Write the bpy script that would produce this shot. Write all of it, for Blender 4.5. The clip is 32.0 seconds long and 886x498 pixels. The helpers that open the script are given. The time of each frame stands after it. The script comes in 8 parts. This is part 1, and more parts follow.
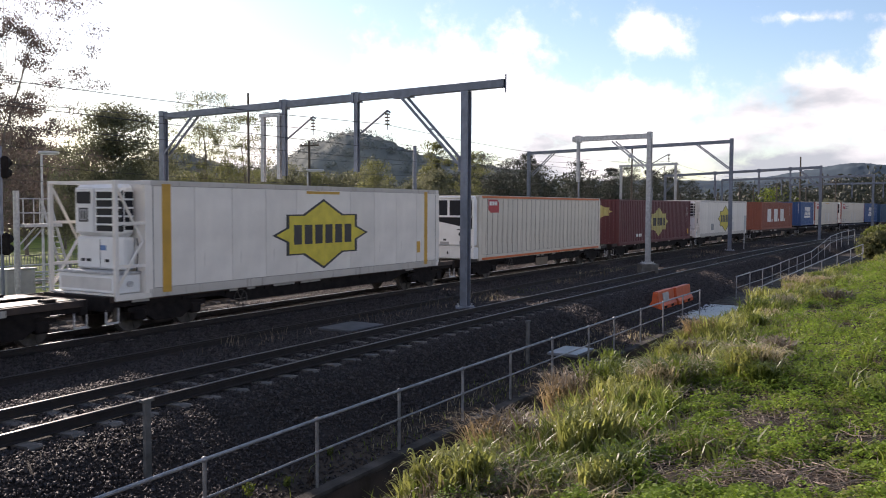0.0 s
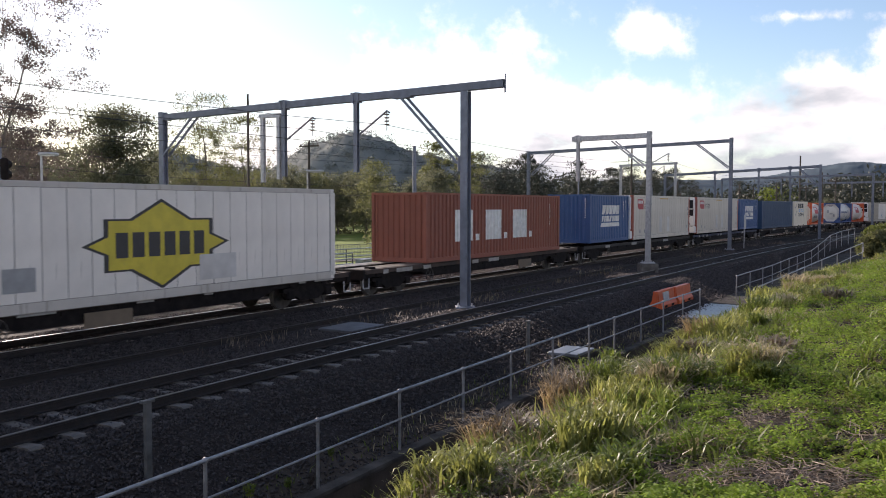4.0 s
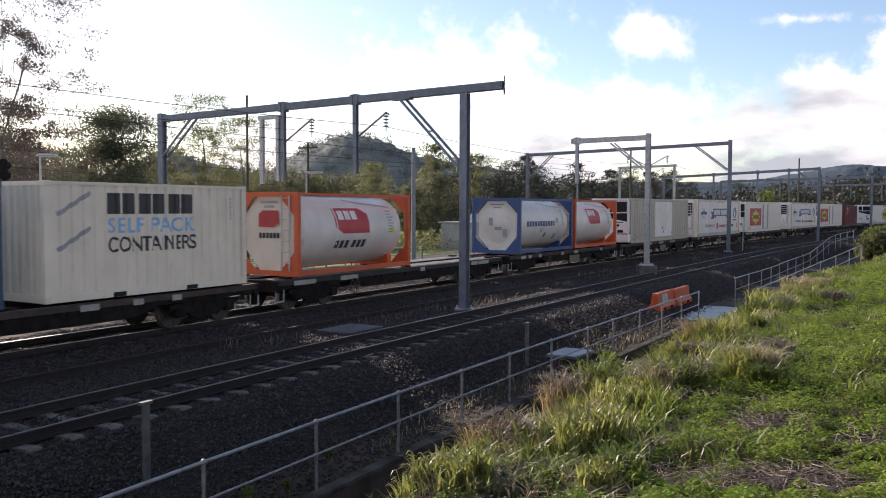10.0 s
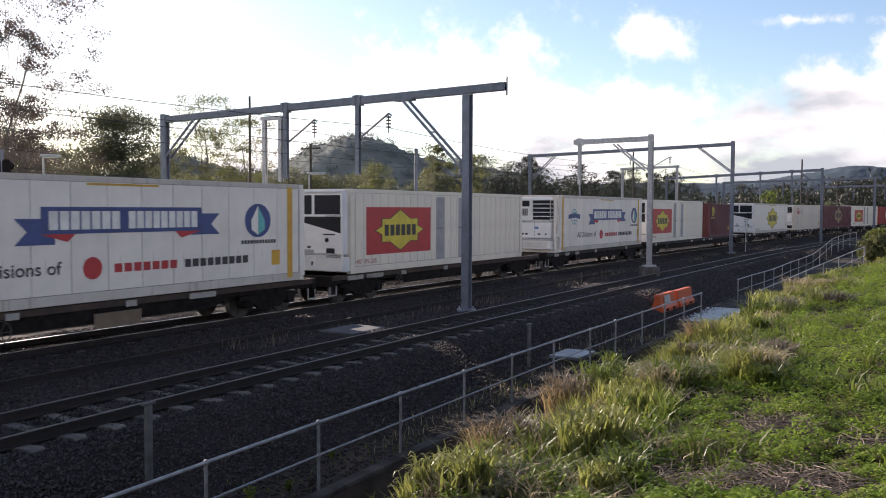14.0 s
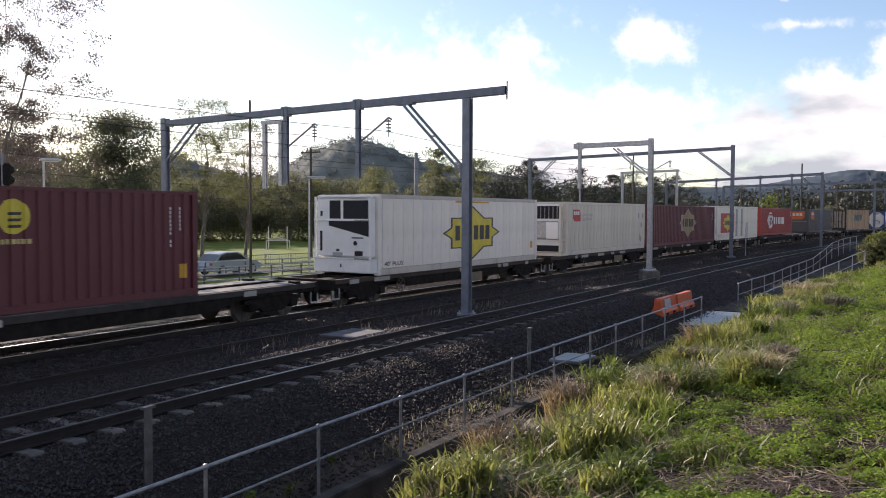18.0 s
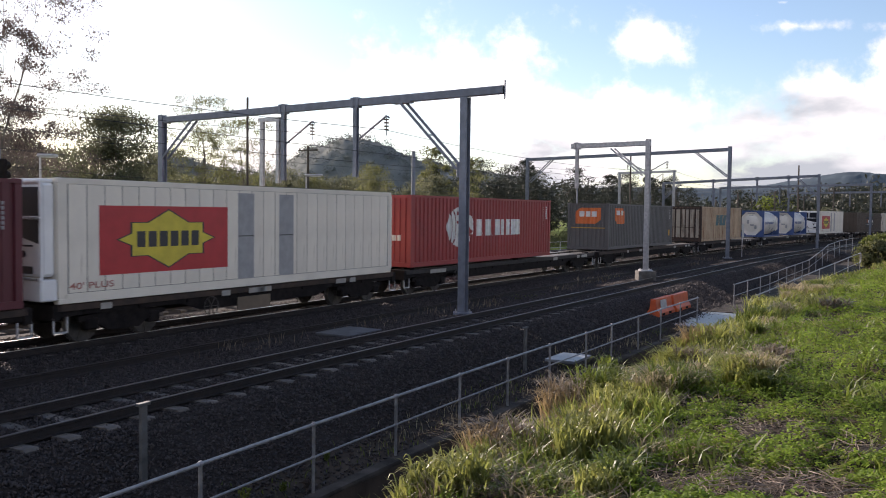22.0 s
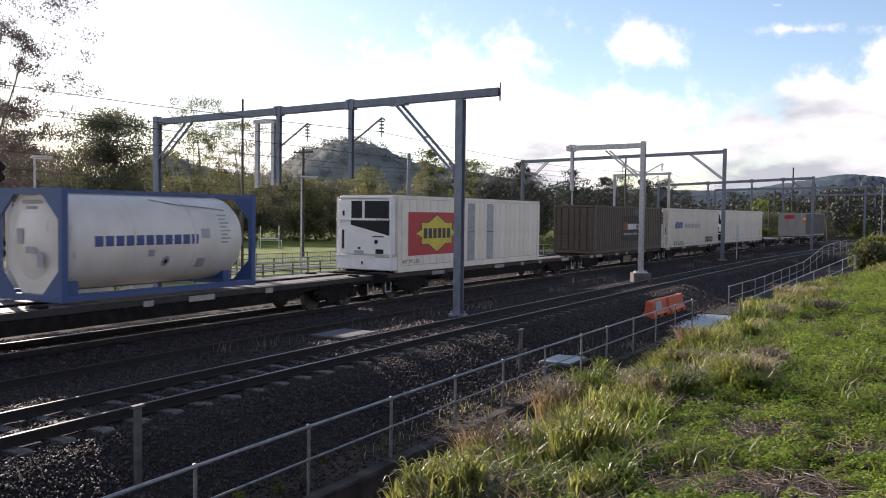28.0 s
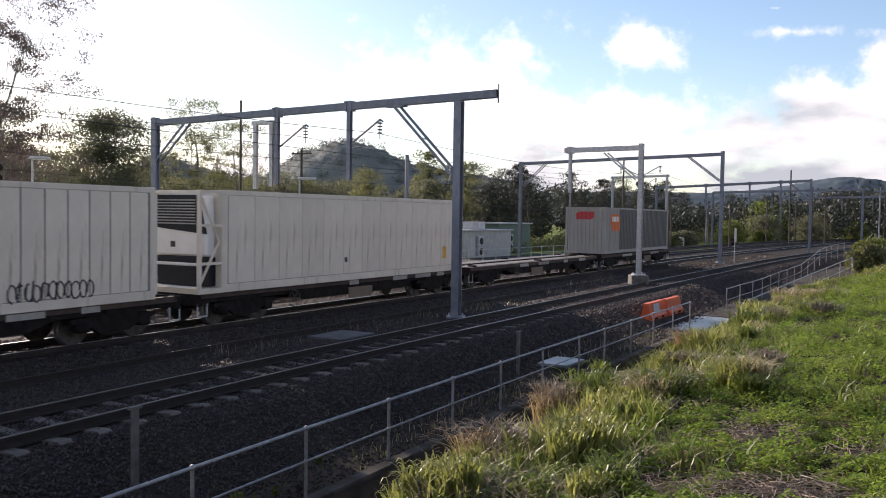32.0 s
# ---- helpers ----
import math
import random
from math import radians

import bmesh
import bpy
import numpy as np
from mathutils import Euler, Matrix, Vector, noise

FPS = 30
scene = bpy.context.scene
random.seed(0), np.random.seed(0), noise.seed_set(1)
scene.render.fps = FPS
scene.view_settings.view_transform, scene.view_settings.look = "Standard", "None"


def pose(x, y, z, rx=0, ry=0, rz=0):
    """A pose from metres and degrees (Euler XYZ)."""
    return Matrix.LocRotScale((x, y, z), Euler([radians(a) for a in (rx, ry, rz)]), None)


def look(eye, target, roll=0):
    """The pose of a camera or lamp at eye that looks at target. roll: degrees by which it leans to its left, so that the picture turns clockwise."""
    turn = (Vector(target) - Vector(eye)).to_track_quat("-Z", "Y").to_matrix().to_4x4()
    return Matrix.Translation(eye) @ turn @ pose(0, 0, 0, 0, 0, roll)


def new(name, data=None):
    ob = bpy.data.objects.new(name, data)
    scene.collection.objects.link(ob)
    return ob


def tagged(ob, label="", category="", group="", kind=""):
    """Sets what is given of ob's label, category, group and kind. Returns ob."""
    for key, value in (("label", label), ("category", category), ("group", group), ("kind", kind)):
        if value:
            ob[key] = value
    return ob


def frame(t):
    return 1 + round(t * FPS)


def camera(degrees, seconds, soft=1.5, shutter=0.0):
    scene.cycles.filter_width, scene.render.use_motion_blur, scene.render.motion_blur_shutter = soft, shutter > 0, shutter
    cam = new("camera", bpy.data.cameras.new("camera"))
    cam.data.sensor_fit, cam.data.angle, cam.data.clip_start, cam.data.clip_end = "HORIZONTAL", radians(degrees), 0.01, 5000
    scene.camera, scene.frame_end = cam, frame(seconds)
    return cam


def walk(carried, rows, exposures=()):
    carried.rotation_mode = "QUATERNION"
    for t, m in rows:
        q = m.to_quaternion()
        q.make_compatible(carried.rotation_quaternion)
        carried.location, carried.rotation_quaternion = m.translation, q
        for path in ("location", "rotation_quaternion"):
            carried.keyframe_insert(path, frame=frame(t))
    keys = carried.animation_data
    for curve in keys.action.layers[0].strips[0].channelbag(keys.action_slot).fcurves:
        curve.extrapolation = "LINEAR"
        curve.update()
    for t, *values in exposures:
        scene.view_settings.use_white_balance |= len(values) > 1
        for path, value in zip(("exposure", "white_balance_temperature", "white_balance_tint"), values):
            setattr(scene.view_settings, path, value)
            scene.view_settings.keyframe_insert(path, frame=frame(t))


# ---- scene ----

# ---------------------------------------------------------------- the camera
EYE_Z = 3.05
cam = camera(54.88, 32.0, soft=1.0, shutter=0.12)
CAMERA_TURN = [
    (0.0, -0.000, -2.896, 0.271),
    (0.5, 0.001, -2.901, 0.258),
    (1.0, 0.009, -2.900, 0.207),
    (1.5, 0.007, -2.897, 0.117),
    (2.0, -0.001, -2.888, 0.128),
    (2.5, -0.005, -2.882, 0.159),
    (3.0, 0.001, -2.885, 0.123),
    (3.5, 0.004, -2.886, 0.092),
    (5.5, -0.012, -2.861, 0.139),
    (6.0, -0.022, -2.843, 0.082),
    (6.5, -0.022, -2.822, 0.011),
    (7.0, -0.025, -2.800, -0.018),
    (7.5, -0.038, -2.784, 0.027),
    (8.0, -0.045, -2.786, 0.003),
    (8.5, -0.045, -2.792, -0.040),
    (9.0, -0.048, -2.786, -0.047),
    (9.5, -0.062, -2.771, 0.046),
    (10.0, -0.069, -2.764, 0.185),
    (10.5, -0.074, -2.769, 0.254),
    (11.0, -0.076, -2.775, 0.255),
    (11.5, -0.072, -2.783, 0.204),
    (12.0, -0.036, -2.780, 0.126),
    (12.5, 0.008, -2.760, 0.086),
    (13.0, 0.032, -2.733, 0.110),
    (13.5, 0.060, -2.717, 0.202),
    (14.0, 0.091, -2.705, 0.242),
    (14.5, 0.110, -2.688, 0.217),
    (16.5, 0.153, -2.520, 0.158),
    (17.0, 0.158, -2.496, 0.152),
    (17.5, 0.138, -2.465, 0.200),
    (18.0, 0.100, -2.440, 0.248),
    (18.5, 0.067, -2.432, 0.281),
    (19.0, 0.030, -2.446, 0.326),
    (19.5, -0.012, -2.459, 0.350),
    (20.0, -0.039, -2.468, 0.305),
    (20.5, -0.062, -2.476, 0.279),
    (21.0, -0.082, -2.484, 0.349),
    (21.5, -0.107, -2.490, 0.495),
    (22.0, -0.123, -2.513, 0.704),
    (22.5, -0.120, -2.554, 0.947),
    (23.0, -0.119, -2.599, 1.066),
    (23.5, -0.161, -2.638, 1.099),
    (24.0, -0.236, -2.652, 1.123),
    (24.5, -0.307, -2.654, 1.060),
    (25.0, -0.372, -2.649, 1.053),
    (25.5, -0.413, -2.624, 1.049),
    (27.5, -0.438, -2.408, 0.750),
    (28.0, -0.435, -2.374, 0.726),
    (28.5, -0.438, -2.344, 0.708),
    (29.0, -0.454, -2.319, 0.744),
    (29.5, -0.494, -2.313, 0.851),
    (30.0, -0.527, -2.313, 0.901),
    (30.5, -0.545, -2.307, 0.876),
    (31.0, -0.551, -2.296, 0.833),
    (31.5, -0.559, -2.275, 0.821),
    (32.0, -0.570, -2.256, 0.865),
]

walk(cam, [(t, pose(0, 0, EYE_Z, 90 + pitch, 0, yaw) @ pose(0, 0, 0, 0, 0, roll)) for t, yaw, pitch, roll in CAMERA_TURN],
     exposures=[(0.0, 0.74, 6950, 21), (32.0, 0.74, 6950, 21)])

# ---------------------------------------------------------------- sky, sun
SUN_AZIMUTH, SUN_HEIGHT = -35.0, 20.5     # degrees to the right of +y, degrees up


# heaps of cumulus ahead: tangent to the right, tangent up, half width, half height, thickness
CLOUDS = [(0.240, 0.200, 0.047, 0.031, 0.95), (0.150, 0.222, 0.022, 0.020, 0.45), (0.420, 0.220, 0.065, 0.008, 0.55),
          (0.475, 0.112, 0.105, 0.062, 1.4), (0.560, 0.150, 0.100, 0.060, 1.4), (0.372, 0.100, 0.055, 0.032, 1.2), (0.425, 0.095, 0.070, 0.034, 1.3),
          (0.240, 0.118, 0.095, 0.036, 0.95), (0.165, 0.096, 0.120, 0.040, 1.0), (0.100, 0.120, 0.090, 0.040, 0.85), (0.300, 0.080, 0.150, 0.030, 1.1),
          (0.020, 0.150, 0.110, 0.060, 0.6), (0.72, 0.13, 0.14, 0.07, 1.2), (-0.75, 0.16, 0.16, 0.05, 0.8)]


def make_sky():
    w = bpy.data.worlds.new("sky")
    scene.world = w
    w.use_nodes = True
    nt = w.node_tree
    nt.nodes.clear()
    N, Lk = nt.nodes.new, nt.links.new
    out, bg = N("ShaderNodeOutputWorld"), N("ShaderNodeBackground")
    sky = N("ShaderNodeTexSky")
    sky.sky_type, sky.sun_disc = 'NISHITA', False
    sky.sun_elevation, sky.sun_rotation = radians(SUN_HEIGHT), radians(SUN_AZIMUTH)
    sky.air_density, sky.dust_density, sky.ozone_density = 1.0, 0.35, 2.0
    co = N("ShaderNodeTexCoord")
    mp = N("ShaderNodeMapping")
    mp.inputs["Scale"].default_value = (1.0, 1.0, 2.6)
    mp.inputs["Location"].default_value = (0.35, 0.1, 0.0)
    n1 = N("ShaderNodeTexNoise")
    n1.inputs["Scale"].default_value, n1.inputs["Detail"].default_value, n1.inputs["Roughness"].default_value = 5.2, 10.0, 0.60
    ramp = N("ShaderNodeValToRGB")
    ramp.color_ramp.elements[0].position, ramp.color_ramp.elements[1].position = 0.615, 0.72
    # clouds thicken towards the horizon
    sep = N("ShaderNodeSeparateXYZ")
    low = N("ShaderNodeMapRange")
    low.inputs["From Min"].default_value, low.inputs["From Max"].default_value = 0.04, 0.20
    low.inputs["To Min"].default_value, low.inputs["To Max"].default_value = 0.20, -0.075
    add = N("ShaderNodeMath")
    mix = N("ShaderNodeMix")
    mix.data_type = 'RGBA'
    grey = N("ShaderNodeTexNoise")
    grey.inputs["Scale"].default_value, grey.inputs["Detail"].default_value = 8.0, 8.0
    gr = N("ShaderNodeValToRGB")
    gr.color_ramp.elements[0].color, gr.color_ramp.elements[1].color = (3.3, 3.75, 4.2, 1), (9.2, 9.3, 9.4, 1)
    gr.color_ramp.elements[0].position, gr.color_ramp.elements[1].position = 0.30, 0.64
    Lk(co.outputs["Generated"], mp.inputs["Vector"])
    Lk(mp.outputs["Vector"], n1.inputs["Vector"])
    Lk(mp.outputs["Vector"], grey.inputs["Vector"])
    Lk(co.outputs["Generated"], sep.inputs[0])
    Lk(sep.outputs["Z"], low.inputs["Value"])
    Lk(n1.outputs["Fac"], add.inputs[0])
    Lk(low.outputs["Result"], add.inputs[1])
    def calc(op, a, b=None):
        q = N("ShaderNodeMath")
        q.operation = op
        for k, x in enumerate((a, b)):
            if isinstance(x, (int, float)):
                q.inputs[k].default_value = x
            elif x is not None:
                Lk(x, q.inputs[k])
        return q.outputs[0]

    # broken cloud overhead and behind, as the soft neutral shade shows
    back = N("ShaderNodeMapRange")
    back.inputs["From Min"].default_value, back.inputs["From Max"].default_value = 0.62, 0.10
    back.inputs["To Min"].default_value, back.inputs["To Max"].default_value = 0.0, 0.17
    Lk(sep.outputs["Y"], back.inputs["Value"])
    Lk(calc('ADD', add.outputs[0], back.outputs["Result"]), ramp.inputs["Fac"])
    # the heaps, on a plane before the eye, with frayed edges
    ahead = calc('MAXIMUM', sep.outputs["Y"], 0.05)
    u, v = calc('DIVIDE', sep.outputs["X"], ahead), calc('DIVIDE', sep.outputs["Z"], ahead)
    flat = N("ShaderNodeCombineXYZ")
    Lk(u, flat.inputs[0])
    Lk(v, flat.inputs[1])
    fray = N("ShaderNodeTexNoise")
    fray.inputs["Scale"].default_value, fray.inputs["Detail"].default_value, fray.inputs["Roughness"].default_value = 16.0, 9.0, 0.62
    Lk(flat.outputs[0], fray.inputs["Vector"])
    rag = calc('MULTIPLY', calc('SUBTRACT', fray.outputs["Fac"], 0.52), 2.6)
    heap = None
    for cu, cv, ru, rv, gain in CLOUDS:
        a, b = calc('DIVIDE', calc('SUBTRACT', u, cu), ru), calc('DIVIDE', calc('SUBTRACT', v, cv), rv)
        e = calc('SQRT', calc('ADD', calc('MULTIPLY', a, a), calc('MULTIPLY', b, b)))
        q = calc('MULTIPLY', calc('SUBTRACT', 1.0, e), gain)
        heap = q if heap is None else calc('MAXIMUM', heap, q)
    soft = N("ShaderNodeMapRange")
    soft.interpolation_type = 'SMOOTHSTEP'
    soft.inputs["From Min"].default_value, soft.inputs["From Max"].default_value = -0.25, 0.75
    Lk(calc('ADD', heap, rag), soft.inputs["Value"])
    cover = calc('MAXIMUM', ramp.outputs["Color"], soft.outputs["Result"])
    # brighter towards the sun, greyer low down on the far side of the view
    away, rise = N("ShaderNodeMapRange"), N("ShaderNodeMapRange")
    away.inputs["From Min"].default_value, away.inputs["From Max"].default_value = 0.02, 0.40
    away.inputs["To Min"].default_value, away.inputs["To Max"].default_value = 0.18, -0.08
    rise.inputs["From Min"].default_value, rise.inputs["From Max"].default_value = 0.02, 0.16
    rise.inputs["To Min"].default_value, rise.inputs["To Max"].default_value = -0.16, 0.16
    Lk(u, away.inputs["Value"])
    Lk(v, rise.inputs["Value"])
    Lk(calc('ADD', calc('ADD', grey.outputs["Fac"], away.outputs["Result"]), rise.outputs["Result"]), gr.inputs["Fac"])
    Lk(cover, mix.inputs["Factor"])
    tint = N("ShaderNodeMix")
    tint.data_type, tint.blend_type = 'RGBA', 'MULTIPLY'
    tint.inputs["Factor"].default_value = 1.0
    tint.inputs["B"].default_value = (0.96, 1.02, 1.06, 1)
    Lk(sky.outputs["Color"], tint.inputs["A"])
    Lk(tint.outputs["Result"], mix.inputs["A"])
    Lk(gr.outputs["Color"], mix.inputs["B"])
    Lk(mix.outputs["Result"], bg.inputs["Color"])
    bg.inputs["Strength"].default_value = 0.10
    Lk(bg.outputs[0], out.inputs[0])


make_sky()
sun = new("sun", bpy.data.lights.new("sun", 'SUN'))
sun.data.energy, sun.data.angle, sun.data.color = 4.8, radians(0.55), (1.0, 0.93, 0.82)
_a, _e = radians(SUN_AZIMUTH), radians(SUN_HEIGHT)
sun.matrix_world = look((math.sin(_a) * math.cos(_e) * 200, math.cos(_a) * math.cos(_e) * 200, math.sin(_e) * 200), (0, 0, 0))

# ---------------------------------------------------------------- materials
MATS = {}


def mat(name, col, col2=None, rough=0.6, metal=0.0, scale=6.0, bump=0.15, bump_scale=40.0, stretch=(1, 1, 1), spread=0.12, dirt=None, dirt_at=0.6, trans=0.0, island=False, spec=0.5):
    """A painted, stony or metal surface: two colours mixed by a coarse noise, a fine grain, optional dirt streaks, bump."""
    if name in MATS:
        return MATS[name]
    m = bpy.data.materials.new(name)
    m.use_nodes = True
    nt = m.node_tree
    N, Lk = nt.nodes.new, nt.links.new
    b = nt.nodes["Principled BSDF"]
    b.inputs["Roughness"].default_value, b.inputs["Metallic"].default_value = rough, metal
    b.inputs["Specular IOR Level"].default_value = spec
    col2 = col2 or tuple(c * (1 - spread * 1.6) for c in col)
    co, mp = N("ShaderNodeTexCoord"), N("ShaderNodeMapping")
    mp.inputs["Scale"].default_value = stretch
    Lk(co.outputs["Object"], mp.inputs["Vector"])
    n1, n2 = N("ShaderNodeTexNoise"), N("ShaderNodeTexNoise")
    n1.inputs["Scale"].default_value, n1.inputs["Detail"].default_value = scale, 5.0
    n2.inputs["Scale"].default_value, n2.inputs["Detail"].default_value = bump_scale, 4.0
    Lk(mp.outputs["Vector"], n1.inputs["Vector"])
    Lk(co.outputs["Object"], n2.inputs["Vector"])
    r = N("ShaderNodeValToRGB")
    r.color_ramp.elements[0].position, r.color_ramp.elements[1].position = 0.35, 0.65
    r.color_ramp.elements[0].color, r.color_ramp.elements[1].color = (*col2, 1), (*col, 1)
    Lk(n1.outputs["Fac"], r.inputs["Fac"])
    last = r.outputs["Color"]
    hsv, info, mr = N("ShaderNodeHueSaturation"), N("ShaderNodeObjectInfo"), N("ShaderNodeMapRange")
    mr.inputs["To Min"].default_value, mr.inputs["To Max"].default_value = 1 - spread, 1 + spread
    mx0 = N("ShaderNodeMath")
    mx0.operation = 'MULTIPLY_ADD'
    Lk(n2.outputs["Fac"], mx0.inputs[0])
    mx0.inputs[1].default_value = 0.6
    if island:
        info = N("ShaderNodeNewGeometry")
    Lk(info.outputs["Random Per Island" if island else "Random"], mx0.inputs[2])
    mr.inputs["From Max"].default_value = 1.6
    Lk(mx0.outputs[0], mr.inputs["Value"])
    Lk(mr.outputs["Result"], hsv.inputs["Value"])
    Lk(last, hsv.inputs["Color"])
    last = hsv.outputs["Color"]
    if dirt:
        n3, m3 = N("ShaderNodeTexNoise"), N("ShaderNodeMapping")
        m3.inputs["Scale"].default_value = (3.2, 3.2, 0.28)
        n3.inputs["Scale"].default_value, n3.inputs["Detail"].default_value, n3.inputs["Roughness"].default_value = 1.6, 9.0, 0.68
        Lk(co.outputs["Object"], m3.inputs["Vector"])
        Lk(m3.outputs["Vector"], n3.inputs["Vector"])
        r3 = N("ShaderNodeValToRGB")
        r3.color_ramp.elements[0].position, r3.color_ramp.elements[1].position = dirt_at, dirt_at + 0.16
        mx = N("ShaderNodeMix")
        mx.data_type = 'RGBA'
        Lk(n3.outputs["Fac"], r3.inputs["Fac"])
        Lk(r3.outputs["Color"], mx.inputs["Factor"])
        Lk(last, mx.inputs["A"])
        mx.inputs["B"].default_value = (*dirt, 1)
        last = mx.outputs["Result"]
    Lk(last, b.inputs["Base Color"])
    if bump:
        bp = N("ShaderNodeBump")
        bp.inputs["Strength"].default_value, bp.inputs["Distance"].default_value = bump, 0.02
        Lk(n2.outputs["Fac"], bp.inputs["Height"])
        Lk(bp.outputs["Normal"], b.inputs["Normal"])
    if trans:
        tr, ad, out = N("ShaderNodeBsdfTranslucent"), N("ShaderNodeMixShader"), nt.nodes["Material Output"]
        Lk(last, tr.inputs["Color"])
        ad.inputs[0].default_value = trans
        Lk(b.outputs[0], ad.inputs[1])
        Lk(tr.outputs[0], ad.inputs[2])
        Lk(ad.outputs[0], out.inputs["Surface"])
    MATS[name] = m
    return m


def paint(name, col, rough=0.45, dirt=(0.16, 0.13, 0.10), at=0.60, spread=0.08):
    return mat(name, col, rough=rough, scale=1.3, bump=0.06, bump_scale=30, spread=spread, dirt=dirt, dirt_at=at)


# ---------------------------------------------------------------- mesh helpers
class Build:
    """Collects boxes, bars, tubes and plates into one mesh."""

    def __init__(self):
        self.v, self.f = [], []

    def mesh(self, verts, faces):
        n = len(self.v)
        self.v += [tuple(p) for p in verts]
        self.f += [tuple(i + n for i in q) for q in faces]
        return self

    def box(self, a, b, bev=0.0):
        (x0, y0, z0), (x1, y1, z1) = a, b
        if not bev:
            return self.mesh([(x0, y0, z0), (x1, y0, z0), (x1, y1, z0), (x0, y1, z0), (x0, y0, z1), (x1, y0, z1), (x1, y1, z1), (x0, y1, z1)],
                             [(0, 3, 2, 1), (4, 5, 6, 7), (0, 1, 5, 4), (1, 2, 6, 5), (2, 3, 7, 6), (3, 0, 4, 7)])
        bm = bmesh.new()
        bmesh.ops.create_cube(bm, size=1.0, matrix=Matrix.LocRotScale(((x0 + x1) / 2, (y0 + y1) / 2, (z0 + z1) / 2), None, (abs(x1 - x0), abs(y1 - y0), abs(z1 - z0))))
        bmesh.ops.bevel(bm, geom=bm.edges[:], offset=bev, segments=1, affect='EDGES')
        return self.take(bm)

    def take(self, bm):
        bm.verts.index_update()
        self.mesh([v.co[:] for v in bm.verts], [[v.index for v in f.verts] for f in bm.faces])
        bm.free()
        return self

    def bar(self, p, q, w, h=None, up=(0, 0, 1)):
        """A square bar from p to q."""
        p, q, up, h = Vector(p), Vector(q), Vector(up), h or w
        t = (q - p).normalized()
        if abs(t.dot(up)) > 0.99:
            up = Vector((1, 0, 0))
        a = t.cross(up).normalized() * (w / 2)
        b = a.cross(t).normalized() * (h / 2)
        c = [p - a - b, p + a - b, p + a + b, p - a + b]
        return self.mesh(c + [k + (q - p) for k in c], [(3, 2, 1, 0), (4, 5, 6, 7), (0, 1, 5, 4), (1, 2, 6, 5), (2, 3, 7, 6), (3, 0, 4, 7)])

    def tube(self, pts, r, n=8, r2=None, caps=True):
        """A round tube along points."""
        pts = [Vector(p) for p in pts]
        rings, m = [], len(pts)
        for i, p in enumerate(pts):
            t = (pts[min(i + 1, m - 1)] - pts[max(i - 1, 0)]).normalized()
            a = t.orthogonal().normalized() if abs(t.z) > 0.9 else t.cross(Vector((0, 0, 1))).normalized()
            b = t.cross(a)
            rr = r if r2 is None else r + (r2 - r) * i / (m - 1)
            rings += [p + (a * math.cos(k * 2 * math.pi / n) + b * math.sin(k * 2 * math.pi / n)) * rr for k in range(n)]
        fs = [(i * n + k, i * n + (k + 1) % n, (i + 1) * n + (k + 1) % n, (i + 1) * n + k) for i in range(m - 1) for k in range(n)]
        if caps:
            fs += [tuple(range(n))[::-1], tuple((m - 1) * n + k for k in range(n))]
        return self.mesh(rings, fs)

    def loft(self, prof, sections):
        """A profile of (a, b) carried over sections of (origin, a-axis, b-axis)."""
        n, vs = len(prof), []
        for o, ax, bx in sections:
            vs += [Vector(o) + Vector(ax) * a + Vector(bx) * b for a, b in prof]
        m = len(sections)
        fs = [(i * n + k, i * n + (k + 1) % n, (i + 1) * n + (k + 1) % n, (i + 1) * n + k) for i in range(m - 1) for k in range(n)]
        fs += [tuple(range(n))[::-1], tuple((m - 1) * n + k for k in range(n))]
        return self.mesh(vs, fs)

    def plate(self, pts, depth, axis=(0, -1, 0)):
        """A flat polygon given thickness along axis."""
        d, n = Vector(axis) * depth, len(pts)
        vs = [Vector(p) for p in pts] + [Vector(p) + d for p in pts]
        return self.mesh(vs, [tuple(range(n))[::-1], tuple(range(n, 2 * n))] + [(k, (k + 1) % n, n + (k + 1) % n, n + k) for k in range(n)])

    def data(self, name, material, smooth=False, fix=True):
        me = bpy.data.meshes.new(name)
        me.from_pydata(self.v, [], self.f)
        if fix and len(self.f) < 4000:
            bm = bmesh.new()
            bm.from_mesh(me)
            bmesh.ops.recalc_face_normals(bm, faces=bm.faces[:])
            bm.to_mesh(me)
            bm.free()
        me.materials.append(material)
        if smooth:
            me.shade_smooth()
        return me


def part(name, b, material, parent=None, label="", smooth=False, m=None):
    me = b if isinstance(b, bpy.types.Mesh) else b.data(name, material, smooth)
    ob = new(name, me)
    ob.parent = parent
    if m is not None:
        ob.matrix_basis = m
    return tagged(ob, label) if label else ob


def thing(name, label, category, group="", m=None, kind=""):
    ob = new(name)
    ob.empty_display_size = 0.3
    if m is not None:
        ob.matrix_basis = m
    return tagged(ob, label, category, group, kind)


def quick(name, verts, faces, material, smooth=False):
    me = bpy.data.meshes.new(name)
    me.from_pydata(verts, [], faces)
    me.materials.append(material)
    if smooth:
        me.shade_smooth()
    return new(name, me)


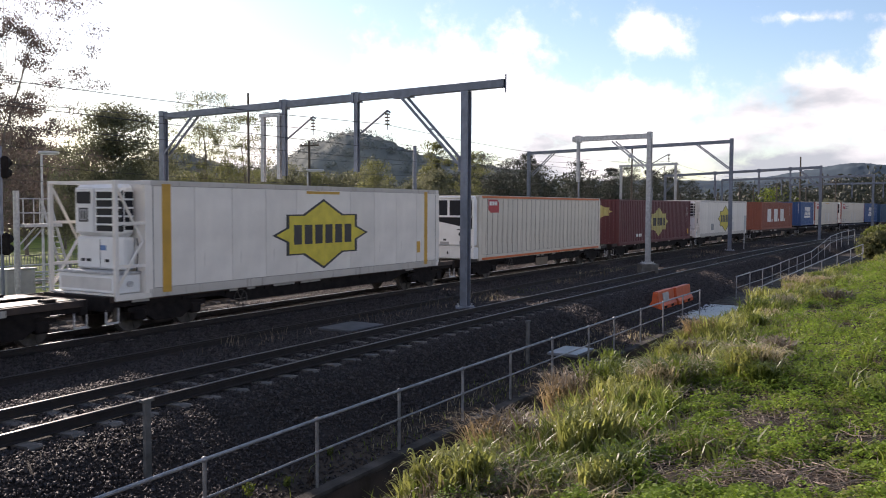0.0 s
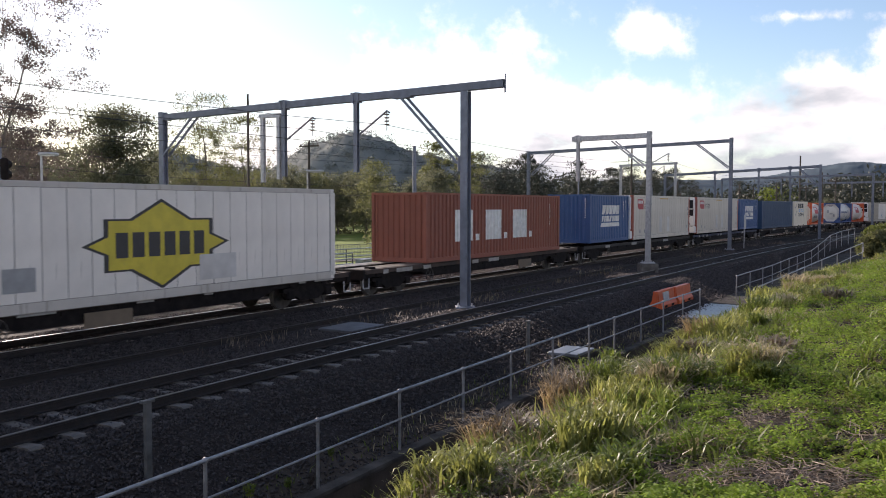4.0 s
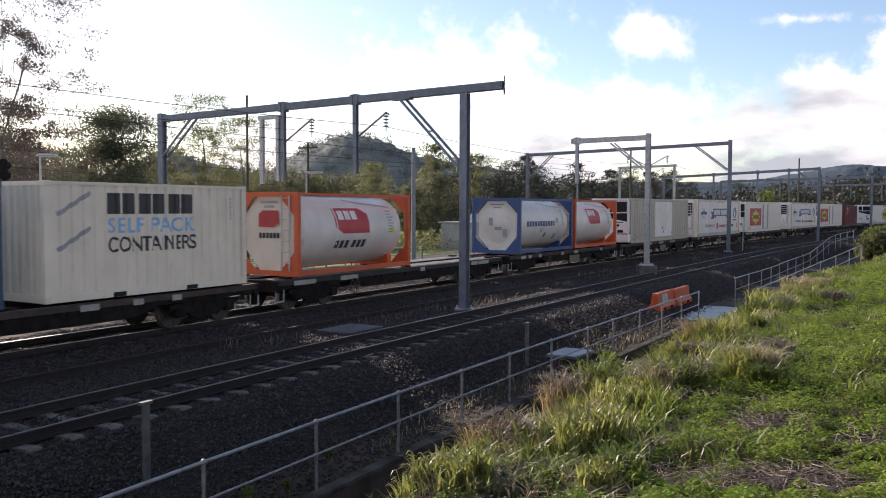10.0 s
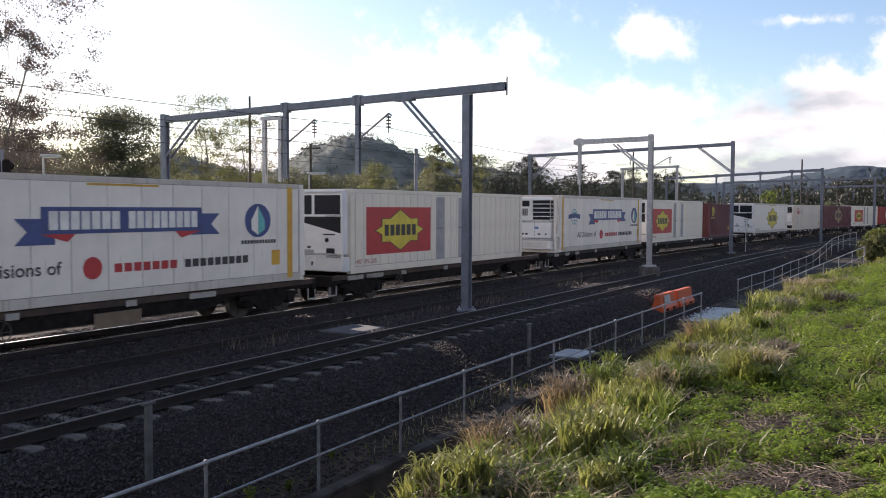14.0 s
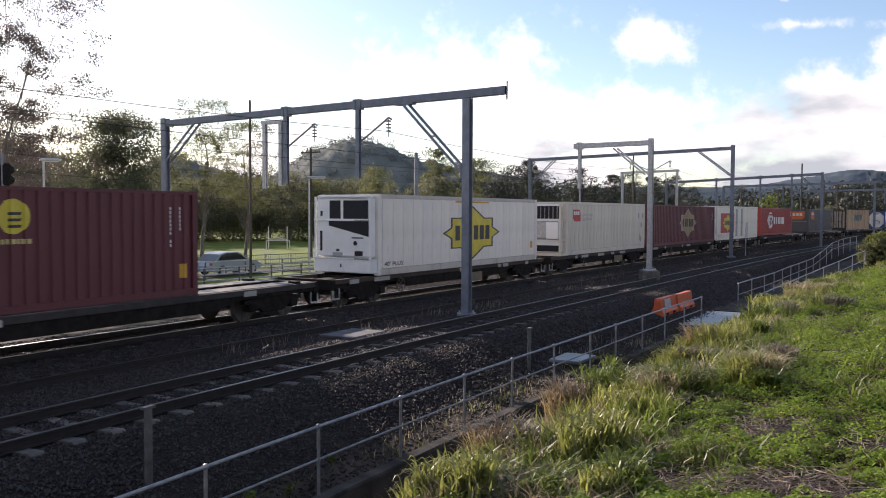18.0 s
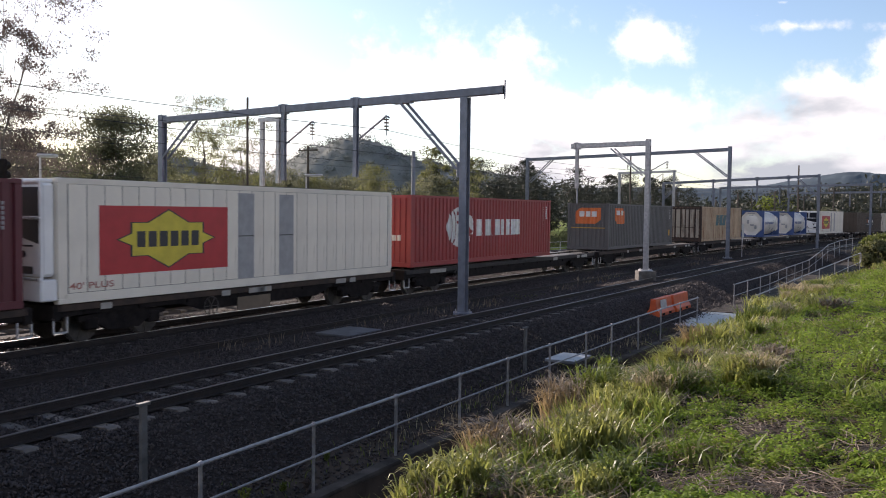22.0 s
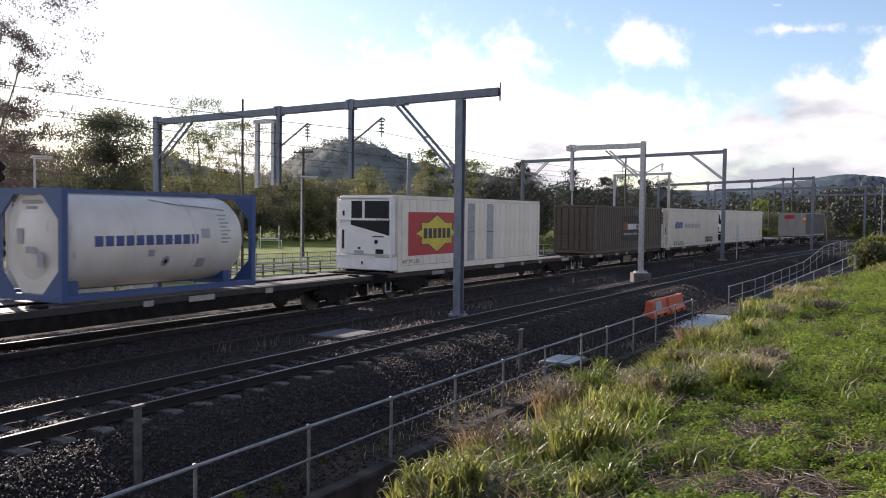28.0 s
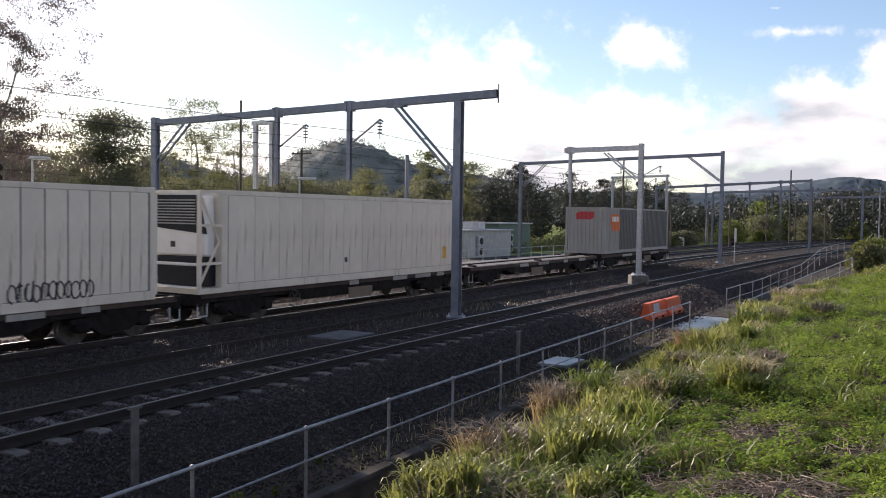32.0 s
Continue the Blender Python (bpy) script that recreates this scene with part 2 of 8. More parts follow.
# ---------------------------------------------------------------- the line of the railway
# s runs along the centre line of the goods track, away from the camera; d is the distance to its right (towards the camera).
BEND = [(-500, 0.0), (-75, 0.0), (-45, 3.6e-3)] + list(zip((-25, 0, 25, 50, 75, 100, 130), (3.64e-03, 7.27e-03, 7.37e-04, 1.87e-04, 2.29e-03, 2.86e-04, 4.24e-03))) + [(230, 3.0e-3), (260, 0.0), (900, 0.0)]
S0 = -500
_ss = np.arange(S0, 901, 1.0)
_k = np.interp(_ss, [b[0] for b in BEND], [b[1] for b in BEND])
_h = np.concatenate([[0], np.cumsum((_k[1:] + _k[:-1]) / 2)])
_h += 0.43421 - _h[-S0]
_hm = (_h[1:] + _h[:-1]) / 2
_x = np.concatenate([[0], np.cumsum(np.sin(_hm))])
_y = np.concatenate([[0], np.cumsum(np.cos(_hm))])
_x += -15.278 - _x[-S0]
_y += 4.514 - _y[-S0]
_x, _y = _x - 1.22 * np.cos(_h), _y + 1.22 * np.sin(_h)     # from the boxes' near side to the centre line


def heading(s):
    return float(np.interp(s, _ss, _h))


def rail_at(s, d=0.0, z=0.0):
    g = heading(s)
    return Vector((float(np.interp(s, _ss, _x)) + d * math.cos(g), float(np.interp(s, _ss, _y)) - d * math.sin(g), z))


def rail_pose(s, d=0.0, z=0.0, turn=0.0):
    """x along the line, y to the far side, z up."""
    p = rail_at(s, d, z)
    return pose(p.x, p.y, p.z, 0, 0, 90 - math.degrees(heading(s)) + turn)


def sections(s0, s1, step, d, z=0.0):
    n = max(2, int(round((s1 - s0) / step)) + 1)
    out = []
    for i in range(n):
        s = s0 + (s1 - s0) * i / (n - 1)
        g = heading(s)
        out.append((rail_at(s, d, z), (math.cos(g), -math.sin(g), 0), (0, 0, 1)))
    return out

# ---------------------------------------------------------------- ground
M_BALLAST = mat("ballast_stone", (0.036, 0.030, 0.027), (0.017, 0.014, 0.013), rough=0.9, scale=22, bump=0.8, bump_scale=42, spread=0.35, spec=0.12)
M_EARTH = mat("earth", (0.066, 0.051, 0.040), (0.032, 0.026, 0.020), rough=0.95, scale=1.7, bump=0.6, bump_scale=18, spec=0.12)
M_FIELD = mat("field_grass", (0.17, 0.22, 0.04), (0.09, 0.125, 0.028), rough=0.95, scale=0.6, bump=0.8, bump_scale=9, spec=0.12)
M_KERB = mat("dirty_old_concrete", (0.085, 0.075, 0.066), (0.03, 0.027, 0.024), rough=0.9, scale=2.2, bump=0.4, bump_scale=40, spread=0.25, spec=0.12)
M_CONCRETE = mat("concrete", (0.24, 0.22, 0.20), (0.12, 0.11, 0.10), rough=0.85, scale=3, bump=0.3, bump_scale=45)
M_PLINTH = mat("stained_plinth_concrete", (0.14, 0.13, 0.118), (0.07, 0.064, 0.058), rough=0.9, scale=4, bump=0.4, bump_scale=30, spread=0.25)
M_LID = mat("blue_grey_lid_concrete", (0.115, 0.12, 0.13), (0.07, 0.073, 0.08), rough=0.7, scale=2.5, bump=0.2, bump_scale=30)
M_WET = mat("damp_concrete", (0.25, 0.26, 0.28), (0.13, 0.14, 0.15), rough=0.32, scale=1.4, bump=0.1, bump_scale=20)
M_RAIL = mat("rail_steel_rust", (0.024, 0.015, 0.013), (0.013, 0.009, 0.008), rough=0.7, scale=8, bump=0.3, bump_scale=60)
M_RAILTOP = mat("rail_head_polished", (0.50, 0.49, 0.48), rough=0.40, metal=1.0, scale=8, bump=0.03)
M_RAILDULL = mat("rail_head_dull", (0.15, 0.135, 0.125), rough=0.38, metal=0.9, scale=8, bump=0.03)
M_GALV = mat("galvanised_steel", (0.50, 0.50, 0.51), (0.36, 0.36, 0.37), rough=0.45, metal=0.35, scale=9, bump=0.08, bump_scale=60)
M_DULLGALV = mat("dull_galvanised_pipe", (0.34, 0.34, 0.345), (0.22, 0.22, 0.225), rough=0.45, metal=0.4, scale=9, bump=0.1, bump_scale=60)
M_STEELBLUE = mat("grey_blue_painted_steel", (0.185, 0.205, 0.25), (0.14, 0.155, 0.19), rough=0.5, metal=0.25, scale=4, bump=0.08, bump_scale=40)

# height of the ground across the line: (d, z)
PROFILE = [(-260, 1.0), (-120, -0.3), (-60, -0.75), (-34, -0.85), (-22, -0.9), (-14, -0.8), (-9, -0.5), (-6.5, -0.28), (-3.4, -0.24), (-2.2, -0.20), (-1.6, -0.17), (0, -0.16), (1.6, -0.17),
           (2.2, -0.22), (3.4, -0.26), (4.0, -0.26), (4.7, -0.19), (6, -0.185), (7.1, -0.19), (7.6, -0.24), (8.3, -0.48), (9.0, -0.72), (9.4, -0.80), (10.02, -0.84),
           (10.36, -0.84), (10.38, -1.55), (11.0, -1.55), (11.15, -1.2), (12.4, -0.5), (13.3, 0.28), (13.9, 0.80), (14.6, 1.01), (15.4, 1.12), (16.9, 1.26), (19, 1.42), (24, 1.46), (40, 1.6), (70, 2.5), (120, 4)]


def dip(s, d):
    """How far the bank sinks beside the walkway."""
    a, b, c = (np.clip(k, 0, 1) for k in ((np.asarray(s) - 33) / 14, (82 - np.asarray(s)) / 20, (np.asarray(d) - 11.2) / 1.6))
    return 0.60 * a * a * (3 - 2 * a) * b * b * (3 - 2 * b) * c


def ground_z(s, d):
    z = float(np.interp(d, [p[0] for p in PROFILE], [p[1] for p in PROFILE]) - dip(s, d))
    n = 0.0
    if d > 12.5:
        n = 0.10 * noise.noise((s * 0.35, d * 0.35, 1.0)) + 0.05 * noise.noise((s * 1.1, d * 1.1, 5.0))
    elif d < -8:
        n = 0.12 * noise.noise((s * 0.08, d * 0.08, 2.0))
    elif d < 9.6:
        n = 0.025 * noise.noise((s * 1.3, d * 1.3, 3.0))
    return z + n


def make_ground():
    ds = sorted({p[0] for p in PROFILE} | set(np.arange(-58, -7, 3.0)) | set(np.arange(-6, 9.9, 0.4)) | set(np.arange(13.2, 24, 0.55)) | {28, 33})
    ds = [d for d in ds if -121 < d < 71]
    ss = list(np.arange(-60, 0, 4.0)) + list(np.arange(0, 60, 0.7)) + list(np.arange(60, 130, 2.0)) + list(np.arange(130, 241, 5.0))
    n, verts = len(ds), []
    for s in ss:
        for d in ds:
            verts.append(rail_at(s, d, ground_z(s, d))[:])
    faces, kinds = [], []
    for i in range(len(ss) - 1):
        for j in range(n - 1):
            faces.append((i * n + j, i * n + j + 1, (i + 1) * n + j + 1, (i + 1) * n + j))
            d = (ds[j] + ds[j + 1]) / 2
            kinds.append(0 if -11.0 < d < 9.3 else 1 if d > 9 else 2)
    m = len(ss)
    loop = [j for j in range(n)] + [i * n + n - 1 for i in range(1, m)] + [(m - 1) * n + j for j in range(n - 2, -1, -1)] + [i * n for i in range(m - 2, 0, -1)]
    c = Vector((30, 60, 0))
    far = len(verts)
    for k, i in enumerate(loop):
        v = Vector(verts[i]) - c
        v.z = 0
        v = v.normalized() * 3500 + c
        verts.append((v.x, v.y, 2.0))
    q = len(loop)
    for k in range(q):
        faces.append((loop[k], far + k, far + (k + 1) % q, loop[(k + 1) % q]))
        kinds.append(2)
    ob = quick("ground", verts, faces, M_BALLAST, smooth=True)
    ob.data.materials.append(M_EARTH)
    ob.data.materials.append(M_FIELD)
    ob.data.polygons.foreach_set("material_index", kinds)
    tagged(ob, "dark ballast bed beside grassy bank and green fields", "ground", kind="structure")


make_ground()

# ---------------------------------------------------------------- the tracks
GAUGE = 1.27
RAIL_PROFILE = [(-0.065, -0.155), (0.065, -0.155), (0.065, -0.143), (0.012, -0.125), (0.012, -0.042), (0.036, -0.032), (0.036, -0.004), (-0.036, -0.004), (-0.036, -0.032), (-0.012, -0.042), (-0.012, -0.125), (-0.065, -0.143)]
RAIL_HEAD = [(-0.034, -0.006), (0.034, -0.006), (0.033, 0.0), (0.024, 0.004), (-0.024, 0.004), (-0.033, 0.0)]
M_SLEEPER = mat("concrete_sleeper", (0.155, 0.138, 0.122), (0.07, 0.062, 0.055), rough=0.9, scale=4, bump=0.4, bump_scale=40, spread=0.25)


def make_track(d, s0, s1, label, near=(2, 60), head=M_RAILDULL):
    t = thing("railway_track", label, "railway track", kind="structure")
    for side in (-1, 1):
        for lo, hi, st in ((s0, 0, 3.0), (0, 70, 0.8), (70, s1, 2.0)):
            r = part("rail", Build().loft(RAIL_PROFILE, sections(lo, hi, st, d + side * GAUGE / 2)), M_RAIL, t)
            part("rail_head", Build().loft(RAIL_HEAD, sections(lo, hi, st, d + side * GAUGE / 2)), head, r, "worn bright running surface")
    b = Build()
    b.loft([(-1.05, -0.11), (-1.05, 0.0), (-1.0, 0.03), (-0.3, 0.0), (0.3, 0.0), (1.0, 0.03), (1.05, 0.0), (1.05, -0.11)], [((-0.11, 0, 0), (0, 1, 0), (0, 0, 1)), ((0.11, 0, 0), (0, 1, 0), (0, 0, 1))])
    me = b.data("sleeper", M_SLEEPER)
    rest = Build()
    s, rng = s0, random.Random(int(d * 10) + 5)
    while s < s1:
        m = rail_pose(s, d, -0.178 + rng.uniform(-0.008, 0.008), rng.uniform(-0.6, 0.6))
        if near[0] < s < near[1]:
            part("sleeper", me, None, t, m=m)
        elif -10 < s < 140:
            rest.mesh([m @ Vector(v) for v in b.v], b.f)
        s += 0.685
    part("sleepers", rest, M_SLEEPER, t)["kind"] = "stuff"
    return t


NEAR_D = 6.05
make_track(0.0, -60, 245, "goods track with worn rails on dark ballast", head=M_RAILTOP)
make_track(NEAR_D, -60, 245, "empty railway track on concrete sleepers in ballast", near=(2, 75))

# ---------------------------------------------------------------- train
ZB = 0.955      # underside of the boxes over the rail
V = 14.262
TRAIN = []      # (object, s at time 0 of its origin, half base for the turn)


def ride(ob, s):
    TRAIN.append((ob, s))
    return ob


WIDE = 2.44


def corrugated(b, x0, x1, z0, z1, y, out, pitch, depth):
    """A corrugated sheet in the plane y, ribs towards out."""
    n = max(2, int(round((x1 - x0) / pitch)))
    p = (x1 - x0) / n
    xs = []
    for i in range(n):
        a = x0 + i * p
        xs += [(a, 0), (a + p * 0.46, 0), (a + p * 0.56, 1), (a + p * 0.90, 1)]
    xs.append((x1, 0))
    v = []
    for xx, k in xs:
        yy = y - out * depth * k
        v += [(xx, yy, z0), (xx, yy, z1)]
    f = [(2 * i, 2 * i + 2, 2 * i + 3, 2 * i + 1) for i in range(len(xs) - 1)]
    b.mesh(v, f)
    return b


def turned(b, x):
    """Turns a sheet built along x at y=0 into one across the box, at x."""
    b.v = [(x + py, px, pz) for px, py, pz in b.v]
    return b


def box_container(name, L, H, colour, label, pitch=0.27, depth=0.050, doors=True, post=None):
    t = thing(name, label, "container", "boxes on the goods train")
    w, pt = WIDE / 2, 0.1
    post = post or colour
    for y, o in ((-w, -1), (w, 1)):
        b = Build()
        corrugated(b, 0.12, L - 0.12, 0.16, H - 0.08, y - 0.01 * (1 if o > 0 else -1), (1 if o > 0 else -1), pitch, depth)
        part("side_wall", b, colour, t)
        part("bottom_rail", Build().box((0.1, y - 0.02 if o < 0 else y - 0.08, 0.01), (L - 0.1, y + 0.08 if o < 0 else y + 0.02, 0.17)), colour, t)
        part("top_rail", Build().box((0.1, min(y, y - o * 0.07), H - 0.085), (L - 0.1, max(y, y - o * 0.07), H - 0.01)), colour, t)
        for x in (0.0, L - 0.16):
            part("corner_post", Build().box((x, min(y, y - o * 0.13), 0.118), (x + 0.16, max(y, y - o * 0.13), H - 0.118)), post, t)
            for z in (0.0, H - 0.118):
                part("corner_casting", Build().box((x - 0.005, min(y + o * 0.006, y - o * 0.16), z), (x + 0.173, max(y + o * 0.006, y - o * 0.16), z + 0.118), 0.012), post, t)
    b = corrugated(Build(), -w + 0.13, w - 0.13, 0.16, H - 0.10, 0, 1, 0.25, 0.04)
    part("front_wall", turned(b, 0.07), colour, t)
    for x in (0.0, L - 0.12):
        part("end_sill", Build().box((x + 0.01, -w + 0.13, 0.01), (x + 0.11, w - 0.13, 0.17)), post, t)
        part("end_header", Build().box((x + 0.01, -w + 0.13, H - 0.11), (x + 0.11, w - 0.13, H - 0.012)), post, t)
    part("roof", Build().box((0.1, -w + 0.07, H - 0.05), (L - 0.1, w - 0.07, H - 0.018)), colour, t)
    part("floor", Build().box((0.1, -w + 0.08, 0.06), (L - 0.1, w - 0.08, 0.15)), M_UNDER, t)
    part("back_wall", Build().box((L - 0.09, -w + 0.13, 0.16), (L - 0.05, w - 0.13, H - 0.1)), colour, t)
    return t


M_UNDER = mat("underframe_dark", (0.020, 0.016, 0.015), (0.010, 0.008, 0.008), rough=0.75, scale=5, bump=0.3, bump_scale=40, spec=0.12)
M_DECK = mat("wagon_deck", (0.16, 0.14, 0.12), (0.08, 0.07, 0.06), rough=0.6, scale=3, bump=0.3, bump_scale=30)
WHITE = paint("weathered_white_paint", (0.76, 0.71, 0.645), at=0.66)
IVORY = paint("ivory_container_paint", (0.75, 0.69, 0.585), dirt=(0.40, 0.33, 0.24), at=0.63)
GRIMESHADE = paint("grime_and_shade_rail_paint", (0.52, 0.48, 0.43), dirt=(0.26, 0.22, 0.18), at=0.55)
CREAM = paint("dirty_cream_paint", (0.63, 0.57, 0.48), dirt=(0.30, 0.24, 0.17), at=0.56)
MAROON = paint("maroon_paint", (0.104, 0.018, 0.026), rough=0.5, at=0.68)
RUST = paint("red_brown_paint", (0.26, 0.075, 0.045), rough=0.55, at=0.66)
RED = paint("bright_red_paint", (0.30, 0.032, 0.034), rough=0.45, at=0.70)
BLUE = paint("blue_paint", (0.023, 0.085, 0.225), rough=0.42, at=0.70)
NAVY = paint("deep_blue_paint", (0.023, 0.062, 0.125), rough=0.5, dirt=(0.05, 0.045, 0.05), at=0.58)
GREY = paint("dark_grey_green_paint", (0.094, 0.090, 0.090), rough=0.5, at=0.68)
TAN = paint("rusty_tan_paint", (0.48, 0.35, 0.225), rough=0.6, dirt=(0.23, 0.105, 0.05), at=0.49, spread=0.16)
OLIVE = paint("dark_olive_paint", (0.080, 0.058, 0.042), rough=0.55, at=0.66)
PALE = paint("pale_grey_paint", (0.30, 0.29, 0.27), rough=0.55, dirt=(0.20, 0.11, 0.06), at=0.60)


M_PLATE = mat("white_marking_plate", (0.36, 0.34, 0.31), rough=0.6, scale=6, bump=0.05, dirt=(0.3, 0.25, 0.2), dirt_at=0.55)
YELLOW = mat("sign_yellow", (0.62, 0.50, 0.05), rough=0.45, scale=3, bump=0.03, dirt=(0.4, 0.33, 0.1), dirt_at=0.62)
TANSIGN = mat("worn_tan_sign", (0.36, 0.27, 0.15), rough=0.6, scale=2, bump=0.03, dirt=(0.22, 0.12, 0.08), dirt_at=0.55)
DULLYEL = mat("faded_sign_yellow", (0.50, 0.43, 0.16), rough=0.55, scale=2, bump=0.03, dirt=(0.26, 0.14, 0.08), dirt_at=0.56)
INK = mat("black_lettering", (0.035, 0.035, 0.038), rough=0.5, scale=4, bump=0.02)
GREYINK = mat("faded_grey_lettering", (0.33, 0.33, 0.33), rough=0.6, scale=6, bump=0.02)
WHITEINK = mat("white_lettering", (0.74, 0.73, 0.70), rough=0.5, scale=5, bump=0.02, dirt=(0.5, 0.45, 0.4), dirt_at=0.6)
REDINK = mat("red_sign_paint", (0.44, 0.028, 0.035), rough=0.45, scale=3, bump=0.02, spread=0.1)
ORANGE = mat("orange_sign_paint", (0.66, 0.15, 0.035), rough=0.45, scale=3, bump=0.02)
TANKORANGE = paint("orange_red_frame_paint", (0.58, 0.10, 0.03), rough=0.5, at=0.62)
NAVYINK = mat("navy_sign_paint", (0.035, 0.065, 0.20), rough=0.45, scale=3, bump=0.02)
SKYINK = mat("light_blue_lettering", (0.22, 0.44, 0.68), rough=0.5, scale=3, bump=0.02)
TEAL = mat("teal_sign_paint", (0.10, 0.42, 0.42), rough=0.5, scale=3, bump=0.02)
STRIPE = mat("amber_stripe", (0.60, 0.33, 0.04), rough=0.5, scale=3, bump=0.02)
PANELGREY = mat("grey_patch", (0.34, 0.34, 0.34), (0.28, 0.28, 0.28), rough=0.6, scale=4, bump=0.03)
DARKGLASS = mat("dark_grille", (0.012, 0.013, 0.019), rough=0.45, spec=0.2, scale=6, bump=0.05)
UNITWHITE = paint("unit_white_plastic", (0.76, 0.76, 0.75), rough=0.35, at=0.70)
TANKWHITE = mat("tank_cladding_white", (0.69, 0.65, 0.59), (0.60, 0.56, 0.50), rough=0.33, scale=1.2, bump=0.02, dirt=(0.36, 0.31, 0.25), dirt_at=0.62)
TANKBLUE = paint("blue_frame_paint", (0.032, 0.075, 0.21), rough=0.45, at=0.66)
SEAM = mat("panel_seam", (0.07, 0.066, 0.062), rough=0.8, scale=8, bump=0.05)
REDBOX = paint("red_oxide_end_paint", (0.36, 0.095, 0.06), rough=0.55, at=0.6)


def decal(t, name, polys, material, prof=None, y=-1.226, label="", axis='y'):
    """Paint or a sticker on the near side (axis y) or the front end (axis x); it follows the ribs of the sheet."""
    if name.endswith("_bars") and len(polys) > 1:
        for poly in polys[1:]:
            decal(t, name[:-1], [poly], material, prof, y, "", axis)
        return decal(t, name[:-1], polys[:1], material, prof, y, label, axis)
    bm = bmesh.new()
    for poly in polys:
        vs = [bm.verts.new((u, 0, z) if axis == 'y' else (0, u, z)) for u, z in poly]
        try:
            bm.faces.new(vs)
        except ValueError:
            pass
    if prof:
        breaks, fn = prof
        u0, u1 = min(v.co.x if axis == 'y' else v.co.y for v in bm.verts), max(v.co.x if axis == 'y' else v.co.y for v in bm.verts)
        for k in breaks:
            if u0 < k < u1:
                co, no = ((k, 0, 0), (1, 0, 0)) if axis == 'y' else ((0, k, 0), (0, 1, 0))
                bmesh.ops.bisect_plane(bm, geom=bm.verts[:] + bm.edges[:] + bm.faces[:], dist=1e-5, plane_co=co, plane_no=no)
        for v in bm.verts:
            if axis == 'y':
                v.co.y = fn(v.co.x) - 0.005
            else:
                v.co.x = fn(v.co.y) - 0.005
    else:
        for v in bm.verts:
            if axis == 'y':
                v.co.y = y
            else:
                v.co.x = y
    me = bpy.data.meshes.new(name)
    bm.to_mesh(me)
    bm.free()
    me.materials.append(material)
    return part(name, me, None, t, label)


def rect(x0, z0, x1, z1, lean=0.0):
    return [(x0, z0), (x1, z0), (x1 + lean * (z1 - z0), z1), (x0 + lean * (z1 - z0), z1)]


def blocks(x0, z0, x1, z1, n, gap=0.22, lean=0.0):
    """A row of n solid letter-size bars."""
    p = (x1 - x0) / n
    return [rect(x0 + i * p, z0, x0 + (i + 1 - gap) * p, z1, lean) for i in range(n)]


def disc(cx, cz, rx, rz=None, n=24):
    rz = rz or rx
    return [(cx + rx * math.cos(k * 2 * math.pi / n), cz + rz * math.sin(k * 2 * math.pi / n)) for k in range(n)]


def star(cx, cz, hw, hh, k=1.0):
    """An eight-pointed diamond over an oblong."""
    a, b, c = hw * 0.74, hh * 0.56, 0.36
    pts = [(-1, 0), (-0.74, b / hh * c * 1.0), (-0.74, 0.56), (-0.42, 0.56), (0, 1), (0.42, 0.56), (0.74, 0.56), (0.74, b / hh * c), (1, 0), (0.74, -b / hh * c), (0.74, -0.56), (0.42, -0.56), (0, -1), (-0.42, -0.56), (-0.74, -0.56), (-0.74, -b / hh * c)]
    return [(cx + px * (hw * k if k <= 1 else hw), cz + pz * hh * k) for px, pz in pts]


def words(t, name, text, x0, z0, width, height, material, prof=None, y=-1.227, tilt=0.0, label=""):
    cu = bpy.data.curves.new(name, 'FONT')
    cu.body, cu.size, cu.offset = text, 1.0, 0.014
    tmp = new("lettering", cu)
    me = bpy.data.meshes.new_from_object(tmp.evaluated_get(bpy.context.evaluated_depsgraph_get()))
    bpy.data.objects.remove(tmp)
    bpy.data.curves.remove(cu)
    co = np.empty(len(me.vertices) * 3)
    me.vertices.foreach_get("co", co)
    co = co.reshape(-1, 3)
    lo, hi = co.min(0), co.max(0)
    co = (co - lo) / np.maximum(hi - lo, 1e-6)
    px, pz = co[:, 0] * width, co[:, 1] * height
    c, s = math.cos(radians(tilt)), math.sin(radians(tilt))
    X, Z = x0 + px * c - pz * s, z0 + px * s + pz * c
    bm = bmesh.new()
    bm.from_mesh(me)
    bm.verts.ensure_lookup_table()
    for i, v in enumerate(bm.verts):
        v.co = (X[i], y, Z[i])
    if prof:
        for k in prof[0]:
            if X.min() < k < X.max():
                bmesh.ops.bisect_plane(bm, geom=bm.verts[:] + bm.edges[:] + bm.faces[:], dist=1e-5, plane_co=(k, 0, 0), plane_no=(1, 0, 0))
        for v in bm.verts:
            v.co.y = prof[1](v.co.x) - 0.006
    bm.to_mesh(me)
    bm.free()
    me.materials.clear()
    me.materials.append(material)
    return part(name, me, None, t, label)


def ribs(x0, x1, pitch, depth, y):
    """Break lines and depth of a corrugated sheet made by corrugated()."""
    n = max(2, int(round((x1 - x0) / pitch)))
    p = (x1 - x0) / n
    br = []
    for i in range(n):
        br += [x0 + i * p, x0 + (i + 0.46) * p, x0 + (i + 0.56) * p, x0 + (i + 0.90) * p]
    br.append(x1)
    val = [0, 0, 1, 1] * n + [0]
    return br, lambda u: float(y + depth * np.interp(u, br, val))


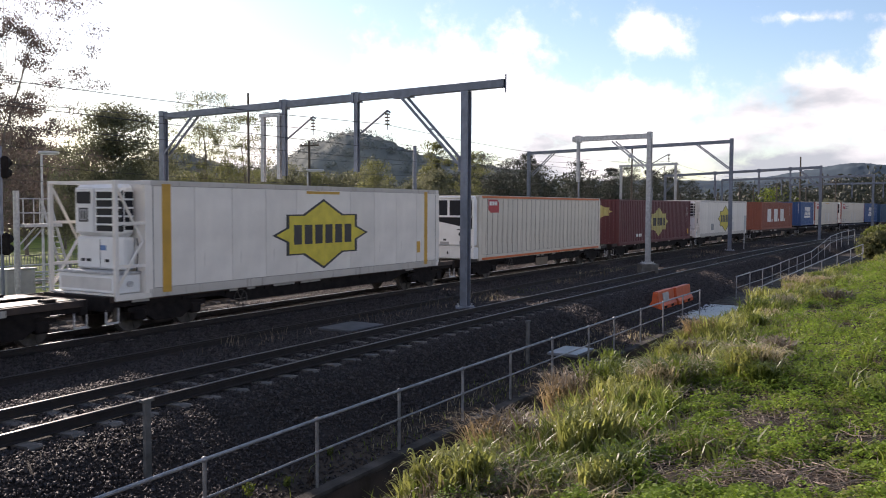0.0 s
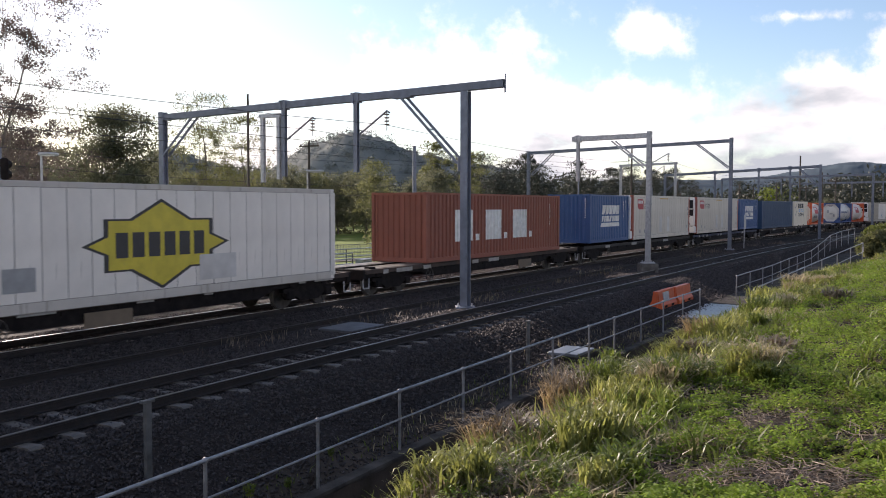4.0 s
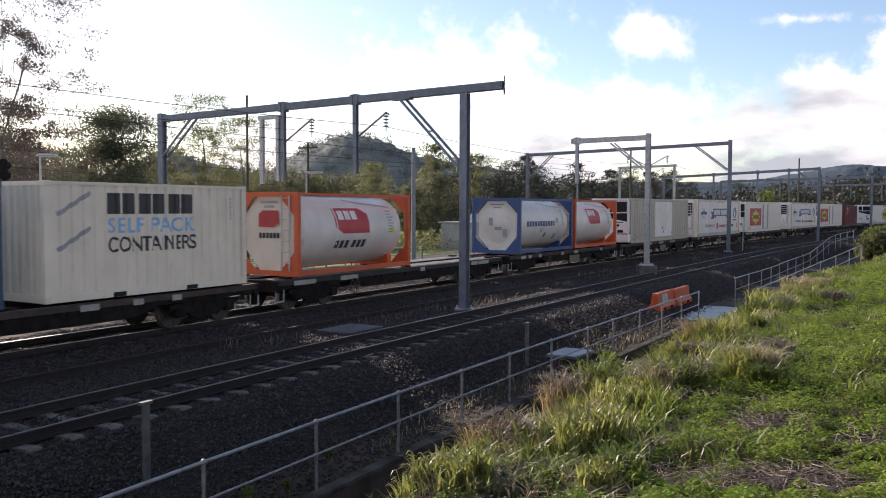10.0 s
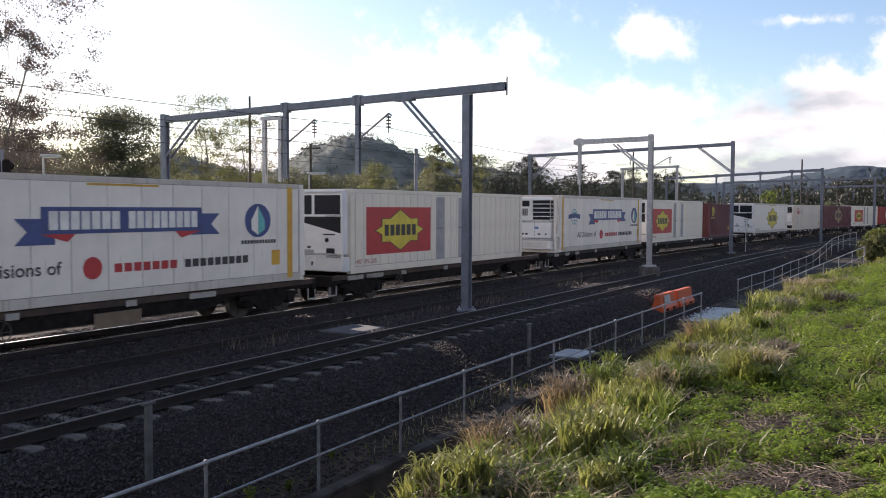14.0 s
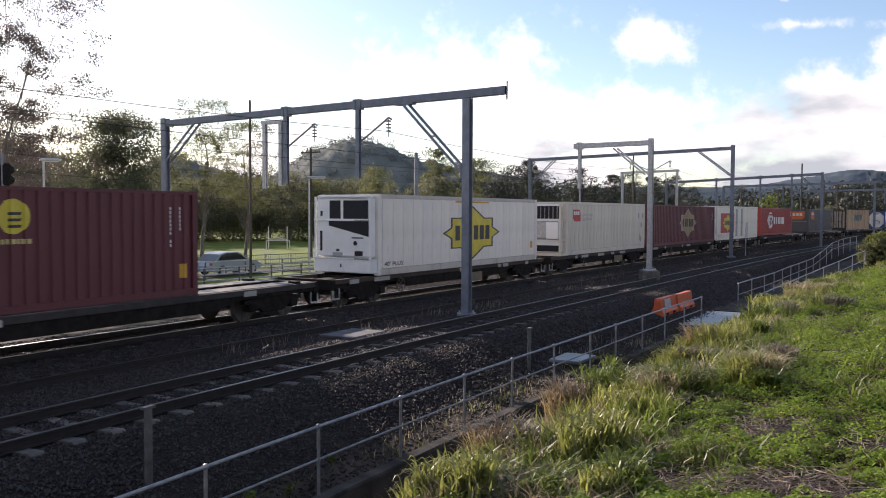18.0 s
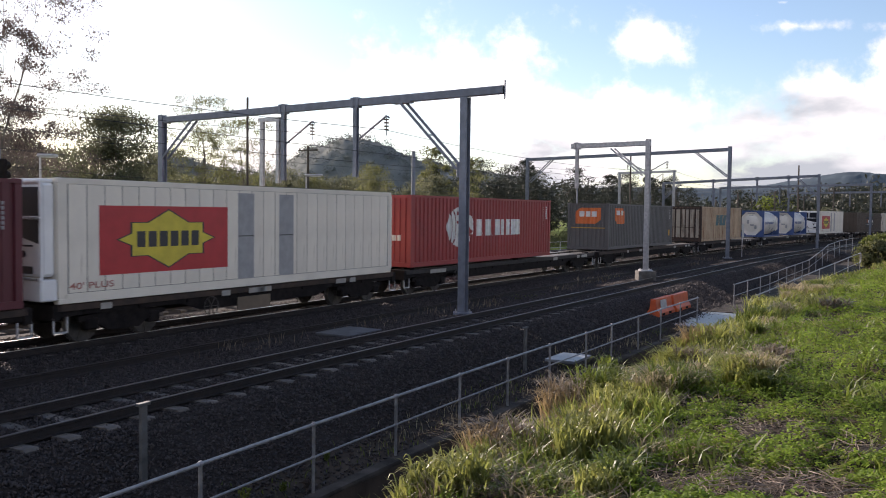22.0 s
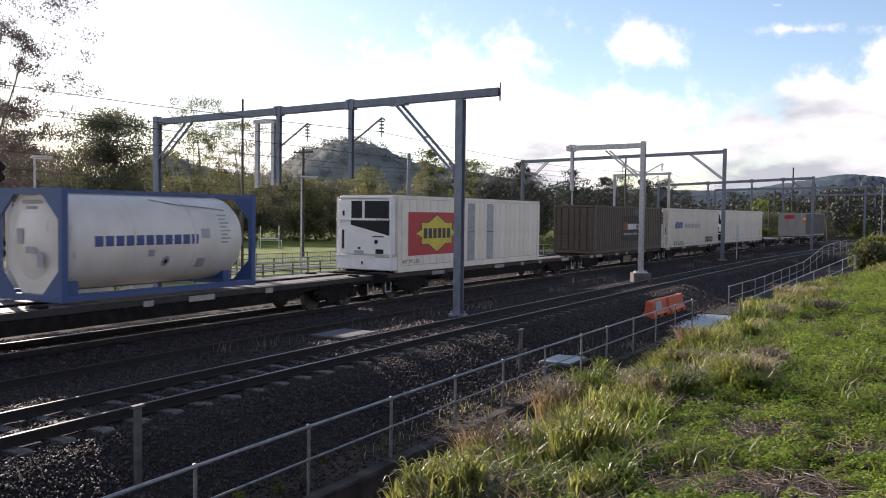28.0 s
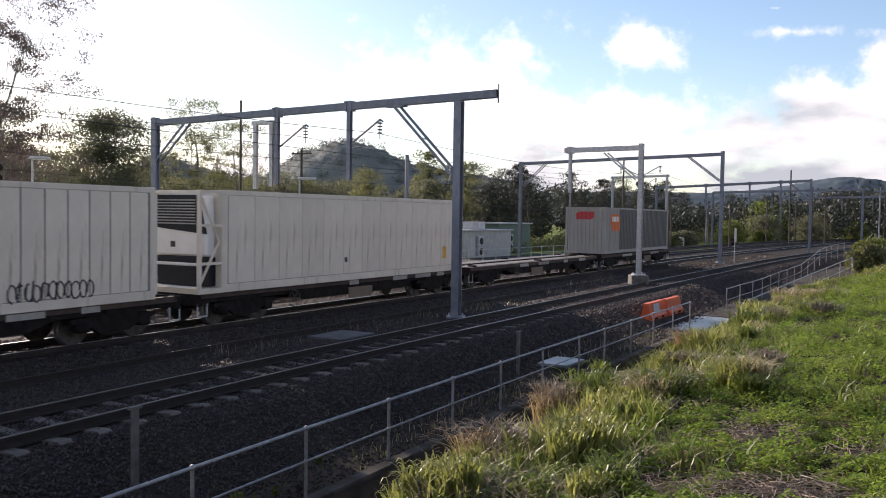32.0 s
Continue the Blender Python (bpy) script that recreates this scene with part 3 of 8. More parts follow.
M_RUSTDARK = mat("dark_rust", (0.075, 0.042, 0.030), (0.035, 0.022, 0.018), rough=0.8, scale=6, bump=0.25, spread=0.2)
M_DOORPALE = paint("chalky_door_paint", (0.40, 0.34, 0.27), rough=0.7, dirt=(0.10, 0.055, 0.035), at=0.50)


def door_end(t, H, colour, x=0.0, bars=M_GALV, panel=None):
    """Double doors with locking bars on the end that faces the front of the train."""
    w = WIDE / 2
    for y0, y1 in ((-w + 0.15, -0.012), (0.012, w - 0.15)):
        d = part("door", Build().box((x + 0.015, y0, 0.18), (x + 0.06, y1, H - 0.13), 0.01), colour, t)
        if panel:
            for ya, yb in ((y0 + 0.04, y0 + 0.27), (y0 + 0.39, y1 - 0.36), (y1 - 0.24, y1 - 0.04)):
                part("door_panel", Build().box((x + 0.0, ya, 0.30), (x + 0.02, yb, H - 0.24), 0.008), panel, d, "chalky worn door sheet")
        else:
            for z in (0.75, 1.35, 1.95):
                part("door_panel", Build().box((x + 0.0, y0 + 0.08, z - 0.5), (x + 0.02, y1 - 0.08, z - 0.06), 0.008), colour, d)
        for yy in (y0 + 0.33, y1 - 0.30):
            part("locking_bar", Build().tube([(x - 0.03, yy, 0.2), (x - 0.03, yy, H - 0.14)], 0.022, 6), bars, d)
            part("handle", Build().box((x - 0.05, yy - 0.02, 1.05), (x - 0.02, yy + 0.36, 1.10)), bars, d)
        for z in (0.4, 1.0, 1.6, 2.2):
            yh = y0 if y0 < -0.5 else y1
            part("hinge", Build().box((x - 0.01, yh - 0.05, z), (x + 0.03, yh + 0.05, z + 0.09)), colour, d)


def container(L, H, dz, s, colour, label, pitch=0.27, depth=0.050, doors=False, post=None):
    t = box_container("shipping_container", L, H, colour, label, pitch, depth, post=post)
    if doors:
        for c in list(t.children):
            if c.name.startswith("front_wall"):
                bpy.data.objects.remove(c)
        door_end(t, H, post or colour, 0.0, M_RUSTDARK, M_DOORPALE if post else None)
    t["half"], t["lift"] = L / 2, ZB + dz
    ride(t, s)
    side = ribs(0.12, L - 0.12, pitch, depth, -1.21)
    br, fn = ribs(-WIDE / 2 + 0.13, WIDE / 2 - 0.13, 0.25, 0.04, 0.0)
    return t, side, (br, lambda u: 0.07 - fn(u))


def codes(t, x0, x1, z, H, material, prof=None, dy=-1.227):
    """Unreadable code bars down the end of a side."""
    for x in (x0, x1):
        n = 10 if x == x0 else 6
        decal(t, "marking", [rect(x, z - (i + 0.72) * 0.1, x + 0.05, z - i * 0.1) for i in range(n) if i != 7], material, prof, dy)


HAZARD = mat("black_hazard_mark", (0.03, 0.03, 0.03), rough=0.6, scale=6, bump=0.02)
STICKER = mat("blue_sticker", (0.10, 0.20, 0.42), rough=0.5, scale=6, bump=0.02)


def hazard(u, x, y0, y1, z0, z1, n):
    """Slanting black warning marks on a bar facing -x."""
    p = (y1 - y0) / n
    for i in range(n):
        a = y0 + i * p
        decal(u, "hazard_mark", [[(a, z0), (a + p * 0.5, z0), (a + p * 0.85, z1), (a + p * 0.35, z1)]], HAZARD, None, x, axis='x')


def reefer_unit(t, H, kind="louvre"):
    """The cooling machine on the front end, facing -x."""
    w = {"louvre": 1.76, "window": 2.28, "shroud": 2.0, "drum": 2.1}[kind]
    h = w / 2
    f = -0.34
    if kind == "louvre":
        u = part("cooling_unit", Build().box((f, -h, 1.46), (-0.004, h, H - 0.10), 0.09), UNITWHITE, t, "white cooling machine with dark louvres")
        part("lower_body", Build().box((f + 0.02, -h, 0.66), (-0.004, h, 1.45), 0.05), UNITWHITE, u)
        y1 = h - 0.42 * w
        part("grille", Build().box((f - 0.012, -h + 0.05, 1.58), (f + 0.06, y1 - 0.06, H - 0.24), 0.01), DARKGLASS, u)
        part("side_grille", Build().box((f + 0.06, -h - 0.012, 1.62), (-0.06, -h + 0.04, H - 0.26), 0.01), DARKGLASS, u)
        for i in range(5):
            z = 1.72 + i * 0.20
            part("slat", Build().box((f - 0.05, -h + 0.03, z), (f - 0.005, y1 - 0.05, z + 0.045), 0.012), UNITWHITE, u)
            part("slat", Build().box((f + 0.02, -h - 0.045, z), (-0.06, -h - 0.005, z + 0.045), 0.012), UNITWHITE, u)
        part("access_panel", Build().box((f - 0.045, y1, 1.52), (f + 0.02, h - 0.04, H - 0.17), 0.04), UNITWHITE, u)
        part("window", Build().box((f - 0.055, y1 + 0.10, H - 0.56), (f - 0.04, h - 0.12, H - 0.27), 0.005), DARKGLASS, u)
        part("badge_border", Build().box((f - 0.052, y1 + 0.20, H - 1.0), (f - 0.042, h - 0.20, H - 0.66)), INK, u)
        part("badge", Build().box((f - 0.058, y1 + 0.235, H - 0.965), (f - 0.050, h - 0.235, H - 0.695)), PANELGREY, u)
        part("badge_mark", Build().box((f - 0.062, y1 + 0.29, H - 0.93), (f - 0.056, y1 + 0.34, H - 0.73)).box((f - 0.062, h - 0.34, H - 0.93), (f - 0.056, h - 0.29, H - 0.73)), INK, u)
        for y, q in ((0.56, 0.14), (0.34, 0.16), (-0.32, 0.14), (-0.66, 0.1)):
            part("vent", Build().box((f + 0.01, y, 0.84), (f + 0.03, y + q, 0.91)), DARKGLASS, u)
        part("sticker", Build().box((f + 0.012, -0.22, 1.12), (f + 0.022, -0.02, 1.24)), STICKER, u)
        part("body_joint", Build().box((f + 0.012, -0.012, 0.72), (f + 0.021, 0.0, 1.40)), SEAM, u)
        part("shelf", Build().box((-0.72, -h - 0.2, 0.585), (-0.004, h + 0.2, 0.645), 0.01), M_GALV, u)
        part("fuel_box", Build().box((-0.70, -h - 0.18, 0.15), (-0.02, h + 0.18, 0.58), 0.02), UNITWHITE, u, "white lower box with a pale framed face")
        part("box_panel", Build().box((-0.712, -h, 0.22), (-0.698, h + 0.06, 0.50), 0.004), M_PATCH, u)
        part("filler", Build().tube([(-0.35, -h - 0.18, 0.36), (-0.35, -h - 0.25, 0.36)], 0.07, 10), M_GALV, u)
        part("hose", Build().tube([(-0.12, -h - 0.16, 0.62), (-0.14, -h - 0.22, 0.9), (-0.10, -h - 0.2, 1.3), (-0.1, -h - 0.16, 1.42)], 0.018, 6), INK, u)
    elif kind == "window":
        u = part("cooling_unit", Build().box((f, -h, 0.60), (-0.004, h, H - 0.12), 0.06), UNITWHITE, t, "white cooling machine with dark sloping shroud")
        part("roof_cap", Build().box((f - 0.05, -h + 0.06, H - 0.14), (-0.004, h - 0.06, H - 0.03), 0.04), UNITWHITE, u)
        for y0, y1 in ((-h + 0.06, 0.00), (0.07, 0.58)):
            part("glass_panel", Build().box((f - 0.012, y0, H - 0.84), (f + 0.03, y1, H - 0.19), 0.03), DARKGLASS, u, "dark tinted cover panel")
        part("shroud", Build().plate([(f - 0.012, -h + 0.06, 1.30), (f - 0.012, -h + 0.06, H - 0.90), (f - 0.012, 0.58, H - 0.90), (f - 0.012, 0.58, H - 1.06)], 0.03, (1, 0, 0)), DARKGLASS, u)
        part("bumper_rail", Build().box((f - 0.07, -h - 0.06, H - 0.90), (f - 0.02, h + 0.06, H - 0.845), 0.01), UNITWHITE, u)
        hazard(u, f - 0.073, -h - 0.02, -h + 0.6, H - 0.897, H - 0.848, 6)
        for y in (-h - 0.04, h - 0.02):
            part("guard_post", Build().box((f - 0.05, y, 0.12), (f + 0.01, y + 0.06, H - 0.08)), UNITWHITE, u)
        part("slot", Build().box((f - 0.008, 0.87, 0.80), (f + 0.01, 0.97, 1.48), 0.004), DARKGLASS, u)
        part("gauge", Build().box((f - 0.010, 0.86, H - 0.74), (f + 0.01, 0.95, H - 0.56), 0.004), DARKGLASS, u)
        part("latch", Build().tube([(f - 0.02, -0.53, 1.08), (f + 0.01, -0.53, 1.08)], 0.075, 12), DARKGLASS, u)
        part("controls", Build().box((f - 0.012, -0.84, 0.66), (f + 0.01, -0.50, 0.82), 0.006), DARKGLASS, u)
        part("warning_plate", Build().box((f - 0.010, 0.14, 0.80), (f + 0.01, 0.27, 0.88)), INK, u)
        part("notice", Build().box((f - 0.009, 0.0, 0.64), (f + 0.01, 0.42, 0.76)), PANELGREY, u)
        part("grip", Build().box((f - 0.014, -0.85, 1.24), (f + 0.01, -0.38, 1.28)), DARKGLASS, u)
        part("sill_cover", Build().box((f - 0.06, -h - 0.06, 0.08), (-0.004, h + 0.06, 0.55), 0.03), UNITWHITE, u)
        part("lower_rail", Build().box((f - 0.09, -h - 0.06, 0.53), (f - 0.03, h + 0.06, 0.585), 0.01), UNITWHITE, u)
        hazard(u, f - 0.093, -h, -h + 0.6, 0.533, 0.583, 6)
        for y in (0.5, -0.12):
            part("divider", Build().box((f - 0.075, y, 0.12), (f - 0.055, y + 0.05, 0.52)), UNITWHITE, u)
        part("cap_lock", Build().box((f - 0.072, 0.0, 0.26), (f - 0.055, 0.06, 0.38)), DARKGLASS, u)
    elif kind == "shroud":
        u = part("cooling_unit", Build().box((f, -h, 0.95), (-0.004, h, H - 0.16), 0.06), UNITWHITE, t, "white cooling machine with black louvred shroud")
        part("shroud", Build().plate([(f - 0.03, -h, 1.55), (f - 0.03, -h + 0.25, H - 0.14), (f - 0.03, h, H - 0.14), (f - 0.03, h, 1.72), (f - 0.03, -0.1, 1.62)], 0.06, (1, 0, 0)), DARKGLASS, u)
        for i in range(9):
            z = 1.80 + i * 0.078
            part("slat", Build().box((f - 0.055, -h + 0.36, z), (f - 0.028, h - 0.08, z + 0.035), 0.006), PANELGREY, u)
        part("badge", Build().box((f - 0.012, 0.15, 1.18), (f + 0.01, 0.32, 1.34)), INK, u)
        part("controls", Build().box((f - 0.012, -h + 0.2, 1.0), (f + 0.01, -h + 0.34, 1.3)), DARKGLASS, u)
        part("lower_recess", Build().box((f + 0.06, -h, 0.16), (-0.004, h, 0.93)), DARKGLASS, u)
        part("bumper_bar", Build().box((-0.72, -h - 0.12, 0.72), (-0.64, h + 0.12, 0.80), 0.02), UNITWHITE, u)
        part("lower_bar", Build().box((-0.72, -h - 0.12, 0.10), (-0.64, h + 0.12, 0.18), 0.02), UNITWHITE, u)
    else:
        u = part("cooling_unit", Build().box((f, -h, 0.15), (-0.004, h, H - 0.12), 0.06), UNITWHITE, t, "worn silver cooling machine with barred grille")
        part("grille", Build().box((f - 0.012, -h + 0.06, H - 0.85), (f + 0.02, h - 0.3, H - 0.2), 0.02), DARKGLASS, u)
        for i in range(7):
            y = -h + 0.16 + i * 0.22
            part("grille_bar", Build().box((f - 0.03, y, H - 0.84), (f - 0.01, y + 0.02, H - 0.21)), M_GALV, u)
        part("drum_cover", Build().box((f - 0.14, -h + 0.02, 0.78), (f + 0.03, h - 0.12, H - 0.95), 0.11), M_GALV, u, "rounded silver cover, scuffed")
        part("white_panel", Build().box((f - 0.16, -h + 0.05, 0.82), (f - 0.1, -0.35, H - 1.0), 0.02), UNITWHITE, u)
        part("lower_recess", Build().box((f - 0.01, -h + 0.05, 0.2), (f + 0.01, h - 0.05, 0.5)), DARKGLASS, u)
    return u


def cage(t, H, depth, m):
    """The open steel frame round a cooling machine; it stands forward of the box."""
    w = WIDE / 2
    g = part("end_frame", Build().box((-depth, -w, 0.0), (-0.002, w, 0.14)), m, t, "open steel end frame painted white")
    for y in (-w, w - 0.09):
        part("upright", Build().box((-depth, y, 0.14), (-depth + 0.09, y + 0.09, H - 0.1)), m, g)
        part("top_member", Build().box((-depth, y, H - 0.1), (-0.004, y + 0.09, H - 0.02)), m, g)
        for z in (0.75, 1.75):
            part("rung", Build().box((-depth + 0.09, y + 0.01, z), (-0.004, y + 0.07, z + 0.07)), m, g)
        yy = y + 0.045
        part("brace", Build().bar((-depth + 0.1, yy, H - 0.2), (-0.06, yy, 1.35), 0.05).bar((-0.06, yy, 1.35), (-depth + 0.1, yy, 0.3), 0.05), m, g)
    part("top_header", Build().box((-depth, -w + 0.09, H - 0.1), (-depth + 0.08, w - 0.09, H - 0.03)), m, g)
    return g


def reefer(L, H, dz, s, colour, label, panel=0.92, unit="louvre", frame_depth=0.0, seam=0.022, post=None):
    """An insulated box: smooth panels with recessed upright seams."""
    t = thing("refrigerated_container", label, "container", "boxes on the goods train")
    w = WIDE / 2
    post = post or colour
    # white boxes get greyer rails: grime plus the roof-edge shadow line, as colour
    edge = GRIMESHADE if colour is WHITE else colour
    part("core", Build().box((0.05, -w + 0.02, 0.12), (L - 0.05, w - 0.02, H - 0.04)), SEAM, t)
    n = max(3, int(round((L - 0.5) / panel)))
    p = (L - 0.5) / n
    pm = Build().box((0, -0.006, 0), (p - seam, 0.012, H - 0.365), 0.004).data("panel", colour)
    for i in range(n):
        for y in (-w + 0.006, w - 0.018):
            part("panel", pm, None, t, m=pose(0.25 + i * p, y, 0.23))
    for y, o in ((-w, -1), (w, 1)):
        part("bottom_rail", Build().box((0.1, min(y, y - o * 0.1), 0.0), (L - 0.1, max(y, y - o * 0.1), 0.22), 0.01), edge, t)
        part("top_rail", Build().box((0.1, min(y, y - o * 0.1), H - 0.13), (L - 0.1, max(y, y - o * 0.1), H), 0.01), edge, t)
        for x in (0.0, L - 0.22):
            part("corner_post", Build().box((x, min(y, y - o * 0.16), 0.12), (x + 0.22, max(y, y - o * 0.16), H - 0.12)), post, t)
            for z in (0.0, H - 0.118):
                part("corner_casting", Build().box((x - 0.005, min(y + o * 0.006, y - o * 0.16), z), (x + 0.173, max(y + o * 0.006, y - o * 0.16), z + 0.118), 0.012), post, t)
    part("front_wall", Build().box((0.0, -w + 0.16, 0.05), (0.06, w - 0.16, H - 0.02)), colour, t)
    part("rear_door", Build().box((L - 0.06, -w + 0.16, 0.05), (L - 0.0, w - 0.16, H - 0.02)), colour, t)
    part("roof", Build().box((0.05, -w + 0.1, H - 0.04), (L - 0.05, w - 0.1, H - 0.004)), colour, t)
    if unit:
        reefer_unit(t, H, unit)
    if frame_depth:
        cage(t, H, frame_depth, colour)
    t["half"], t["lift"] = L / 2, ZB + dz
    ride(t, s)
    return t


def star_sign(t, cx, cz, hw, hh, fill, ink, prof=None, border=INK, letters=True):
    decal(t, "sign_border", [star(cx, cz, hw, hh)], border, prof, -1.226)
    d = decal(t, "sign_field", [star(cx, cz, hw * 0.925, hh * 0.925)], fill, None if prof is None else (prof[0], lambda u: prof[1](u) - 0.004), -1.230, "diamond-shaped star sign")
    for q in blocks(cx - hw * 0.60, cz - hh * 0.27, cx + hw * 0.66, cz + hh * 0.27, 6, 0.26):
        decal(t, "sign_bar", [q], ink, None if prof is None else (prof[0], lambda u: prof[1](u) - 0.008), -1.234)


def shield(x0, z0, x1, z1):
    a, b = (x1 - x0), (z1 - z0)
    return [(x0, z0 + b * 0.25), (x0 + a * 0.22, z0), (x1, z0), (x1, z1 - b * 0.22), (x1 - a * 0.2, z1), (x0, z1)]


def scf_mark(t, x0, z0, x1, z1, col, prof=None):
    decal(t, "badge", [shield(x0, z0, x1, z1)], col, prof, -1.228, "six-sided red badge")
    h = z1 - z0
    decal(t, "badge_bars", blocks(x0 + 0.1 * (x1 - x0), z0 + h * 0.55, x1 - 0.12 * (x1 - x0), z0 + h * 0.85, 3, 0.2), WHITEINK, None if prof is None else (prof[0], lambda u: prof[1](u) - 0.004), -1.232)


def build_train():
    # insulated white box with amber stripes and a yellow star
    t = reefer(13.55, 2.80, -0.13, 17.7, WHITE, "white insulated container with amber end stripes and yellow star sign", 1.25, "louvre", 0.85, 0.012)
    decal(t, "stripe", [rect(0.5, 0.1, 0.78, 2.72)], STRIPE)
    decal(t, "stripe", [rect(12.5, 0.1, 12.72, 2.72)], STRIPE)
    star_sign(t, 6.7, 1.36, 2.3, 1.06, YELLOW, INK)
    decal(t, "marking", [rect(12.0, 0.55, 12.22, 0.95)], STRIPE)
    decal(t, "marking", [rect(5.9, 2.56, 7.5, 2.64)], STRIPE)
    # cream box with orange rails
    t = reefer(13.6, 2.66, -0.13, 34.4, CREAM, "grimy cream ribbed container with orange rails", 0.46, "window", 0.0, 0.05)
    for z in (0.02, 2.55):
        decal(t, "orange_rail", [rect(0.22, z, 13.4, z + 0.09)], ORANGE)
    scf_mark(t, 0.75, 1.95, 1.7, 2.5, REDINK)
    # maroon long box
    t, sd, fr = container(14.63, 2.66, -0.14, 51.0, MAROON, "maroon corrugated container with yellow star sign", 0.31, 0.046)
    star_sign(t, 7.4, 1.28, 2.0, 0.93, DULLYEL, INK, sd, DULLYEL)
    codes(t, 13.6, 13.95, 2.2, 2.66, WHITEINK, sd)
    decal(t, "marking", [rect(13.9, 0.35, 14.2, 0.7)], STRIPE, sd)
    decal(t, "marking", blocks(3.0, 0.42, 4.1, 0.6, 6), WHITEINK, sd)
    decal(t, "front_sign", [star(0.0, 1.95, 0.8, 0.42)], DULLYEL, fr, axis='x')
    # white box, star over a patched side
    t = reefer(13.96, 2.74, -0.14, 68.1, WHITE, "white insulated container with yellow star sign and patches", 0.62, "louvre", 0.9, 0.018)
    star_sign(t, 7.1, 1.32, 2.25, 1.08, YELLOW, INK)
    decal(t, "patch", [rect(3.0, 0.45, 3.75, 0.95)], PANELGREY, y=-1.231)
    decal(t, "patch", [rect(8.3, 0.35, 9.6, 1.0)], M_PATCH, y=-1.238)
    # red-brown box with large white letters drawn as bars
    t, sd, fr = container(12.19, 2.60, 0.0, 87.4, RUST, "red-brown corrugated container with large white lettering bars", 0.28)
    decal(t, "lettering_bars", [rect(2.1, 0.72, 3.5, 1.95), rect(3.75, 0.72, 4.05, 0.98), rect(4.6, 0.72, 6.0, 1.95), rect(6.25, 0.72, 6.55, 0.98), rect(7.1, 0.72, 8.5, 1.95), rect(8.75, 0.72, 9.05, 0.98)], WHITEINK, sd)
    codes(t, 11.0, 11.4, 2.2, 2.6, WHITEINK, sd)
    # two blue boxes
    for s in (103.6, 136.9):
        t, sd, fr = container(6.06, 2.60, 0.13, s, BLUE, "blue corrugated container with white slanted sign bars", 0.27)
        decal(t, "sign_bars", blocks(1.72, 1.52, 4.45, 2.02, 5, 0.14, 0.35), WHITEINK, sd, label="white slanted bars")
        decal(t, "sign_bars", blocks(1.70, 1.12, 4.60, 1.44, 9, 0.22, 0.2), WHITEINK, sd)
        decal(t, "sign_strip", [rect(1.66, 0.84, 4.55, 1.06, 0.2)], WHITEINK, sd)
        codes(t, 5.15, 5.5, 2.3, 2.6, WHITEINK, sd)
        decal(t, "marking", [rect(-0.95, 2.3 - k * 0.12, -0.9, 2.38 - k * 0.12) for k in range(9)], WHITEINK, fr, axis='x')
    # cream insulated boxes with red end posts
    for s in (110.4, 124.3):
        t = reefer(12.1, 2.68, 0.09, s, CREAM, "cream ribbed insulated container with red badge and red end posts", 0.50, "window", 0.0, 0.03, REDBOX)
        scf_mark(t, 0.85, 1.82, 1.95, 2.45, REDINK)
        words(t, "lettering", "CONTAINER\nSOLUTIONS", 2.1, 1.86, 1.45, 0.36, INK, label="dark lettering CONTAINER SOLUTIONS")
        decal(t, "marking", [rect(5.2, 2.47, 7.0, 2.53)], STRIPE)
        for x in (5.15, 6.75):
            decal(t, "panel_patch", [rect(x, 0.35, x + 0.52, 1.35)], M_PATCH, y=-1.229)
        for x, z in ((11.3, 0.5), (11.5, 1.4), (11.45, 1.75), (1.2, 0.4), (2.1, 0.38)):
            decal(t, "marking", [rect(x, z, x + 0.22, z + 0.2)], GREYINK)
    # dark blue box
    t, sd, fr = container(12.19, 2.62, 0.02, 144.6, NAVY, "dull dark blue corrugated container with faded side", 0.28)
    codes(t, 11.3, 11.6, 2.2, 2.6, WHITEINK, sd)
    # cream twenty-foot box with lettering
    t, sd, fr = container(6.06, 2.62, 0.03, 157.7, PALECREAM, "cream corrugated container with dark and blue lettering", 0.285)
    decal(t, "sign_bars", blocks(1.58, 1.90, 4.25, 2.38, 6, 0.18), INK, sd)
    words(t, "lettering", "SELF PACK", 1.6, 1.46, 2.65, 0.36, SKYINK, sd, label="faded blue lettering SELF PACK")
    words(t, "lettering", "CONTAINERS", 1.6, 1.02, 2.65, 0.36, INK, sd, label="dark lettering CONTAINERS")
    for z in (1.85, 1.08):
        decal(t, "lettering_bar", [[(0.35, z), (1.2, z + 0.49), (1.16, z + 0.58), (0.31, z + 0.09)]], GREYINK, sd)
    codes(t, 5.2, 5.45, 2.3, 2.6, GREYINK, sd)
    for x in (1.7, 3.9):
        decal(t, "fork_pocket", [rect(x, 0.015, x + 0.36, 0.12)], DARKGLASS, y=-1.246)
    # tank containers
    for s, fr_m, logo in ((165.9, TANKORANGE, 1), (180.9, TANKBLUE, 0), (187.3, TANKORANGE, 2), (402.7, TANKBLUE, 0), (415.0, TANKBLUE, 0)):
        tank_container(s, fr_m, logo)
    # weathered panel box
    t = reefer(12.1, 2.70, 0.0, 195.9, M_BUFF, "stained cream panelled container with replaced white panels", 0.44, "window", 0.0, 0.05)
    decal(t, "white_panel", [rect(4.55, 0.28, 6.66, 2.52), rect(6.70, 0.28, 8.2, 2.52)], WHITE, y=-1.226, label="newer white side panels")
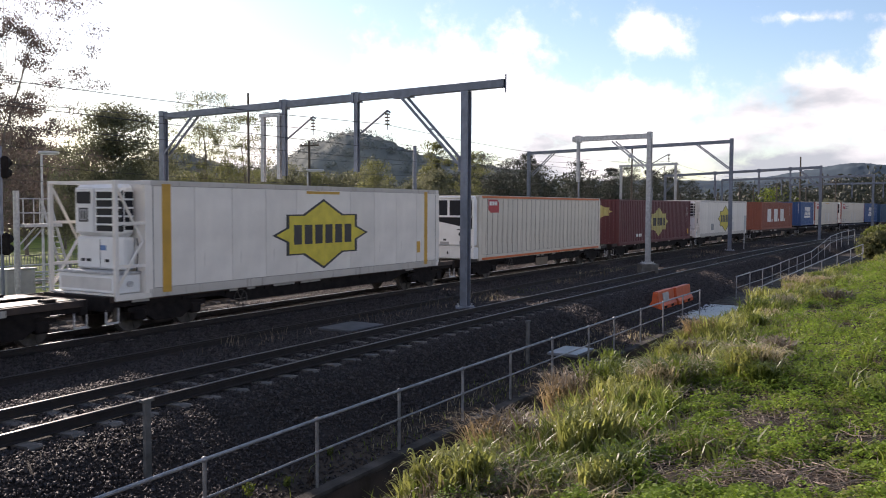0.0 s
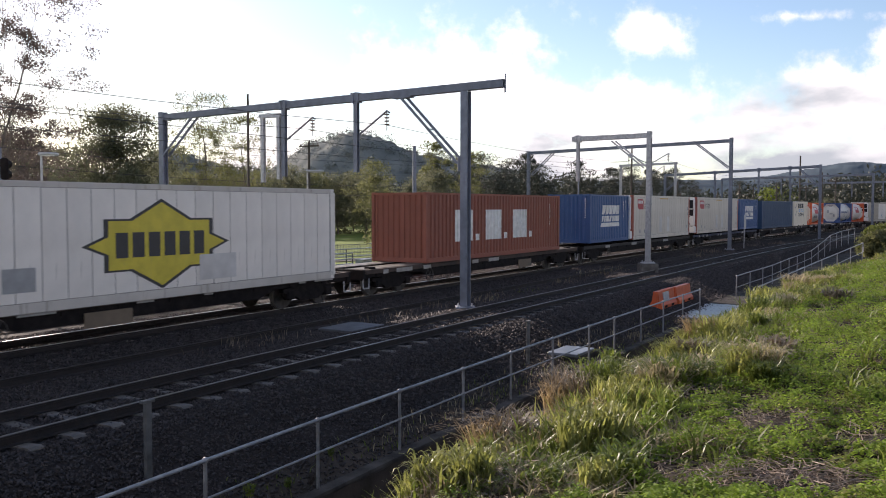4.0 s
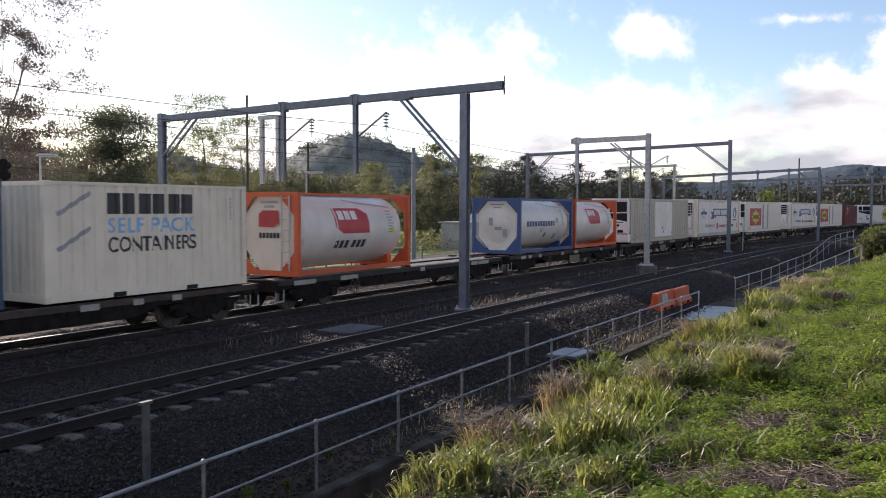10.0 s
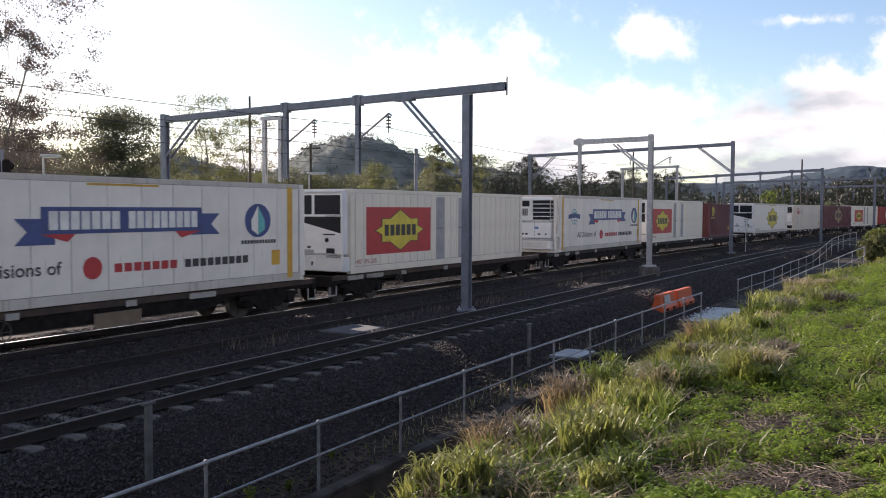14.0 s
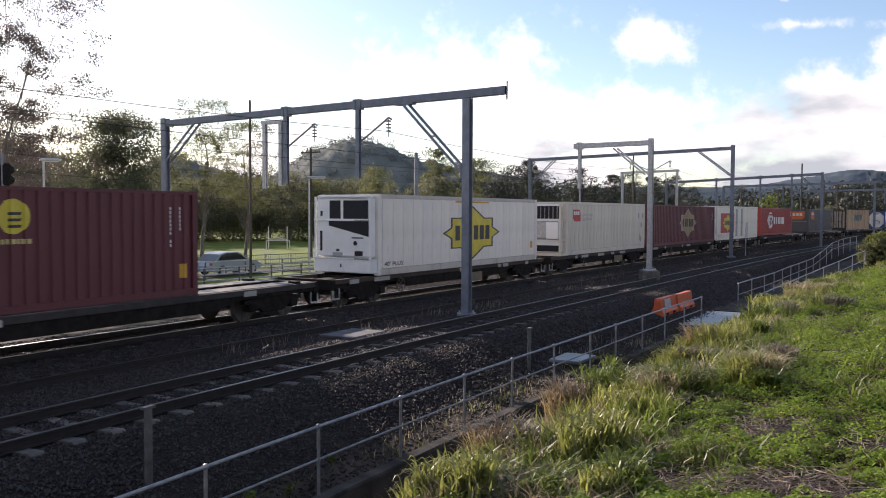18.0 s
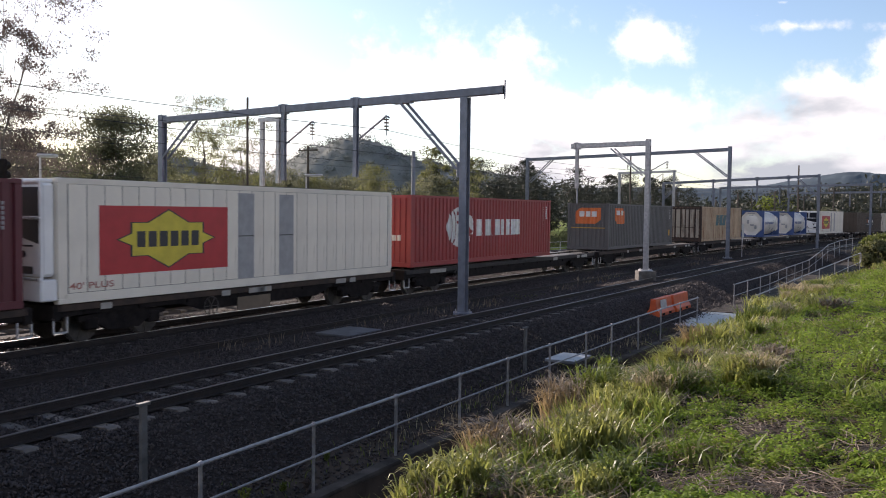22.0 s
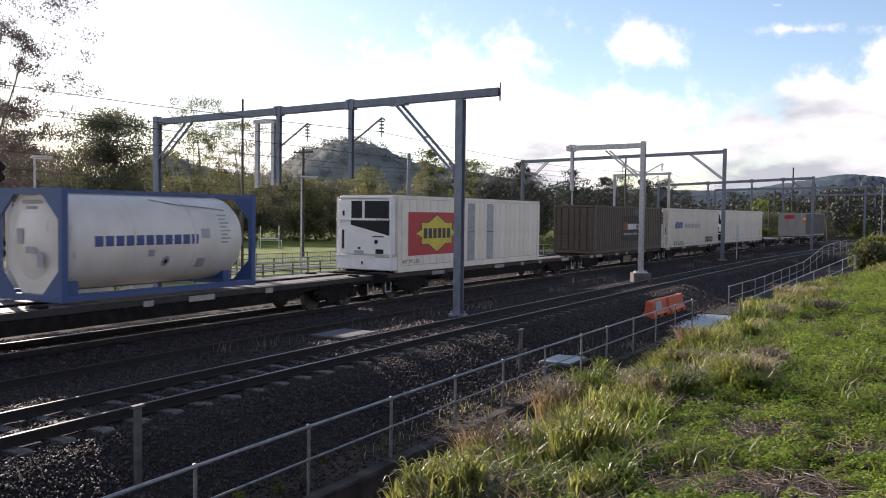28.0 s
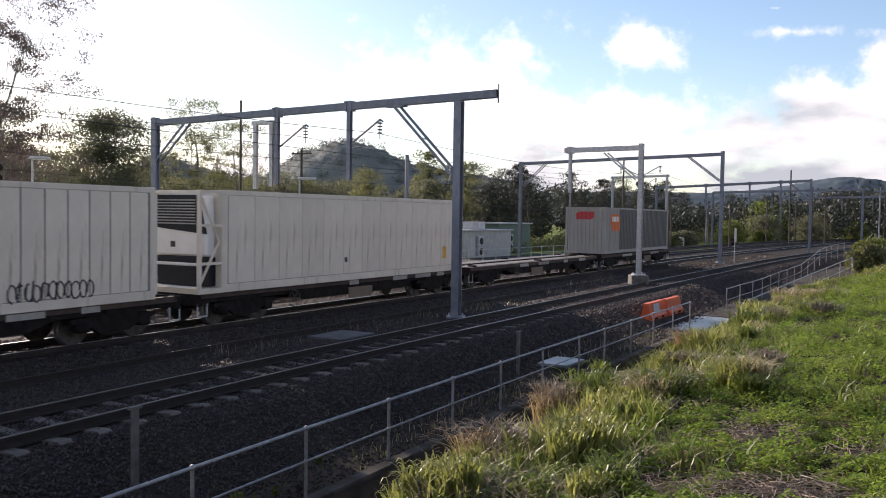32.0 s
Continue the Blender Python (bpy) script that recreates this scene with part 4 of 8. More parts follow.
    for x, z in ((6.2, 0.5), (2.3, 1.7), (0.7, 0.35), (1.5, 0.4), (8.05, 0.4), (11.0, 0.6), (10.2, 2.2)):
        decal(t, "marking", [rect(x, z, x + 0.24, z + 0.2)], GREYINK, y=-1.231)
    decal(t, "patch", [rect(6.0, 0.75, 6.3, 0.95)], TEAL, y=-1.231)
    # two white boxes with ribbon, globe and leaf signs
    for s in (210.3, 242.1):
        t = reefer(12.85 if s < 220 else 12.3, 2.78, 0.0, s, WHITE, "white insulated container with blue ribbon sign and amber stripes", 0.92, "louvre", 0.5, 0.014)
        L = 12.85 if s < 220 else 12.3
        decal(t, "stripe", [rect(0.22, 0.1, 0.42, 2.68)], STRIPE)
        decal(t, "stripe", [rect(L - 0.78, 0.1, L - 0.55, 2.68)], STRIPE)
        decal(t, "ribbon_tail", [[(3.67, 1.3), (4.6, 1.3), (4.6, 1.85), (3.67, 1.85), (3.95, 1.58)], [(8.4, 1.42), (9.4, 1.42), (9.1, 1.68), (9.4, 1.95), (8.4, 1.95)]], NAVYINK)
        decal(t, "ribbon_fold", [[(4.25, 1.52), (5.1, 1.52), (4.9, 1.35)], [(7.9, 1.52), (8.75, 1.52), (8.1, 1.36)]], REDINK, y=-1.230)
        decal(t, "ribbon", [rect(4.27, 1.52, 8.77, 2.1)], NAVYINK, y=-1.234, label="navy ribbon sign")
        decal(t, "ribbon_bars", blocks(4.45, 1.61, 6.3, 2.01, 7, 0.16) + blocks(6.5, 1.61, 8.65, 2.01, 9, 0.16), WHITEINK, y=-1.238)
        decal(t, "globe_ring", [disc(1.75, 1.72, 0.40)], TEAL, y=-1.227)
        decal(t, "globe", [disc(1.75, 1.72, 0.35)], WHITE, y=-1.230)
        decal(t, "globe_line", [rect(1.72, 1.37, 1.78, 2.07), rect(1.44, 1.9, 2.06, 1.94), rect(1.44, 1.5, 2.06, 1.54)], TEAL, y=-1.233)
        decal(t, "globe_ribbon", [[(1.0, 1.6), (1.75, 1.68), (2.5, 1.6), (2.5, 1.82), (1.75, 1.9), (1.0, 1.82)]], NAVYINK, y=-1.237)
        decal(t, "leaf_ring", [disc(10.85, 1.75, 0.52, 0.46)], NAVYINK, y=-1.227)
        decal(t, "leaf", [[(10.85, 1.36), (10.6, 1.5), (10.58, 1.75), (10.85, 2.16)]], WHITE, y=-1.231)
        decal(t, "leaf", [[(10.85, 1.36), (11.12, 1.5), (11.12, 1.75), (10.85, 2.16)]], TEAL, y=-1.231)
        decal(t, "lettering_bars", blocks(10.2, 1.12, 11.6, 1.22, 12, 0.25), INK)
        words(t, "lettering", "All Divisions of", 2.15, 0.66, 2.6, 0.28, INK, label="dark lettering All Divisions of")
        decal(t, "red_ball", [disc(5.52, 0.75, 0.25)], REDINK)
        decal(t, "lettering_bars", blocks(6.1, 0.62, 8.0, 0.82, 7, 0.2), REDINK)
        decal(t, "lettering_bars", blocks(8.2, 0.62, 10.5, 0.82, 9, 0.2), INK)
        decal(t, "marking", [rect(11.4, 0.5, 11.75, 0.92)], STRIPE)
        decal(t, "marking", [rect(5.4, 2.58, 7.4, 2.63)], STRIPE)
    # white boxes with a star on a red field
    for s, L, sh in ((225.4, 12.5, 0.1), (255.8, 12.3, 0.0), (329.2, 12.8, 0.3), (428.25, 12.0, -0.08)):
        t = reefer(L, 2.72, 0.0, s, IVORY, "ivory ribbed insulated container with star on red field", 0.47, "window", 0.0, 0.02)
        decal(t, "red_field", [rect(0.72 + sh, 0.57, 4.70 + sh, 2.14)], REDINK, y=-1.227, label="red oblong behind the star")
        star_sign2(t, 2.71 + sh, 1.36, 1.55, 0.72)
        for x in (5.08, 6.73):
            decal(t, "grey_panel", [rect(x + sh, 0.22, x + 0.62 + sh, 2.52)], PANELGREY, y=-1.227)
            decal(t, "panel_joint", [rect(x + sh, 1.36, x + 0.62 + sh, 1.385)], SEAM, y=-1.231)
        words(t, "lettering", "40' PLUS", 0.26, 0.30, 1.15, 0.15, FADEDRED, label="faded red lettering 40' PLUS")
    # short maroon box
    t, sd, fr = container(6.06, 2.60, 0.0, 269.95, MAROON, "short maroon corrugated container with round yellow mark", 0.30)
    decal(t, "round_mark", [disc(1.1, 1.98, 0.36, 0.36)], YELLOW, sd, label="round yellow mark")
    decal(t, "mark_bars", [rect(0.98, 1.75 + k * 0.13, 1.28, 1.81 + k * 0.13, 0.3) for k in range(3)], INK, (sd[0], lambda u: sd[1](u) - 0.004))
    decal(t, "lettering_bars", blocks(0.7, 1.42, 1.5, 1.52, 7), DULLYEL, sd)
    codes(t, 5.2, 5.5, 2.2, 2.6, WHITEINK, sd)
    decal(t, "marking", [rect(5.45, 0.45, 5.7, 0.8)], STRIPE, sd)
    # white box with star, dark cooling machine
    t = reefer(12.55, 2.72, -0.02, 283.95, WHITE, "white insulated container with large yellow star sign", 0.62, "window", 0.0, 0.014)
    star_sign(t, 6.47, 1.33, 2.32, 1.06, YELLOW, INK)
    words(t, "lettering", "40' PLUS", 0.35, 0.30, 1.15, 0.15, INK, label="dark lettering 40' PLUS")
    decal(t, "marking", [rect(11.8, 0.55, 12.05, 0.85)], STRIPE)
    decal(t, "marking", [rect(5.1, 2.5, 7.8, 2.57)], STRIPE)
    # cream box, badge
    t = reefer(12.1, 2.66, 0.0, 299.9, CREAM, "cream ribbed insulated container with red badge and silver machine", 0.50, "drum", 0.7, 0.024)
    scf_mark(t, 0.8, 1.68, 1.8, 2.28, REDINK)
    words(t, "lettering", "CONTAINER\nSOLUTIONS", 1.95, 1.72, 1.5, 0.36, GREYINK)
    for x, z in ((11.2, 0.4), (11.3, 1.25), (10.8, 1.8), (11.5, 1.8)):
        decal(t, "marking", [rect(x, z, x + 0.25, z + 0.3)], GREYINK)
    decal(t, "marking", [rect(11.0, 0.5, 11.3, 0.85)], STRIPE)
    # second maroon long box
    t, sd, fr = container(14.55, 2.66, 0.0, 313.85, MAROON, "maroon corrugated container with worn yellow star sign", 0.31, 0.046)
    star_sign(t, 7.55, 1.45, 2.1, 1.0, TANSIGN, INK, sd, PANELGREY)
    decal(t, "front_marking", [rect(-0.95, 0.5, -0.75, 0.8)], STRIPE, fr, axis='x')
    codes(t, 13.8, 14.1, 2.2, 2.6, GREYINK, sd)
    # red box with globe sign
    t, sd, fr = container(12.19, 2.60, 0.08, 343.2, RED, "red corrugated container with white globe sign and lettering bars", 0.27)
    decal(t, "globe", [disc(3.58, 1.42, 1.05, 0.78, 36)], WHITEINK, sd, label="white globe sign")
    up = (sd[0], lambda u: sd[1](u) - 0.004)
    decal(t, "globe_cut", [rect(3.35, 1.88, 4.8, 2.02), rect(3.35, 1.55, 4.15, 1.66), rect(3.42, 1.0, 3.72, 1.6, 0.15), rect(4.3, 0.95, 4.62, 1.12), [(3.85, 1.05), (4.35, 1.05), (4.55, 1.25), (4.05, 1.55), (3.85, 1.5), (4.15, 1.22)]], RED, up)
    for k in (0.35, 0.62):
        decal(t, "globe_line", [[(3.58 - 1.05 * k + 0.30 * math.sin(a) - 0.35, 1.42 + 0.78 * math.cos(a)) for a in np.linspace(0.35, 2.8, 12)] + [(3.62 - 1.05 * k + 0.30 * math.sin(a) - 0.35, 1.42 + 0.78 * math.cos(a)) for a in np.linspace(2.8, 0.35, 12)]], REDDARK, up)
    decal(t, "lettering_bars", [rect(4.95, 1.05, 5.3, 1.72), rect(5.42, 1.05, 5.52, 1.17), rect(5.62, 1.05, 6.1, 1.72), rect(6.2, 1.05, 6.3, 1.17)] + blocks(6.55, 1.05, 8.95, 1.72, 5, 0.2), WHITEINK, sd)
    codes(t, 11.45, 11.75, 2.3, 2.6, WHITEINK, sd)
    decal(t, "front_globe", [disc(0.1, 1.72, 0.42, 0.4)], WHITEINK, fr, axis='x')
    decal(t, "front_bars", blocks(-0.75, 0.95, 0.65, 1.15, 7), WHITEINK, fr, axis='x')
    # dark grey box with orange badges
    t, sd, fr = container(12.19, 2.60, 0.06, 363.3, GREY, "dark grey-green corrugated container with orange badges", 0.27)
    scf_mark(t, 1.14, 1.45, 2.64, 2.35, ORANGE, sd)
    decal(t, "front_badge", [shield(-0.75, 1.45, 0.75, 2.35)], ORANGE, fr, axis='x')
    decal(t, "front_badge_bars", blocks(-0.5, 1.85, 0.6, 2.15, 3), WHITEINK, (fr[0], lambda u: fr[1](u) - 0.004), axis='x')
    decal(t, "marking", [rect(11.35, 0.62, 11.75, 1.0)], STRIPE, sd)
    codes(t, 11.42, 11.6, 2.3, 2.6, WHITEINK, sd)
    decal(t, "front_stripe", [rect(-1.0, 1.20, 1.0, 1.24)], STRIPE, fr, axis='x')
    # rusty tan box
    t, sd, fr = container(12.1, 2.66, 0.06, 382.8, TAN, "rust-streaked tan corrugated container with faded blue bars", 0.30, 0.06, doors=True, post=M_RUSTDARK)
    decal(t, "faded_bar_sign", blocks(3.95, 1.2, 8.0, 2.02, 4, 0.16, 0.3), FADEDBLUE, sd, label="faded blue slanted bars")
    # olive box
    t, sd, fr = container(12.19, 2.66, 0.0, 447.6, OLIVE, "dull olive corrugated container with dark sign panel", 0.36, 0.06, doors=True)
    decal(t, "sign_panel", [rect(4.4, 0.6, 8.2, 2.1)], OLIVEDARK, sd)
    up = (sd[0], lambda u: sd[1](u) - 0.004)
    decal(t, "orange_square", [rect(4.65, 1.25, 5.3, 1.75)], DULLORANGE, up)
    decal(t, "sign_bars", blocks(5.5, 1.28, 8.0, 1.62, 8), WHITEINK, up)
    decal(t, "sign_bars", blocks(4.6, 0.95, 8.0, 1.08, 16), GREYINK, up)
    decal(t, "green_patch", [rect(6.4, 2.18, 7.4, 2.5), rect(7.6, 2.15, 8.0, 2.5)], TEALDARK, up)
    # white ribbed box with scrawls
    t = reefer(13.45, 2.70, -0.04, 461.3, CREAM, "white ribbed insulated container with blue bars and scrawls", 0.56, "louvre", 0.8, 0.03)
    decal(t, "blue_bars", blocks(1.6, 1.30, 3.4, 1.75, 4, 0.15, 0.2), NAVYINK)
    decal(t, "faded_bar_sign", blocks(3.9, 1.32, 8.0, 1.62, 11, 0.3), GREYINK)
    scrawl(t, 9.5, 0.22, 2.1, 0.36, 11)
    scrawl(t, 1.5, 0.12, 2.2, 0.25, 5)
    # plain white box
    t = reefer(12.75, 2.72, -0.04, 476.9, CREAM, "plain white insulated container with open end frame", 1.0, "shroud", 0.8, 0.014)
    decal(t, "marking", [rect(11.6, 0.5, 11.9, 0.95)], STRIPE)
    decal(t, "marking", [rect(5.4, 0.6, 5.55, 0.75)], INK)
    # last box
    t, sd, fr = container(12.19, 2.66, 0.04, 506.6, PALE, "weathered grey corrugated container with orange badges and rust", 0.27)
    scf_mark(t, 0.9, 1.3, 2.4, 2.28, ORANGE, sd)
    decal(t, "front_badge", [shield(-0.5, 1.95, 0.6, 2.4)], REDINK, fr, axis='x')
    decal(t, "dark_skirt", [rect(2.3, 0.2, 12.0, 2.55)], GREY, (sd[0], lambda u: sd[1](u) + 0.002))


FADEDRED = mat("faded_red_lettering", (0.42, 0.16, 0.13), rough=0.6, scale=6, bump=0.02)
DULLORANGE = mat("dull_orange_paint", (0.26, 0.085, 0.03), rough=0.6, scale=6, bump=0.02, dirt=(0.06, 0.05, 0.035), dirt_at=0.55)
M_PATCH = mat("newer_panel_patch", (0.62, 0.60, 0.57), rough=0.4, scale=2, bump=0.03)
M_BUFF = paint("stained_buff_paint", (0.47, 0.42, 0.335), dirt=(0.27, 0.20, 0.13), at=0.52)
PALECREAM = paint("pale_cream_paint", (0.76, 0.68, 0.55), dirt=(0.45, 0.36, 0.25), at=0.62)
REDDARK = mat("dark_red_line", (0.20, 0.03, 0.03), rough=0.5, scale=3, bump=0.02)
FADEDBLUE = mat("faded_blue_bars", (0.075, 0.16, 0.17), rough=0.6, scale=2, bump=0.02, dirt=(0.26, 0.17, 0.09), dirt_at=0.52)
OLIVEDARK = mat("dark_sign_panel", (0.032, 0.032, 0.034), rough=0.55, scale=3, bump=0.02)
TEALDARK = mat("dull_green_patch", (0.07, 0.13, 0.10), rough=0.6, scale=3, bump=0.02)


def scrawl(t, x, z, w, h, n):
    """Loops and strokes of spray paint."""
    rng = random.Random(n)
    p = w / n
    for i in range(n):
        cx, cz, r = x + (i + 0.5) * p, z + h * 0.5 + rng.uniform(-0.08, 0.08) * h, p * rng.uniform(0.42, 0.6)
        a0, turn = rng.uniform(0, 6.28), rng.uniform(3.4, 7.5)
        pts = [(cx + r * math.cos(a0 + turn * k / 12), -1.229, cz + h * 0.5 * rng.uniform(0.9, 1.1) * math.sin(a0 + turn * k / 12)) for k in range(13)]
        part("scrawl", Build().tube(pts, 0.018, 4), INK, t, "black sprayed scrawl")
        if rng.random() < 0.55:
            q = rng.uniform(-0.25, 0.25) * p
            part("scrawl", Build().tube([(cx - r + q, -1.229, z + h * rng.uniform(-0.1, 0.2)), (cx - r * 0.6 + q, -1.229, z + h * rng.uniform(0.9, 1.2))], 0.018, 4), INK, t)


def star_sign2(t, cx, cz, hw, hh):
    decal(t, "sign_border", [star(cx, cz, hw, hh)], INK, None, -1.231)
    decal(t, "sign_field", [star(cx, cz, hw * 0.95, hh * 0.95)], YELLOW, None, -1.235, "yellow star")
    for q in blocks(cx - hw * 0.62, cz - hh * 0.26, cx + hw * 0.68, cz + hh * 0.26, 6, 0.26):
        decal(t, "sign_bar", [q], INK, None, -1.239)


def tank_container(s, m, logo):
    lab = {0: "white tank container in a blue steel frame", 1: "white tank container in an orange frame with red badge", 2: "white tank container in an orange frame with faded badge"}[logo]
    t = thing("tank_container", lab, "container", "boxes on the goods train")
    L, H, w = 6.06, 2.5, WIDE / 2
    R, cz = 1.12, 1.30
    # barrel with domed ends
    prof = [(0.20, 0.0), (0.21, 0.45), (0.25, 0.82), (0.32, 1.02), (0.40, 1.09), (0.50, R), (L - 0.55, R), (L - 0.42, 1.09), (L - 0.32, 1.02), (L - 0.24, 0.82), (L - 0.19, 0.45), (L - 0.17, 0.0)]
    n, v, f = 36, [], []
    for x, r in prof:
        v += [(x, r * math.cos(k * 2 * math.pi / n), cz + r * math.sin(k * 2 * math.pi / n)) for k in range(n)]
    f = [(i * n + k, i * n + (k + 1) % n, (i + 1) * n + (k + 1) % n, (i + 1) * n + k) for i in range(len(prof) - 1) for k in range(n)]
    part("barrel", Build().mesh(v, f), TANKWHITE, t, "white clad tank barrel", smooth=True)
    for x in (2.0, 3.9):
        b = Build()
        b.tube([(x, 0, cz), (x + 0.06, 0, cz)], R + 0.012, 36, caps=False)
        part("barrel_band", b, TANKWHITE, t)
    for x in (0.0, L - 0.13):
        e = part("end_frame", Build().box((x, -w + 0.13, 0), (x + 0.13, w - 0.13, 0.14)), m, t)
        part("cross_bar", Build().box((x, -w + 0.13, H - 0.14), (x + 0.13, w - 0.13, H)), m, e)
        for y in (-w, w - 0.15):
            part("corner_post", Build().box((x - 0.01, y, 0), (x + 0.15, y + 0.15, H), 0.012), m, e)
        for sy in (-1, 1):
            for z0, z1 in ((0.14, 0.72), (H - 0.14, H - 0.72)):
                part("gusset", Build().plate([(x + 0.02, sy * (w - 0.14), z0), (x + 0.02, sy * (w - 0.14), z1), (x + 0.02, sy * (w - 0.72), z0)], 0.07, (1, 0, 0)), m, e)
    for y in (-w + 0.01, w - 0.11):
        part("bottom_rail", Build().box((0.13, y, 0.02), (L - 0.13, y + 0.1, 0.16)), m, t)
        part("top_rail", Build().box((0.13, y, H - 0.10), (L - 0.13, y + 0.08, H - 0.02)), m, t)
    for x in (0.5, L - 0.75):
        part("saddle", Build().box((x, -0.75, 0.1), (x + 0.25, 0.75, 0.42)), m, t)
    part("walkway", Build().box((0.3, -0.25, H - 0.05), (L - 0.3, 0.25, H - 0.02)), M_GALV, t)
    # front end disc, octagonal cover
    oc = [(-0.42, 0.14), (0.42, 0.14), (0.96, 0.75), (0.96, 1.85), (0.42, 2.42), (-0.42, 2.42), (-0.96, 1.85), (-0.96, 0.75)]
    part("end_cover", Build().plate([(0.16, y, z) for y, z in oc], 0.05, (1, 0, 0)), TANKWHITE, t, "white eight-sided end cover")
    v, f = [(0.02, 0, cz)], []
    for q in range(1, 6):
        v += [(0.02 + 0.14 * (q / 5) ** 2, 0.70 * q / 5 * math.cos(k * math.pi / 14), cz + 0.86 * q / 5 * math.sin(k * math.pi / 14)) for k in range(28)]
    f = [(0, 1 + k, 1 + (k + 1) % 28) for k in range(28)]
    f += [(1 + q * 28 + k, 1 + q * 28 + (k + 1) % 28, 29 + q * 28 + (k + 1) % 28, 29 + q * 28 + k) for q in range(4) for k in range(28)]
    if not logo:
        part("end_dome", Build().mesh(v, f), TANKWHITE, t, "domed tank end", smooth=True)
    decal(t, "end_bars", [rect(-0.35, 2.16, 0.35, 2.24), rect(-0.2, 2.03, 0.2, 2.10)], GREYINK, y=0.125, axis='x')

    def on_barrel(name, polys, material, lift=0.006):
        bm = bmesh.new()
        for poly in polys:
            zs = [p[1] for p in poly]
            # slice tall marks so they follow the curve
            vs = [bm.verts.new((px, 0, pz)) for px, pz in poly]
            bm.faces.new(vs)
        for z in np.arange(0.3, 2.3, 0.08):
            bmesh.ops.bisect_plane(bm, geom=bm.verts[:] + bm.edges[:] + bm.faces[:], dist=1e-5, plane_co=(0, 0, z), plane_no=(0, 0, 1))
        for vv in bm.verts:
            q = R * R - (vv.co.z - cz) ** 2
            vv.co.y = -math.sqrt(max(q, 0.01)) - lift
        me = bpy.data.meshes.new(name)
        bm.to_mesh(me)
        bm.free()
        me.materials.append(material)
        part(name, me, None, t)

    if logo:
        on_barrel("badge", [shield(1.95, 1.22, 3.75, 2.02)], REDINK)
        on_barrel("badge_bars", blocks(2.15, 1.66, 3.2, 1.94, 3, 0.2), WHITEINK, 0.012)
        if logo == 1:
            on_barrel("number_bars", [rect(1.95 + k * 0.26 + 0.12 * (k > 2), 0.76, 2.13 + k * 0.26 + 0.12 * (k > 2), 1.0, 0.15) for k in range(6)], INK, 0.010)
        on_barrel("warning_mark", [[(4.95, 1.2), (5.25, 1.2), (5.1, 1.45)]], YELLOW, 0.012)
        decal(t, "end_badge", [shield(-0.38, 1.45, 0.40, 1.95)], REDINK, y=0.10, axis='x')
        decal(t, "end_bars", blocks(-0.42, 1.12, 0.42, 1.28, 6, 0.25), INK, y=0.10, axis='x')
        lad = part("ladder", Build().bar((-0.03, -0.62, 0.15), (-0.03, -0.62, 2.4), 0.04).bar((-0.03, -0.92, 0.15), (-0.03, -0.92, 2.4), 0.04), M_GALV, t)
        for z in np.arange(0.4, 2.4, 0.32):
            part("rung", Build().bar((-0.03, -0.62, z), (-0.03, -0.92, z), 0.03), M_GALV, lad)
    else:
        on_barrel("lettering_bars", blocks(0.9, 1.20, 4.1, 1.44, 11, 0.2), NAVYINK)
        on_barrel("mark", [disc(3.05, 0.78, 0.13)], GREYINK)
        on_barrel("mark", [disc(3.05, 0.78, 0.06, n=12)], DARKGLASS, 0.012)
        for x, z, q in ((2.45, 0.92, 0.2), (4.1, 0.58, 0.3), (4.15, 1.34, 0.3)):
            on_barrel("patch", [rect(x, z, x + q, z + q * 0.8)], PANELGREY, 0.004)
        decal(t, "end_patch", [rect(-0.30, 1.05, 0.05, 1.2), rect(-0.55, 0.75, -0.35, 1.1), rect(0.15, 1.25, 0.35, 1.6)], PANELGREY, y=0.006, axis='x')
    for k in range(8):
        on_barrel("small_mark", [rect(4.85, 1.9 - k * 0.10, 5.2 - 0.1 * (k % 2), 1.94 - k * 0.10)], GREYINK)
    part("hose_rail", Build().tube([(2.9, -0.55, 2.30), (3.6, -0.72, 2.19), (4.6, -0.80, 2.12), (5.2, -0.85, 2.06)], 0.016, 6), M_GALV, t)
    t["half"], t["lift"] = L / 2, ZB + 0.05
    ride(t, s)


build_train()

M_WHEEL = mat("wheel_steel", (0.10, 0.09, 0.085), (0.05, 0.045, 0.04), rough=0.5, metal=0.5, scale=6, bump=0.1)


def wheelset_mesh():
    b = Build()
    for y, o in ((-GAUGE / 2 + 0.04, -1), (GAUGE / 2 - 0.04, 1)):
        b.tube([(0, y, 0), (0, y - o * 0.03, 0)], 0.445, 24)
        b.tube([(0, y, 0), (0, y + o * 0.1, 0)], 0.42, 24)
        b.tube([(0, y + o * 0.1, 0), (0, y + o * 0.13, 0)], 0.14, 12)
        for k in range(5):
            a = k * 2 * math.pi / 5
            b.bar((0.15 * math.cos(a), y + o * 0.104, 0.15 * math.sin(a)), (0.36 * math.cos(a), y + o * 0.104, 0.36 * math.sin(a)), 0.05, 0.02, up=(0, 1, 0))
    b.tube([(0, -0.98, 0), (0, 0.98, 0)], 0.075, 10)
    me = b.data("wheelset", M_WHEEL)
    me.materials.append(M_RAILTOP)
    for q in me.polygons:
        if math.hypot(q.center.x, q.center.z) > 0.38 and abs(q.normal.y) < 0.3:
            q.material_index = 1
    return me


WHEELS = []


